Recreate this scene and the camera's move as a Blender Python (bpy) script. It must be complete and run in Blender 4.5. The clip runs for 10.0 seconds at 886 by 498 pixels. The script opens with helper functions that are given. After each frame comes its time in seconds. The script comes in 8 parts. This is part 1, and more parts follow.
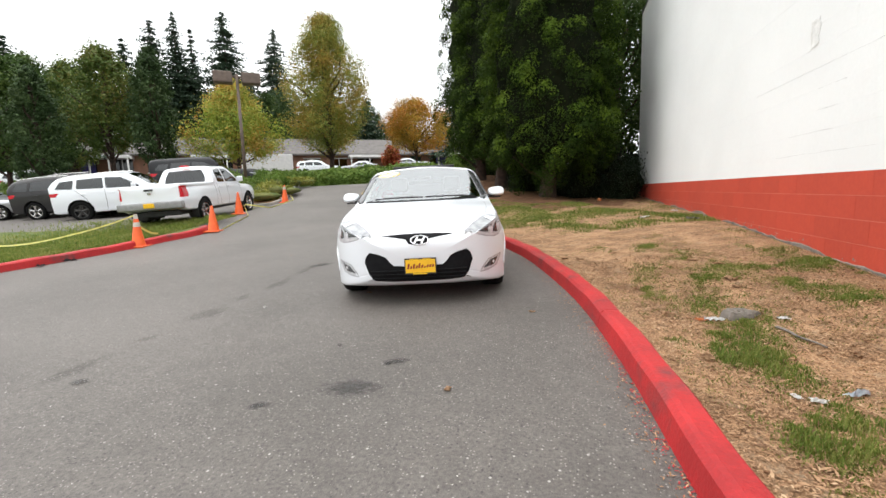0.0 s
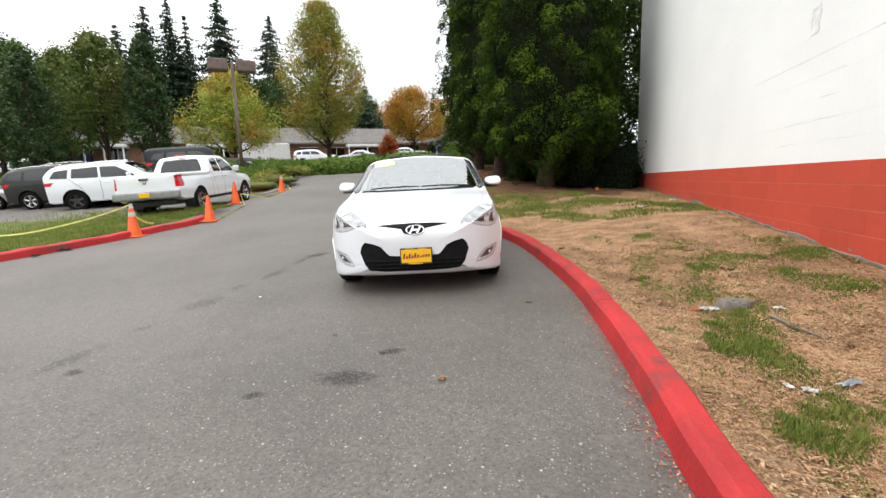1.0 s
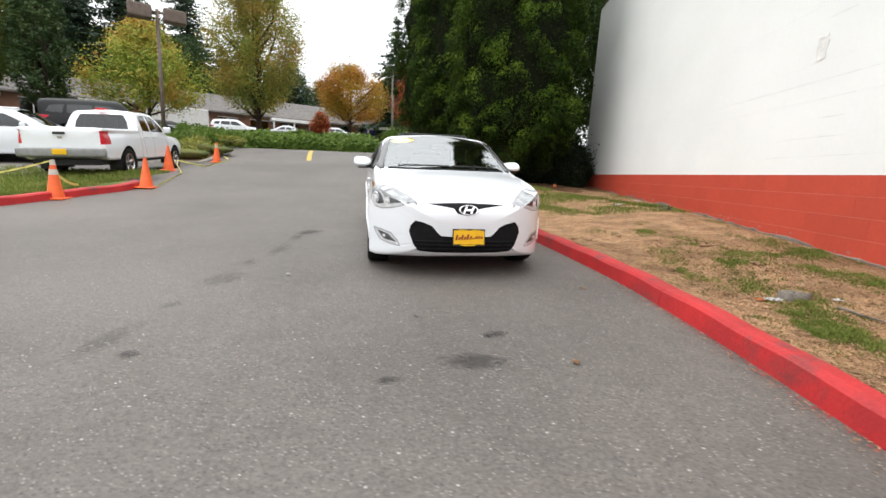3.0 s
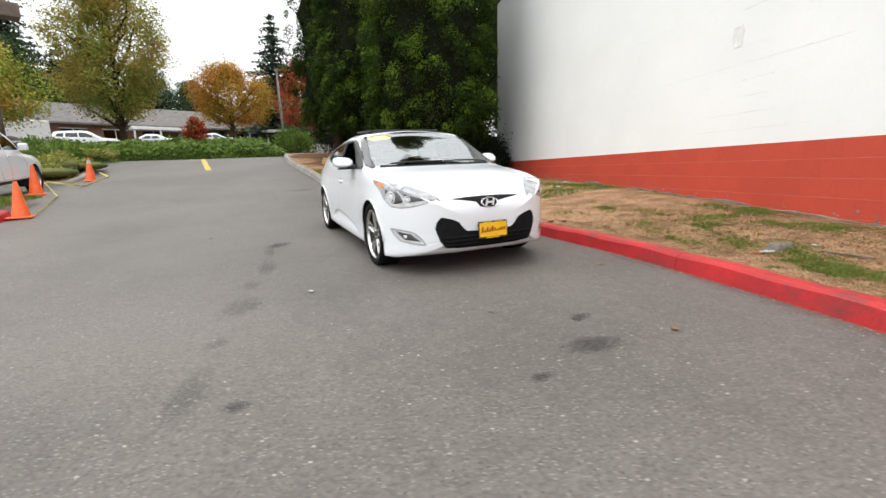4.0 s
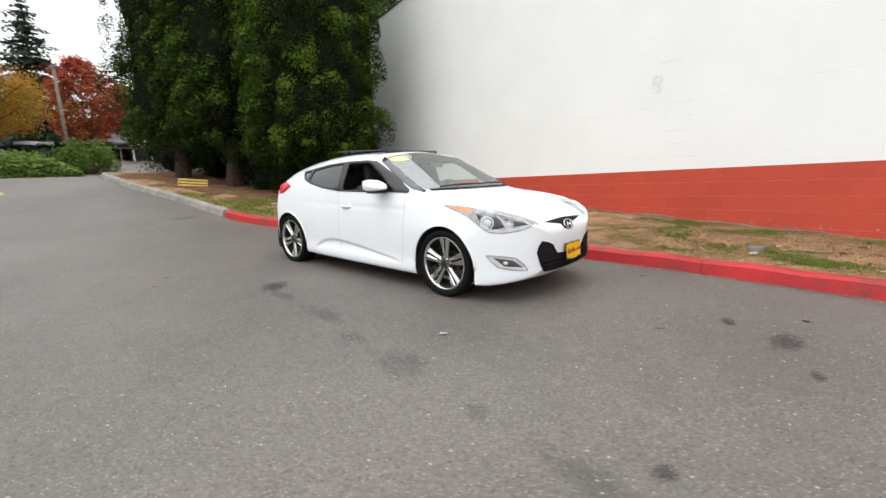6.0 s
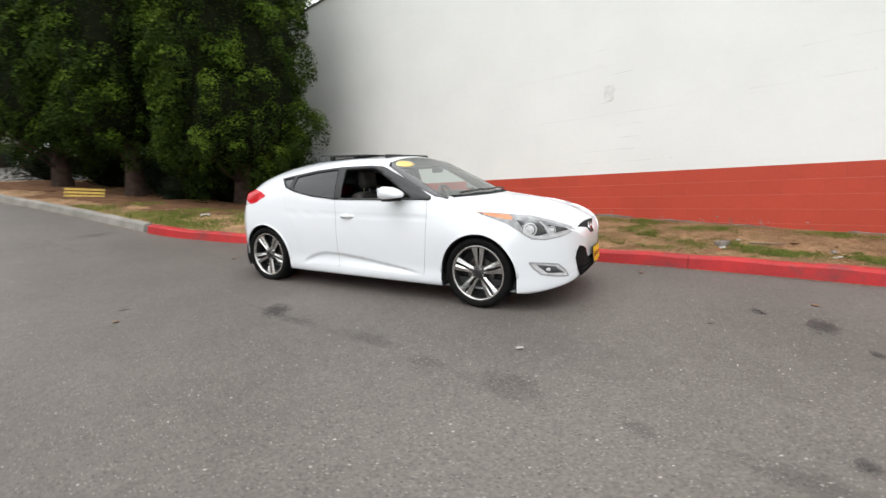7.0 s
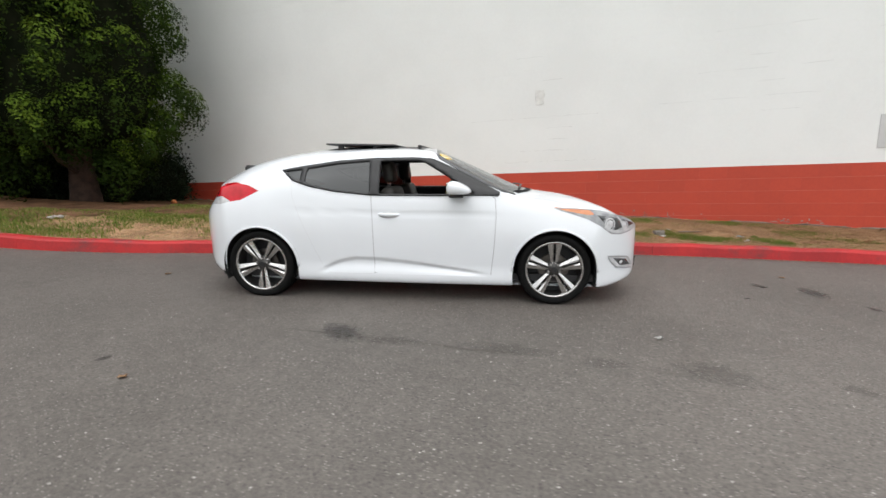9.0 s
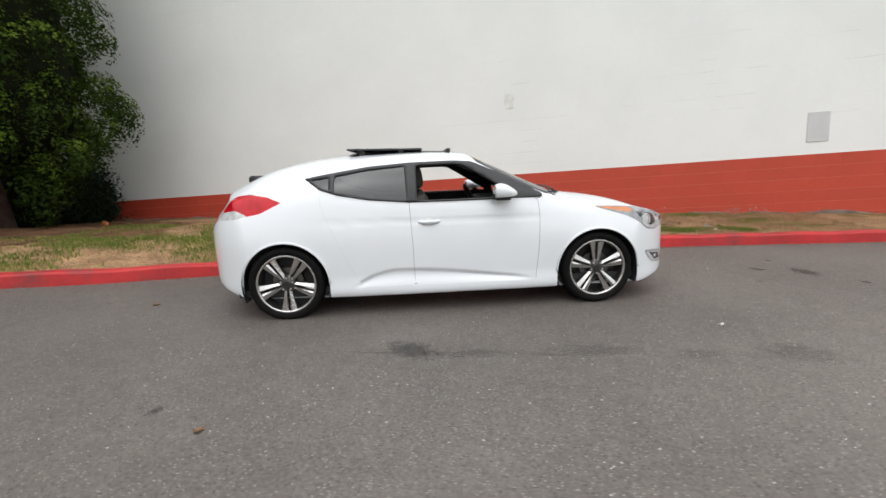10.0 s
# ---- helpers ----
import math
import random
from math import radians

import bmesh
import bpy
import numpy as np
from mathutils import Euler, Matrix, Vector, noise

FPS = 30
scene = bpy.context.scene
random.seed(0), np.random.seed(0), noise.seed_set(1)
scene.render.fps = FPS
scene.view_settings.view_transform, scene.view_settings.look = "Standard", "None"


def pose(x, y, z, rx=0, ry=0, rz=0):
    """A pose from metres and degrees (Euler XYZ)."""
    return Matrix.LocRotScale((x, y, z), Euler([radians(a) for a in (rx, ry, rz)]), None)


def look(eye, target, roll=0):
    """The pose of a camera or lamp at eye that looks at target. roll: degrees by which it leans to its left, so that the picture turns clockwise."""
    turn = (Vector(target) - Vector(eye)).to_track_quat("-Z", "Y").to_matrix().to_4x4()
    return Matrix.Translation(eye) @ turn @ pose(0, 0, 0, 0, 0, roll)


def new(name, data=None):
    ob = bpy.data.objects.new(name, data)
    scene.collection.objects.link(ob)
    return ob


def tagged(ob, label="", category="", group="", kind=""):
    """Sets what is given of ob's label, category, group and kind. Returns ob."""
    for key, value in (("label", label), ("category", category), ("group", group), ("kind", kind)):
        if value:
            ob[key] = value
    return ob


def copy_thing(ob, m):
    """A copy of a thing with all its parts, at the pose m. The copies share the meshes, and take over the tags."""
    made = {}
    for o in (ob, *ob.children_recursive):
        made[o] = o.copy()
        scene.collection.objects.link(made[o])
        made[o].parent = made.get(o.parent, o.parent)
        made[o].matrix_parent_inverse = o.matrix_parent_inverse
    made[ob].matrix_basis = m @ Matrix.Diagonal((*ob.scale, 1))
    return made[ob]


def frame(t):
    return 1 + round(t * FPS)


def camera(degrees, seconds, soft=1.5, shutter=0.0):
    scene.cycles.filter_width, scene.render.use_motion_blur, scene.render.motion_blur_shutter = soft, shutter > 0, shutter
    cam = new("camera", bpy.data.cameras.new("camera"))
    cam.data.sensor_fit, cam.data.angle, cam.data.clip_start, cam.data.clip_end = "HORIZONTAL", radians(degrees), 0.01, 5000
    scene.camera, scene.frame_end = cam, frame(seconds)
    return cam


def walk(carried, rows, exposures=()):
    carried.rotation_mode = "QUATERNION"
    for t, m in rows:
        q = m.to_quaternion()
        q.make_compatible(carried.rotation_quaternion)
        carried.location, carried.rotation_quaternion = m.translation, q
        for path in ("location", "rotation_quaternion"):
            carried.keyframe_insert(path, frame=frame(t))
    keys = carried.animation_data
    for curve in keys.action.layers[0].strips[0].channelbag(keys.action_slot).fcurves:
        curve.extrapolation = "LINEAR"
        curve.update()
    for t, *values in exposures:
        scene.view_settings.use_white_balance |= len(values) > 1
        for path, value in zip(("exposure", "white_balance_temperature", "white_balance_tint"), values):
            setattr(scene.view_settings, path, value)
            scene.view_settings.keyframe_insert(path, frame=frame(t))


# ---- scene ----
cam = camera(90.9, 10.0, 1.5, 0.4)
PATH = [
    (0, (-0.811, 0.581, 1.192), (-1.355, 2.489, 0.936), -1.81),
    (0.5, (-0.806, 0.586, 1.194), (-1.359, 2.490, 0.933), -1.91),
    (1, (-0.793, 0.603, 1.190), (-1.329, 2.506, 0.887), -1.81),
    (1.5, (-0.836, 0.591, 1.176), (-1.370, 2.486, 0.821), -0.11),
    (2, (-1.115, 0.530, 1.142), (-1.524, 2.441, 0.719), 2.20),
    (2.2, (-1.290, 0.496, 1.144), (-1.614, 2.419, 0.699), 1.93),
    (3.3, (-2.377, 0.522, 1.069), (-2.413, 2.497, 0.759), 2.78),
    (3.5, (-2.618, 0.534, 1.070), (-2.479, 2.506, 0.767), 0.63),
    (4, (-3.215, 0.631, 1.052), (-2.907, 2.575, 0.694), -1.52),
    (4.5, (-3.775, 0.811, 1.071), (-3.333, 2.728, 0.710), -1.14),
    (5, (-4.349, 1.037, 1.100), (-3.640, 2.876, 0.765), -2.40),
    (5.5, (-4.827, 1.386, 1.143), (-3.956, 3.153, 0.795), -1.86),
    (5.7, (-5.057, 1.501, 1.141), (-4.098, 3.228, 0.830), -1.84),
    (6.8, (-5.976, 2.434, 1.210), (-4.648, 3.896, 0.901), -2.23),
    (7, (-6.115, 2.614, 1.215), (-4.701, 3.998, 0.923), -2.72),
    (7.5, (-6.438, 3.064, 1.226), (-4.875, 4.274, 0.917), -3.10),
    (8, (-6.683, 3.536, 1.251), (-5.009, 4.593, 0.971), -2.03),
    (8.5, (-6.918, 4.020, 1.266), (-5.132, 4.862, 0.944), -2.70),
    (9, (-7.023, 4.564, 1.277), (-5.190, 5.291, 0.941), -1.77),
    (9.5, (-7.139, 5.083, 1.299), (-5.245, 5.645, 0.987), -2.86),
    (10, (-7.160, 5.586, 1.300), (-5.228, 5.989, 0.977), -3.94),
]
walk(cam, [(t, look(eye, target, roll)) for t, eye, target, roll in PATH],
     [(0, 0.44), (3.5, 0.4), (5.5, 0.32), (7, 0.2), (8, 0.02), (10, -0.03)])

# ---- light: a bright overcast sky, and a weak, very soft sun behind the clouds ----
world = bpy.data.worlds.new("overcast_sky")
scene.world = world
world.use_nodes = True
wn, wl = world.node_tree.nodes, world.node_tree.links
sky = wn.new("ShaderNodeTexSky")
sky.sky_type, sky.sun_disc = "NISHITA", False
sky.sun_elevation, sky.sun_rotation = radians(62), radians(255)
sky.air_density, sky.dust_density = 1.0, 3.0
grey = wn.new("ShaderNodeHueSaturation")
grey.inputs["Saturation"].default_value = 0.12
grey.inputs["Value"].default_value = 0.11
cloud = wn.new("ShaderNodeMix")
cloud.data_type = "RGBA"
cloud.inputs["Factor"].default_value = 0.72
cloud.inputs[7].default_value = (0.965, 0.99, 1.0, 1)
wl.new(sky.outputs[0], grey.inputs["Color"])
wl.new(grey.outputs[0], cloud.inputs[6])
# an overcast sky is brighter overhead than at the horizon
way = wn.new("ShaderNodeTexCoord")
axes = wn.new("ShaderNodeSeparateXYZ")
wl.new(way.outputs["Generated"], axes.inputs[0])
climb = wn.new("ShaderNodeMapRange")
climb.inputs["From Min"].default_value, climb.inputs["From Max"].default_value = 0.0, 1.0
climb.inputs["To Min"].default_value, climb.inputs["To Max"].default_value = 1.05, 2.5
wl.new(axes.outputs["Z"], climb.inputs["Value"])
back = wn["Background"]
wl.new(climb.outputs[0], back.inputs["Strength"])
wl.new(cloud.outputs[2], back.inputs["Color"])

sun = new("sun", bpy.data.lights.new("sun", "SUN"))
sun.data.energy, sun.data.angle, sun.data.color = 0.35, radians(70), (1.0, 0.96, 0.9)
sun.matrix_world = look((-30, -8, 60), (0, 0, 0))
scene.view_settings.exposure = 0.0


# ---- materials ----
def material(name, c1, c2=None, rough=0.7, scale=4.0, fine=60.0, bump=0.0, bump_scale=None, metal=0.0, coat=0.0,
             vary=0.0, island=False, spec=0.5, contrast=(0.35, 0.65), grain=0.25, dist=0.01):
    """Two colours mixed by noise at two scales, fine relief, and a random shade per object or island."""
    m = bpy.data.materials.new(name)
    m.use_nodes = True
    n, l = m.node_tree.nodes, m.node_tree.links
    b = n["Principled BSDF"]
    b.inputs["Roughness"].default_value = rough
    b.inputs["Metallic"].default_value = metal
    b.inputs["Coat Weight"].default_value = coat
    b.inputs["Coat Roughness"].default_value = 0.03
    b.inputs["Specular IOR Level"].default_value = spec
    c2 = c2 or tuple(v * 0.85 for v in c1)
    pos = n.new("ShaderNodeTexCoord")
    big = n.new("ShaderNodeTexNoise")
    big.inputs["Scale"].default_value, big.inputs["Detail"].default_value = scale, 6
    small = n.new("ShaderNodeTexNoise")
    small.inputs["Scale"].default_value, small.inputs["Detail"].default_value = fine, 3
    for t in (big, small):
        l.new(pos.outputs["Object"], t.inputs["Vector"])
    blend = n.new("ShaderNodeMath")
    blend.operation = "MULTIPLY_ADD"
    blend.inputs[1].default_value = grain
    l.new(small.outputs["Fac"], blend.inputs[0])
    sub = n.new("ShaderNodeMath")
    sub.operation = "SUBTRACT"
    sub.inputs[1].default_value = grain * 0.5
    l.new(big.outputs["Fac"], sub.inputs[0])
    l.new(sub.outputs[0], blend.inputs[2])
    ramp = n.new("ShaderNodeValToRGB")
    ramp.color_ramp.elements[0].position, ramp.color_ramp.elements[1].position = contrast
    ramp.color_ramp.elements[0].color, ramp.color_ramp.elements[1].color = (*c1, 1), (*c2, 1)
    l.new(blend.outputs[0], ramp.inputs[0])
    out = ramp.outputs[0]
    if vary:
        hsv = n.new("ShaderNodeHueSaturation")
        src = n.new("ShaderNodeNewGeometry").outputs["Random Per Island"] if island else n.new("ShaderNodeObjectInfo").outputs["Random"]
        rng = n.new("ShaderNodeMapRange")
        rng.inputs["To Min"].default_value, rng.inputs["To Max"].default_value = 1 - vary, 1 + vary
        l.new(src, rng.inputs["Value"])
        l.new(rng.outputs[0], hsv.inputs["Value"])
        l.new(out, hsv.inputs["Color"])
        out = hsv.outputs[0]
    l.new(out, b.inputs["Base Color"])
    if bump:
        bp = n.new("ShaderNodeBump")
        bp.inputs["Strength"].default_value, bp.inputs["Distance"].default_value = bump, dist
        if bump_scale:
            bn = n.new("ShaderNodeTexNoise")
            bn.inputs["Scale"].default_value, bn.inputs["Detail"].default_value = bump_scale, 4
            l.new(pos.outputs["Object"], bn.inputs["Vector"])
            l.new(bn.outputs["Fac"], bp.inputs["Height"])
        else:
            l.new(small.outputs["Fac"], bp.inputs["Height"])
        l.new(bp.outputs[0], b.inputs["Normal"])
    return m


def leaf_material(name, stops, rough=0.6, light=0.25, patch=0.9, single=0.45, gloss=0.2):
    """Foliage whose leaves and clumps differ in colour, with a little light passing through."""
    m = bpy.data.materials.new(name)
    m.use_nodes = True
    n, l = m.node_tree.nodes, m.node_tree.links
    b = n["Principled BSDF"]
    b.inputs["Roughness"].default_value = rough
    b.inputs["Specular IOR Level"].default_value = gloss
    pos = n.new("ShaderNodeTexCoord")
    big = n.new("ShaderNodeTexNoise")
    big.inputs["Scale"].default_value, big.inputs["Detail"].default_value = patch, 4
    l.new(pos.outputs["Object"], big.inputs["Vector"])
    geo = n.new("ShaderNodeNewGeometry")
    mix = n.new("ShaderNodeMath")
    mix.operation = "MULTIPLY_ADD"
    mix.inputs[1].default_value = single
    l.new(geo.outputs["Random Per Island"], mix.inputs[0])
    half = n.new("ShaderNodeMath")
    half.operation = "MULTIPLY_ADD"
    half.inputs[1].default_value, half.inputs[2].default_value = 1.1 + (0.45 - single), -0.27 - 0.0 * single
    l.new(big.outputs["Fac"], half.inputs[0])
    l.new(half.outputs[0], mix.inputs[2])
    ramp = n.new("ShaderNodeValToRGB")
    while len(ramp.color_ramp.elements) < len(stops):
        ramp.color_ramp.elements.new(0.5)
    for e, (p, c) in zip(ramp.color_ramp.elements, stops):
        e.position, e.color = p, (*c, 1)
    l.new(mix.outputs[0], ramp.inputs[0])
    l.new(ramp.outputs[0], b.inputs["Base Color"])
    tr = n.new("ShaderNodeBsdfTranslucent")
    l.new(ramp.outputs[0], tr.inputs["Color"])
    sh = n.new("ShaderNodeMixShader")
    sh.inputs[0].default_value = light
    l.new(b.outputs[0], sh.inputs[1])
    l.new(tr.outputs[0], sh.inputs[2])
    l.new(sh.outputs[0], n["Material Output"].inputs["Surface"])
    return m


def asphalt_material():
    """Worn grey asphalt: pale stones and dark pits in a brownish binder, with wide stains."""
    m = material("worn_asphalt", (0.094, 0.083, 0.074), (0.134, 0.119, 0.107), rough=0.6, scale=0.5, fine=9.0, bump=0.6,
                 bump_scale=130.0, grain=0.35, dist=0.006, spec=0.4)
    n, l = m.node_tree.nodes, m.node_tree.links
    b = n["Principled BSDF"]
    out = b.inputs["Base Color"].links[0].from_socket
    pos = n.new("ShaderNodeTexCoord")
    # fine mottling of the binder
    mott = n.new("ShaderNodeTexNoise")
    mott.inputs["Scale"].default_value, mott.inputs["Detail"].default_value, mott.inputs["Roughness"].default_value = 55.0, 4, 0.7
    l.new(pos.outputs["Object"], mott.inputs["Vector"])
    mr = n.new("ShaderNodeMapRange")
    mr.inputs["From Min"].default_value, mr.inputs["From Max"].default_value = 0.3, 0.7
    mr.inputs["To Min"].default_value, mr.inputs["To Max"].default_value = 0.62, 1.38
    l.new(mott.outputs["Fac"], mr.inputs["Value"])
    mul = n.new("ShaderNodeMix")
    mul.data_type, mul.blend_type = "RGBA", "MULTIPLY"
    mul.inputs["Factor"].default_value = 1.0
    l.new(out, mul.inputs[6])
    l.new(mr.outputs[0], mul.inputs[7])
    out = mul.outputs[2]
    # pale stones and dark pits
    for scale, share, inner, outer, colour, seed in ((62.0, 0.70, 0.16, 0.32, (0.29, 0.27, 0.245, 1), 0.0), (26.0, 0.93, 0.12, 0.2, (0.4, 0.38, 0.35, 1), 3.1), (48.0, 0.8, 0.15, 0.35, (0.05, 0.045, 0.042, 1), 7.7)):
        shift = n.new("ShaderNodeMapping")
        shift.inputs["Location"].default_value = (seed, seed * 0.7, seed * 0.3)
        l.new(pos.outputs["Object"], shift.inputs["Vector"])
        stones = n.new("ShaderNodeTexVoronoi")
        stones.inputs["Scale"].default_value = scale
        l.new(shift.outputs[0], stones.inputs["Vector"])
        sr = n.new("ShaderNodeMapRange")
        sr.inputs["From Min"].default_value, sr.inputs["From Max"].default_value = inner, outer
        sr.inputs["To Min"].default_value, sr.inputs["To Max"].default_value = 1.0, 0.0
        l.new(stones.outputs["Distance"], sr.inputs["Value"])
        sep = n.new("ShaderNodeSeparateColor")
        l.new(stones.outputs["Color"], sep.inputs[0])
        pick = n.new("ShaderNodeMath")
        pick.operation = "GREATER_THAN"
        pick.inputs[1].default_value = share
        l.new(sep.outputs[0], pick.inputs[0])
        both = n.new("ShaderNodeMath")
        both.operation = "MULTIPLY"
        l.new(sr.outputs[0], both.inputs[0])
        l.new(pick.outputs[0], both.inputs[1])
        mix = n.new("ShaderNodeMix")
        mix.data_type = "RGBA"
        mix.inputs[7].default_value = colour
        l.new(both.outputs[0], mix.inputs["Factor"])
        l.new(out, mix.inputs[6])
        out = mix.outputs[2]
    l.new(out, b.inputs["Base Color"])
    return m


ASPHALT = asphalt_material()
EARTH = material("dry_earth_and_needles", (0.19, 0.108, 0.058), (0.45, 0.275, 0.155), rough=0.95, scale=3.4, fine=85, bump=1.0, bump_scale=70, grain=1.4, dist=0.012, spec=0.15)
TURF = material("turf", (0.07, 0.11, 0.03), (0.17, 0.17, 0.06), rough=0.95, scale=1.3, fine=90, bump=0.8, bump_scale=70, grain=0.5, dist=0.02, spec=0.2)
KERB_RED = material("red_kerb_paint", (0.46, 0.014, 0.015), (0.32, 0.01, 0.012), rough=0.6, scale=3.0, fine=45, bump=0.35, bump_scale=60, grain=0.5)
CONCRETE = material("weathered_concrete", (0.3, 0.28, 0.25), (0.2, 0.19, 0.17), rough=0.9, scale=3.0, fine=60, bump=0.4, grain=0.4)
WALL_WHITE = material("white_wall_paint", (0.83, 0.84, 0.83), (0.79, 0.80, 0.79), rough=0.75, scale=0.8, fine=25, bump=0.15, bump_scale=40, grain=0.3)
WALL_RED = material("red_wall_paint", (0.50, 0.062, 0.03), (0.42, 0.045, 0.026), rough=0.7, scale=0.9, fine=25, bump=0.15, bump_scale=40, grain=0.35, vary=0.05)
MORTAR = material("painted_mortar", (0.58, 0.2, 0.15), (0.5, 0.13, 0.09), rough=0.9, scale=6, fine=60)
BARK = material("brown_bark", (0.024, 0.014, 0.01), (0.06, 0.034, 0.024), rough=0.95, scale=6, fine=40, bump=0.8, bump_scale=25, dist=0.03)


# ---- the lie of the land ----
def soft(v, w=1.2):
    return w * math.log1p(math.exp(v / w)) if v < 40 else v


def sunk(x, s):
    """How much lower the parking bays lie than the ramp beside them."""
    a = max(0.0, min(1.0, (-x - 10.9) / 1.7))
    k = a * a * (3 - 2 * a)
    old = 0.035 * max(0.0, min(19.0, -x - 11.0)) * max(0.0, min(1.0, (13.0 - s) / 4.0))
    return old + 0.08 * soft(s - 12.0, 0.6) * k * max(0.0, min(1.0, (20.5 - s) / 4.5))


def lie(x, y):
    """Height of the asphalt: nearly level by the car, a ramp up to a cross street, a higher lot behind it."""
    s = -0.0902 * x + 0.9955 * y
    return (0.0121 * max(-25.0, min(10.0, x)) + 0.0291 * s + 0.105 * (soft(s - 9.2, 0.8) - soft(s - 22)) - 0.0291 * (soft(s - 22) - soft(s - 29))
            - sunk(x, s) + 0.068 * (soft(s - 29) - soft(s - 55)) - 0.0291 * soft(s - 55))


WALL_X, WALL_END, WALL_TOP, BAND_TOP, COURSE = 1.536, 16.85, 6.75, 1.264, 0.203
KERB_POINTS = [(0.3, -14.0), (0.06, -6.0), (-0.08, -1.0), (-0.23, 1.0), (-0.35, 2.3), (-0.50, 3.6), (-0.79, 5.1), (-1.42, 7.1), (-2.1, 8.4),
               (-2.85, 9.55), (-3.5, 10.4), (-4.08, 11.35), (-4.5, 12.7), (-5.2, 14.9), (-5.95, 17.0), (-6.5, 19.0), (-6.85, 20.6), (-6.95, 22.0), (-6.5, 23.4), (-5.3, 24.6), (-3.5, 25.4)]


def smooth_line(points, step):
    """Evenly spaced points along a Catmull-Rom curve through the points given."""
    pts = [Vector((*p, 0)) for p in points]
    pts = [2 * pts[0] - pts[1]] + pts + [2 * pts[-1] - pts[-2]]
    dense = []
    for a, b, c, d in zip(pts, pts[1:], pts[2:], pts[3:]):
        for k in range(24):
            t = k / 24
            dense.append(0.5 * ((2 * b) + (c - a) * t + (2 * a - 5 * b + 4 * c - d) * t * t + (3 * b - a - 3 * c + d) * t ** 3))
    dense.append(pts[-2])
    out, run = [dense[0]], 0.0
    for p, q in zip(dense, dense[1:]):
        run += (q - p).length
        if run >= step:
            out.append(q)
            run = 0.0
    return out


KERB = smooth_line(KERB_POINTS, 0.1)


KERB_Y, KERB_X = np.array([p.y for p in KERB]), np.array([p.x for p in KERB])


def kerb_x(y):
    return float(np.interp(y, KERB_Y, KERB_X))


def verge_height(x, y):
    """Height of the bank between the kerb and the wall."""
    xk = kerb_x(y) + 0.15
    t = max(0.0, min(1.0, (x - xk) / (WALL_X - xk)))
    foot = 0.21 + 0.05 * min(y, 8.0) + 0.028 * max(0.0, min(y, 30.0) - 8.0)
    kerb_top = lie(xk, y) + 0.13
    back = max(0.0, min(1.0, (y - 17.5) / 6.0))
    foot += (lie(x, y) + 0.1 - foot) * back * back * (3 - 2 * back)
    e = t * t * (3 - 2 * t)
    return kerb_top + (foot - kerb_top) * e + 0.03 * math.sin(3.1 * x + 1.3 * y) * math.sin(math.pi * t)


def mesh_object(name, verts, faces, mat=None, smooth=False):
    me = bpy.data.meshes.new(name)
    me.from_pydata([tuple(v) for v in verts], [], faces)
    if mat:
        me.materials.append(mat)
    if smooth:
        me.polygons.foreach_set("use_smooth", [True] * len(me.polygons))
    me.update()
    return new(name, me)


def finish(name, bm, mat, smooth=False):
    bmesh.ops.recalc_face_normals(bm, faces=bm.faces)
    me = bpy.data.meshes.new(name)
    bm.to_mesh(me)
    bm.free()
    for one in (mat if isinstance(mat, (list, tuple)) else [mat]):
        me.materials.append(one)
    if smooth:
        me.polygons.foreach_set("use_smooth", [True] * len(me.polygons))
    return new(name, me)


def part(name, bm, mat, parent, label="", smooth=False):
    ob = finish(name, bm, mat, smooth)
    ob.parent = parent
    return tagged(ob, label)


def thing(name, m, label, category, group=""):
    ob = new(name)
    ob.empty_display_size = 0.2
    ob.matrix_world = m
    return tagged(ob, label, category, group)


def sheet(name, xs, ys, height, mat, drop=0.0, keep=None):
    verts, faces = [], []
    for y in ys:
        for x in xs:
            verts.append((x, y, height(x, y) - drop))
    w = len(xs)
    for j in range(len(ys) - 1):
        for i in range(w - 1):
            if keep is None or keep(0.5 * (xs[i] + xs[i + 1]), 0.5 * (ys[j] + ys[j + 1])):
                faces.append((j * w + i, j * w + i + 1, (j + 1) * w + i + 1, (j + 1) * w + i))
    return mesh_object(name, verts, faces, mat, True)


def spread(near, far, count):
    """Coordinates that are close together near zero and reach out to the horizon."""
    return [near * i for i in range(-count, count + 1)] + [s * far * f for s in (-1, 1) for f in (0.02, 0.035, 0.06, 0.1, 0.2, 0.45, 1.0)]


gx = sorted(spread(2.0, 2500.0, 24))
gy = sorted([2.0 * i for i in range(-15, 36)] + [-2500, -900, -300, -120, -60, 80, 100, 130, 200, 400, 900, 2500])
tagged(sheet("ground", gx, gy, lambda x, y: lie(max(-60, min(60, x)), max(-60, min(90, y))) - (0.9 if -9 < x < 4 and -16 < y < 24 else 0.0), TURF, 0.06), "dull green and brown open ground reaching far away", "ground", kind="structure")
ax = [-62 + 1.0 * i for i in range(54)] + [-8 + 0.2 * i for i in range(48)] + [2 + i for i in range(13)]
ay = [-26 + 0.5 * i for i in range(108)] + [28 + i for i in range(45)]
tagged(sheet("road", ax, ay, lie, ASPHALT, 0.0, lambda x, y: y > 25.4 or x < kerb_x(y) + 0.2), "worn grey asphalt drive with pale aggregate and stains", "road", kind="structure")


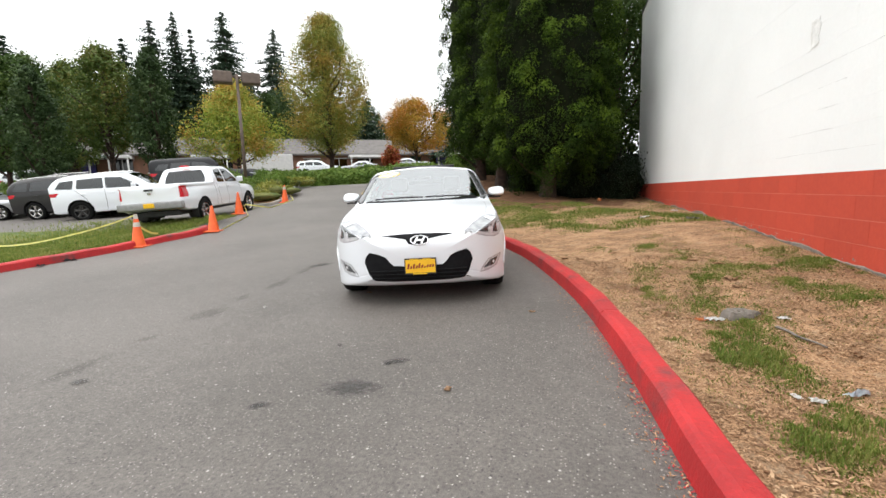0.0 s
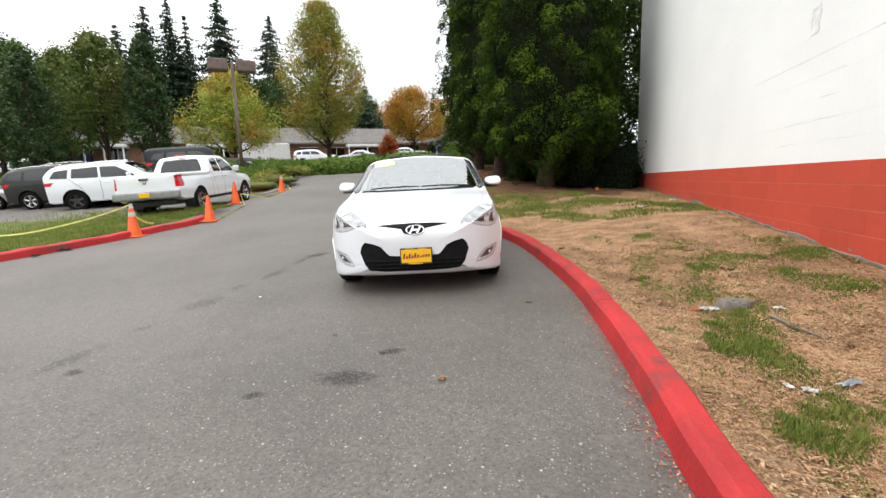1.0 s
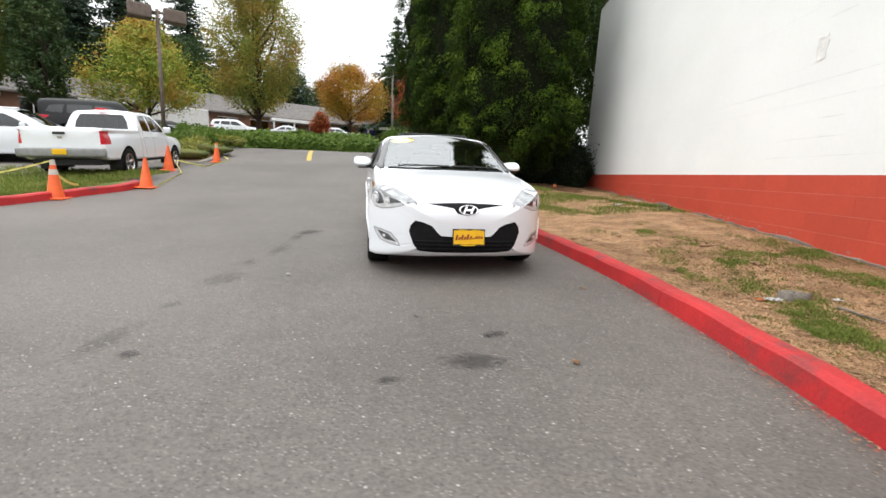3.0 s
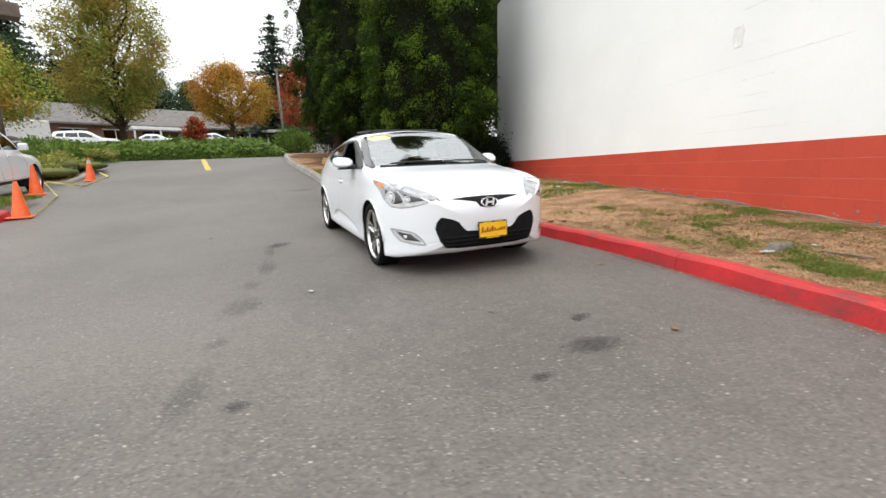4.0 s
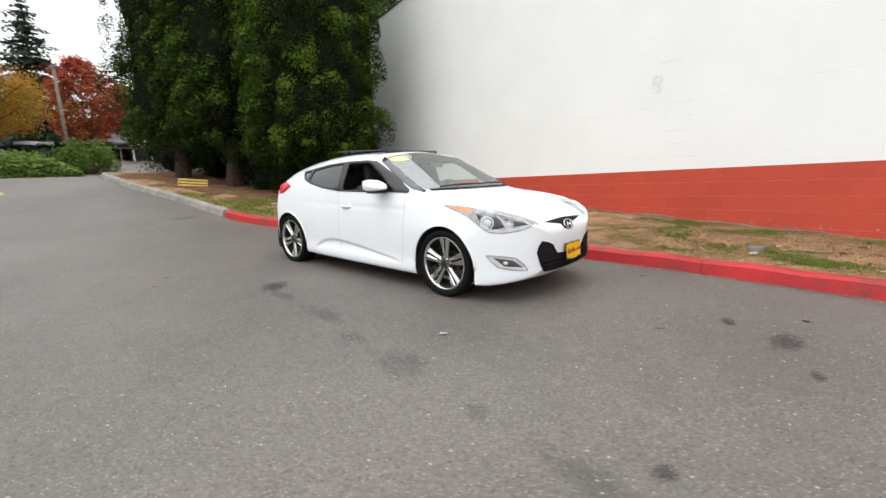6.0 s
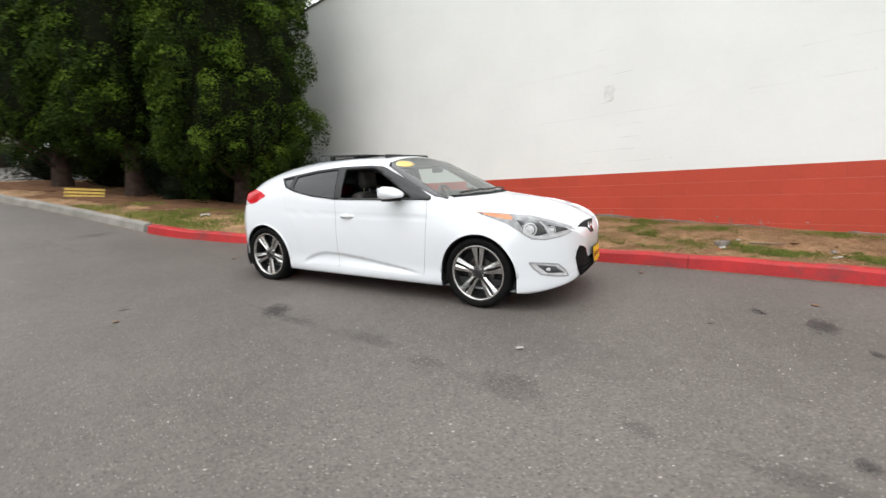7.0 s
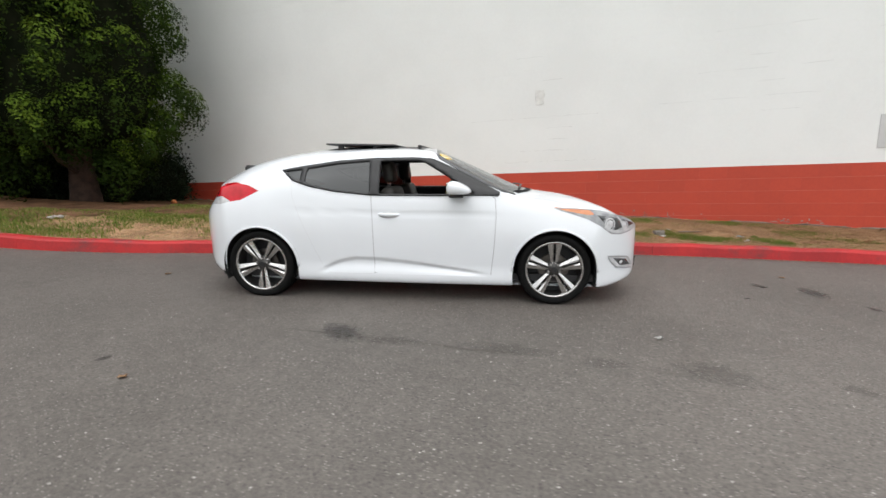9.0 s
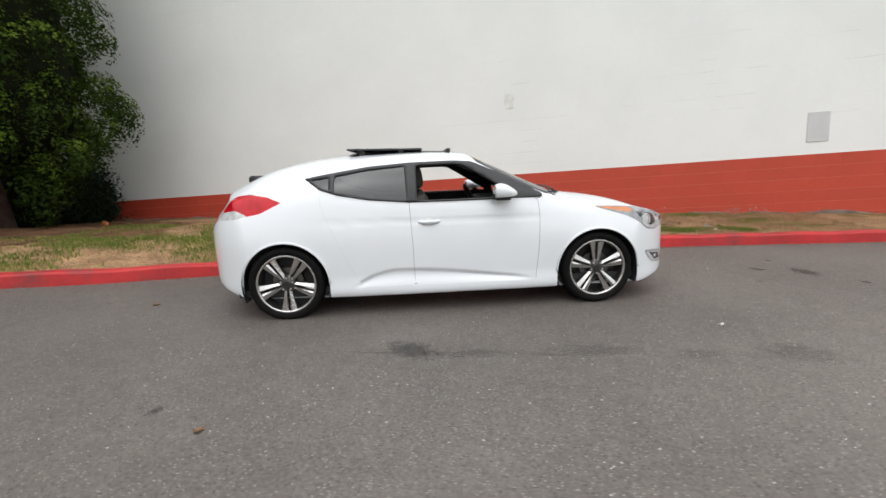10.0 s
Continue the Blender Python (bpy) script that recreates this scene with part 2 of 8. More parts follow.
# ---- kerbs ----
def kerb_mesh(line, width, height, mat, name, inside=1.0, base=lie):
    """A kerb with a sloping face and rounded top edge along a line; inside is the side on which its body lies."""
    section = [(-0.0, -0.1), (0.0, 0.0), (0.02, height - 0.03), (0.045, height - 0.006), (0.07, height), (width - 0.02, height), (width, height - 0.02), (width, -0.1)]
    verts, faces, k = [], [], len(section)
    for i, p in enumerate(line):
        a, b = line[max(0, i - 1)], line[min(len(line) - 1, i + 1)]
        d = (b - a).normalized()
        side = Vector((d.y, -d.x, 0)) * inside
        z = base(p.x, p.y)
        for u, h in section:
            q = p + side * u
            wob = 0.006 * math.sin(7.3 * p.y + 3 * u) * (h > 0.05)
            verts.append((q.x, q.y, z + h + wob))
    for i in range(len(line) - 1):
        for j in range(k - 1):
            faces.append((i * k + j, i * k + j + 1, (i + 1) * k + j + 1, (i + 1) * k + j))
    faces += [tuple(range(k)), tuple(range((len(line) - 1) * k, len(line) * k))]
    ob = mesh_object(name, verts, faces, mat, False)
    bm = bmesh.new()
    bm.from_mesh(ob.data)
    bmesh.ops.recalc_face_normals(bm, faces=bm.faces)
    bm.to_mesh(ob.data)
    bm.free()
    return ob


def kerb_run(parent, line, name, mat, length, label=""):
    """Cast lengths of kerb laid end to end with thin joints."""
    per = int(length / 0.1)
    i = 0
    while i < len(line) - 3:
        seg = line[i:i + per + 1]
        if len(seg) > 2:
            seg = [seg[0] + (seg[1] - seg[0]) * 0.02] + seg[1:-1] + [seg[-1] + (seg[-2] - seg[-1]) * 0.02]
            ob = kerb_mesh(seg, 0.17, 0.15, mat, name)
            ob.parent = parent
        i += per


red_line = [p for p in KERB if p.y < 11.85]
grey_line = [p for p in KERB if p.y > 11.8]
kerb_red = thing("kerb", Matrix(), "red-painted concrete kerb with scuffs along the drive", "kerb")
tagged(kerb_red, kind="structure")
kerb_run(kerb_red, red_line, "kerb_stone", KERB_RED, 3.0)
kerb_grey = thing("kerb", Matrix(), "bare grey concrete kerb beside the trees", "kerb")
tagged(kerb_grey, kind="structure")
kerb_run(kerb_grey, grey_line, "kerb_stone", CONCRETE, 3.0)

LEFT_KERB = smooth_line([(-10.2, -12), (-10.22, 0), (-10.14, 5.6), (-10.1, 7.1), (-10.0, 8.6), (-9.78, 9.55), (-9.95, 10.05)], 0.1)
kerb_left = thing("kerb", Matrix(), "red-painted concrete kerb round a strip of lawn", "kerb")
tagged(kerb_left, kind="structure")
kerb_run(kerb_left, LEFT_KERB[::-1], "kerb_stone", KERB_RED, 4.0)

# bank between kerb and wall
vy = [-14 + 0.25 * i for i in range(int(39.25 / 0.25))]
verts, faces = [], []
COLS = 26
for y in vy:
    a, b = kerb_x(y) + 0.15, (WALL_X + 0.05 if y < WALL_END + 0.2 else 14.0)
    for i in range(COLS):
        x = a + (b - a) * i / (COLS - 1)
        verts.append((x, y, verge_height(x, y) + 0.012 * noise.noise((x * 3, y * 3, 0.0)) * (0 < i < COLS - 1)))
for j in range(len(vy) - 1):
    for i in range(COLS - 1):
        faces.append((j * COLS + i, j * COLS + i + 1, (j + 1) * COLS + i + 1, (j + 1) * COLS + i))
verge = mesh_object("verge", verts, faces, EARTH, True)
tagged(verge, "bank of dry brown earth and needles with grass patches", "ground", kind="structure")

# lawn strip by the parked vehicles
verts, faces = [], []
for j in range(60):
    y = -12 + j * (22.0 / 59)
    a = -10.3 + 0.25 * max(0.0, min(1.0, (y - 7.0) / 3.0))
    b = -40.0 if y < 0 else -18.0 - 0.0 * y
    b = -60 if y < -2 else max(-60, -18.2 - (10.0 - y) * 2.0) if y < 10 else -18.2 + (y - 10.0) * 1.9
    if y > 10.5:
        b = -17.0
    for i in range(30):
        x = a + (b - a) * (i / 29) ** 1.5
        verts.append((x, y, lie(x, y) + 0.12))
for j in range(59):
    for i in range(29):
        faces.append((j * 30 + i, (j + 1) * 30 + i, (j + 1) * 30 + i + 1, j * 30 + i + 1))
tagged(mesh_object("lawn", verts, faces, TURF, True), "strip of mown grass behind a red kerb", "lawn", kind="structure")

# ---- the painted block wall ----
def box(bm, x0, y0, z0, x1, y1, z1):
    v = [bm.verts.new(p) for p in ((x0, y0, z0), (x1, y0, z0), (x1, y1, z0), (x0, y1, z0), (x0, y0, z1), (x1, y0, z1), (x1, y1, z1), (x0, y1, z1))]
    for f in ((3, 2, 1, 0), (4, 5, 6, 7), (0, 1, 5, 4), (1, 2, 6, 5), (2, 3, 7, 6), (3, 0, 4, 7)):
        bm.faces.new([v[i] for i in f])
    return v


wall = thing("wall_east", Matrix(), "tall painted block wall, white above a red band", "wall")
tagged(wall, kind="structure")
bm = bmesh.new()
box(bm, WALL_X + 0.006, -14, -1.2, WALL_X + 9.0, WALL_END - 0.006, WALL_TOP - 0.02)
part("wall_core", bm, WALL_WHITE, wall)


# ---- vehicle building ----
from mathutils.bvhtree import BVHTree
from mathutils import geometry

PAINT_WHITE = material("white_car_paint", (0.79, 0.815, 0.85), (0.77, 0.795, 0.83), rough=0.32, scale=2, fine=400, coat=1.0, grain=0.1)
PAINT_GREY = material("dark_grey_car_paint", (0.016, 0.015, 0.016), (0.022, 0.02, 0.021), rough=0.45, scale=2, coat=0.3, spec=0.35)
PAINT_BLACK = material("black_car_paint", (0.008, 0.008, 0.01), (0.012, 0.012, 0.014), rough=0.5, scale=2, coat=0.2, spec=0.3)
PAINT_SILVER = material("silver_car_paint", (0.42, 0.43, 0.45), (0.40, 0.41, 0.43), rough=0.3, scale=2, coat=1.0, metal=0.5)
TRIM_BLACK = material("black_trim", (0.014, 0.014, 0.015), (0.02, 0.02, 0.022), rough=0.4, scale=20, fine=300, bump=0.1)
PILLAR_BLACK = material("gloss_black_pillar", (0.02, 0.02, 0.022), (0.026, 0.026, 0.028), rough=0.25, scale=20, coat=0.6)
GRILLE_BLACK = material("satin_black_plastic", (0.005, 0.005, 0.006), (0.009, 0.009, 0.01), rough=0.7, scale=20, fine=300, bump=0.1, spec=0.15)
GAP_GREY = material("panel_gap", (0.36, 0.36, 0.38), (0.32, 0.32, 0.34), rough=0.8)
GAP_PALE = material("tight_panel_gap", (0.68, 0.69, 0.71), (0.64, 0.65, 0.67), rough=0.8)
RUBBER = material("tyre_rubber", (0.004, 0.004, 0.004), (0.007, 0.007, 0.007), rough=0.7, spec=0.12, scale=15, fine=120, bump=0.3)
ALLOY = material("bright_alloy", (0.66, 0.65, 0.64), (0.56, 0.555, 0.55), rough=0.2, scale=12, metal=1.0)
ALLOY_DARK = material("grey_alloy", (0.045, 0.044, 0.043), (0.075, 0.073, 0.07), rough=0.4, scale=12, metal=0.6)
CHROME = material("chrome", (0.75, 0.75, 0.76), (0.7, 0.7, 0.71), rough=0.08, scale=8, metal=1.0)
LAMP_GREY = material("lamp_reflector", (0.2, 0.205, 0.215), (0.42, 0.43, 0.44), rough=0.45, scale=14, coat=0.2)
LAMP_DARK = material("lamp_smoked", (0.03, 0.031, 0.034), (0.07, 0.071, 0.075), rough=0.25, scale=14, coat=0.7)
AMBER = material("amber_lens", (0.72, 0.27, 0.1), (0.6, 0.2, 0.07), rough=0.2, scale=20, coat=1.0)
LAMP_RED = material("red_lens", (0.58, 0.006, 0.018), (0.4, 0.004, 0.01), rough=0.2, scale=9, coat=0.3, spec=0.3)
LAMP_CLEAR = material("clear_lens", (0.68, 0.68, 0.7), (0.52, 0.52, 0.54), rough=0.2, scale=25, coat=0.8)
LEATHER = material("grey_leather", (0.05, 0.047, 0.044), (0.075, 0.07, 0.065), rough=0.55, scale=8, fine=150, bump=0.2)
INTERIOR = material("dark_interior", (0.016, 0.016, 0.017), (0.025, 0.025, 0.026), rough=0.7, scale=8)
PLATE_YELLOW = material("yellow_plate", (0.85, 0.5, 0.012), (0.8, 0.45, 0.01), rough=0.4, scale=10)
STICKER = material("glossy_yellow_sticker", (0.9, 0.6, 0.03), (0.85, 0.55, 0.02), rough=0.4, scale=10, coat=1.0)
STICKER.node_tree.nodes["Principled BSDF"].inputs["Coat IOR"].default_value = 3.2
PLATE_RED = material("dark_red_print", (0.28, 0.02, 0.01), (0.24, 0.018, 0.01), rough=0.5)
BUMPER_STEEL = material("bumper_steel", (0.3, 0.3, 0.3), (0.22, 0.22, 0.22), rough=0.55, scale=6, metal=0.0)
DISC = material("brake_disc", (0.2, 0.19, 0.18), (0.13, 0.12, 0.11), rough=0.35, scale=20, metal=1.0)


def glass_material(name, tint, clear, rough=0.0):
    """Thin glass: see-through in its tint, mirroring more at a slant."""
    m = bpy.data.materials.new(name)
    m.use_nodes = True
    n, l = m.node_tree.nodes, m.node_tree.links
    n.remove(n["Principled BSDF"])
    tr = n.new("ShaderNodeBsdfTransparent")
    tr.inputs["Color"].default_value = (*tint, 1)
    gl = n.new("ShaderNodeBsdfGlossy")
    gl.inputs["Roughness"].default_value = rough
    gl.inputs["Color"].default_value = (0.95, 0.97, 0.98, 1)
    fr = n.new("ShaderNodeFresnel")
    fr.inputs["IOR"].default_value = clear
    mx = n.new("ShaderNodeMixShader")
    l.new(fr.outputs[0], mx.inputs[0])
    l.new(tr.outputs[0], mx.inputs[1])
    l.new(gl.outputs[0], mx.inputs[2])
    l.new(mx.outputs[0], n["Material Output"].inputs["Surface"])
    return m


GLASS = glass_material("windscreen_glass", (0.62, 0.72, 0.68), 3.4)
GLASS_DARK = glass_material("privacy_glass", (0.03, 0.032, 0.036), 1.75)
GLASS_SIDE = glass_material("clear_side_glass", (0.6, 0.66, 0.64), 1.5)


def curve(*points):
    """A smooth curve through (x, value) pairs that does not overshoot."""
    xs, ys = [p[0] for p in points], [p[1] for p in points]
    d = [(b - a) / (q - p) for p, q, a, b in zip(xs, xs[1:], ys, ys[1:])]
    m = [d[0]] + [0.0 if a * b <= 0 else 2 * a * b / (a + b) for a, b in zip(d, d[1:])] + [d[-1]]

    def f(x):
        if x <= xs[0]:
            return ys[0]
        if x >= xs[-1]:
            return ys[-1]
        i = max(k for k in range(len(xs) - 1) if xs[k] <= x)
        h = xs[i + 1] - xs[i]
        t = (x - xs[i]) / h
        return ((2 * t ** 3 - 3 * t * t + 1) * ys[i] + (t ** 3 - 2 * t * t + t) * h * m[i]
                + (3 * t * t - 2 * t ** 3) * ys[i + 1] + (t ** 3 - t * t) * h * m[i + 1])
    return f


def step01(t):
    t = max(0.0, min(1.0, t))
    return t * t * (3 - 2 * t)


def catmull(a, b, c, d, t):
    return 0.5 * ((2 * b) + (c - a) * t + (2 * a - 5 * b + 4 * c - d) * t * t + (3 * b - a - 3 * c + d) * t ** 3)


class Shell:
    """A car's skin: stations along its length, from guide curves; panels are split from it along outlines."""

    def __init__(self, g, x0=0, x1=1, count=2, front=None, rear=None, shape=None, counts=(2, 3, 9, 16, 8, 9, 10, 7, 6, 8)):
        if not isinstance(g, dict):
            self.verts, self.faces, self.tree = g
            return
        self.verts, self.faces = [], []
        half = sum(counts)
        ring = 2 * half
        W0 = max(g["wm"](x0 + (x1 - x0) * k / 40) for k in range(41))
        fk, fx, fp = front["k"], front["from"], front["p"]
        rk, rx, rp = rear["k"], rear["from"], rear["p"]
        rows = []
        for i in range(count):
            X = x0 + (x1 - x0) * i / (count - 1)
            kf = fk * step01((X - fx) / (x1 - fx)) ** 1.3
            kr = rk * step01((rx - X) / (rx - x0)) ** 1.3

            def along(y):
                return X - kf * (abs(y) / W0) ** fp + kr * (abs(y) / W0) ** rp
            xs = along(g["wm"](X))
            zb, wb, zm, wm, zs, ws = (g[k](xs) for k in ("zb", "wb", "zm", "wm", "zs", "ws"))
            xr = along(g["wr"](X))
            zr, wr, zt = g["zr"](xr), g["wr"](xr), g["zt"](X)
            P = [(0, zb + 0.03), (0.7 * wb, zb + 0.02), (wb, zb), (wb + (wm - wb) * 0.7, zb + (zm - zb) * 0.42), (wm, zm),
                 (wm + (ws - wm) * 0.42, zm + (zs - zm) * 0.62), (ws, zs), ((ws + wr) / 2 + g["dlo"], (zs + zr) / 2), (wr, zr), (wr * 0.62, zt - (zt - zr) * 0.33), (0, zt)]
            P = [Vector((p[0], p[1], 0)) for p in P]
            Q = [Vector((-P[1].x, P[1].y, 0))] + P + [Vector((-P[-2].x, P[-2].y, 0))]
            pts = []
            for s, n in enumerate(counts):
                for k in range(n):
                    pts.append(catmull(Q[s], Q[s + 1], Q[s + 2], Q[s + 3], k / n))
            pts.append(P[-1])
            right = [Vector((along(p.x), -max(0.0, p.x), p.y)) for p in pts]
            if shape:
                right = [shape(v) for v in right]
            left = [Vector((v.x, -v.y, v.z)) for v in right[1:-1]]
            rows.append(right + left[::-1])

        def cap(base, spec, sign):
            zc = spec["zc"]
            out = []
            for r in spec["rings"]:
                row = []
                for v in base:
                    y, z = v.y * r, zc + (v.z - zc) * r
                    bulge = spec["bulge"](z) * (1 - r ** spec["round"])
                    off = (fk * (abs(y) / W0) ** fp) if sign > 0 else (rk * (abs(y) / W0) ** rp)
                    base_off = (fk * (abs(v.y) / W0) ** fp) if sign > 0 else (rk * (abs(v.y) / W0) ** rp)
                    row.append(Vector((v.x + sign * (base_off - off) + sign * bulge, y, z)))
                out.append(row)
            return out
        fr = cap(rows[-1], front, 1)
        rr = cap(rows[0], rear, -1)
        rows = rr[::-1] + rows + fr
        for row in rows:
            self.verts += row
        n = len(rows[0])
        for i in range(len(rows) - 1):
            for j in range(n):
                self.faces.append([i * n + j, (i + 1) * n + j, (i + 1) * n + (j + 1) % n, i * n + (j + 1) % n])
        for i, flip in ((0, -1), (len(rows) - 1, 1)):
            self.faces.append([i * n + j for j in range(n)][::flip])
        self.tree = BVHTree.FromPolygons([v.copy() for v in self.verts], self.faces)
        self.taken = {}

    def frame2(self, axis, side):
        """The plane into which outlines are drawn: two unit directions and the way in which it is looked at."""
        if axis == "side":
            return Vector((1, 0, 0)), Vector((0, 0, 1)), Vector((0, -side, 0))
        if axis == "top":
            return Vector((1, 0, 0)), Vector((0, 1, 0)), Vector((0, 0, -1))
        if axis == "front":
            return Vector((0, 1, 0)), Vector((0, 0, 1)), Vector((-1, 0, 0))
        if axis == "back":
            return Vector((0, 1, 0)), Vector((0, 0, 1)), Vector((1, 0, 0))
        k = math.sqrt(0.5)
        return Vector((k, -side * k, 0)), Vector((0, 0, 1)), Vector((-k, -side * k, 0))

    def drop(self, p, axis, side, off=0.0):
        """The place on the skin over a point of an outline."""
        a, b, way = self.frame2(axis, side)
        start = a * p[0] + b * p[1] - way * 6.0
        hit, nor, _, _ = self.tree.ray_cast(start, way)
        if hit is None:
            return None, None
        if nor.dot(way) > 0:
            nor = -nor
        return hit + nor * off, nor

    def split(self, outline, axis, side=-1, test=None, snap=0.05):
        """Takes the faces inside an outline out of the skin, with the edge drawn to the outline, as (verts, faces)."""
        a, b, way = self.frame2(axis, side)
        flat = [(a.dot(v), b.dot(v)) for v in self.verts]
        lo = [min(p[k] for p in outline) - 0.05 for k in (0, 1)]
        hi = [max(p[k] for p in outline) + 0.05 for k in (0, 1)]

        def inside(p):
            c = False
            for (x1, y1), (x2, y2) in zip(outline, outline[1:] + outline[:1]):
                if (y1 > p[1]) != (y2 > p[1]) and p[0] < (x2 - x1) * (p[1] - y1) / (y2 - y1) + x1:
                    c = not c
            return c
        inner, outer = [], []
        for f in self.faces:
            cx = sum(flat[i][0] for i in f) / len(f)
            cy = sum(flat[i][1] for i in f) / len(f)
            ok = False
            if lo[0] < cx < hi[0] and lo[1] < cy < hi[1]:
                c = sum((self.verts[i] for i in f), Vector()) / len(f)
                if (test is None or test(c)) and (axis in ("top", "front", "back") or c.y * side > 0):
                    n = (self.verts[f[1]] - self.verts[f[0]]).cross(self.verts[f[2]] - self.verts[f[0]])
                    ok = n.dot(way) * self.sign() < 1e-9 and inside((cx, cy))
            (inner if ok else outer).append(f)
        used = {i for f in inner for i in f}
        edge = used & {i for f in outer for i in f}
        for i in edge:
            p, best, at = flat[i], 1e9, None
            for (x1, y1), (x2, y2) in zip(outline, outline[1:] + outline[:1]):
                dx, dy = x2 - x1, y2 - y1
                t = max(0, min(1, ((p[0] - x1) * dx + (p[1] - y1) * dy) / (dx * dx + dy * dy + 1e-12)))
                q = (x1 + dx * t, y1 + dy * t)
                d = math.hypot(q[0] - p[0], q[1] - p[1])
                if d < best:
                    best, at = d, q
            if best < snap:
                hit, _ = self.drop(at, axis, side)
                if hit is not None and (hit - self.verts[i]).length < 0.12:
                    self.verts[i] = hit
        self.faces = outer
        return self.gather(inner)

    def sign(self):
        return 1.0

    def gather(self, faces):
        ids = sorted({i for f in faces for i in f})
        new_id = {k: j for j, k in enumerate(ids)}
        return [self.verts[k].copy() for k in ids], [[new_id[i] for i in f] for f in faces]

    def strip(self, path, axis, side, width, off, closed=False):
        """A thin band that follows a line over the skin."""
        pts = []
        seq = path + ([path[0]] if closed else [])
        for p, q in zip(seq, seq[1:]):
            k = max(1, int(math.hypot(q[0] - p[0], q[1] - p[1]) / 0.02))
            pts += [(p[0] + (q[0] - p[0]) * i / k, p[1] + (q[1] - p[1]) * i / k) for i in range(k)]
        pts.append(seq[-1])
        verts, faces = [], []
        for i, p in enumerate(pts):
            u, v = pts[max(0, i - 1)], pts[min(len(pts) - 1, i + 1)]
            dx, dy = v[0] - u[0], v[1] - u[1]
            k = width / 2 / (math.hypot(dx, dy) + 1e-9)
            a, _ = self.drop((p[0] - dy * k, p[1] + dx * k), axis, side, off)
            b, _ = self.drop((p[0] + dy * k, p[1] - dx * k), axis, side, off)
            if a is None or b is None:
                continue
            verts += [a, b]
        for i in range(len(verts) // 2 - 1):
            if (verts[2 * i] - verts[2 * i + 2]).length < 0.12:
                faces.append([2 * i, 2 * i + 1, 2 * i + 3, 2 * i + 2])
        return verts, faces

    def patch(self, outline, axis, side, off, rings=5):
        """A piece laid on the skin, with turned-down edges."""
        seq = []
        for p, q in zip(outline, outline[1:] + outline[:1]):
            k = max(1, int(math.hypot(q[0] - p[0], q[1] - p[1]) / 0.02))
            seq += [(p[0] + (q[0] - p[0]) * i / k, p[1] + (q[1] - p[1]) * i / k) for i in range(k)]
        cx = sum(p[0] for p in seq) / len(seq)
        cy = sum(p[1] for p in seq) / len(seq)
        verts, faces, n = [], [], len(seq)
        levels = [(1.0, -0.004)] + [(1 - k / rings, off) for k in range(rings)]
        for r, o in levels:
            for p in seq:
                v, _ = self.drop((cx + (p[0] - cx) * r, cy + (p[1] - cy) * r), axis, side, o)
                if v is None:
                    return [], []
                verts.append(v)
        for j in range(len(levels) - 1):
            for i in range(n):
                faces.append([j * n + i, j * n + (i + 1) % n, (j + 1) * n + (i + 1) % n, (j + 1) * n + i])
        faces.append([(len(levels) - 1) * n + i for i in range(n)])
        return verts, faces


def skin(name, data, mat, parent, label="", thick=0.0):
    """A part from (verts, faces), shaded smooth."""
    verts, faces = data
    if not faces:
        return None
    ob = mesh_object(name, verts, faces, mat, True)
    ob.parent = parent
    if thick:
        mod = ob.modifiers.new("thickness", "SOLIDIFY")
        mod.thickness, mod.offset = thick, 0.0
    return tagged(ob, label)


def mirror_line(points):
    return [(-p[0], p[1]) for p in points]


def lathe(bm, profile, count=40, axis="y"):
    """Turns (radius, offset) pairs about the y axis."""
    rings = []
    for k in range(count):
        a = 2 * math.pi * k / count
        rings.append([bm.verts.new((r * math.cos(a), o, r * math.sin(a))) for r, o in profile])
    for k in range(count):
        for i in range(len(profile) - 1):
            bm.faces.new((rings[k][i], rings[(k + 1) % count][i], rings[(k + 1) % count][i + 1], rings[k][i + 1]))


def rounded_box(bm, x0, y0, z0, x1, y1, z1, r=0.02, seg=3):
    before = set(bm.verts)
    box(bm, x0, y0, z0, x1, y1, z1)
    mine = [v for v in bm.verts if v not in before]
    edges = {e for v in mine for e in v.link_edges}
    bmesh.ops.bevel(bm, geom=list(edges), offset=r, segments=seg, profile=0.5, affect="EDGES")


def tube(bm, a, b, r0, r1, count=10):
    a, b = Vector(a), Vector(b)
    d = (b - a).normalized()
    u = d.orthogonal().normalized()
    w = d.cross(u)
    ra = [bm.verts.new(a + (u * math.cos(2 * math.pi * k / count) + w * math.sin(2 * math.pi * k / count)) * r0) for k in range(count)]
    rb = [bm.verts.new(b + (u * math.cos(2 * math.pi * k / count) + w * math.sin(2 * math.pi * k / count)) * r1) for k in range(count)]
    for k in range(count):
        bm.faces.new((ra[k], ra[(k + 1) % count], rb[(k + 1) % count], rb[k]))
    bm.faces.new(ra[::-1])
    bm.faces.new(rb)


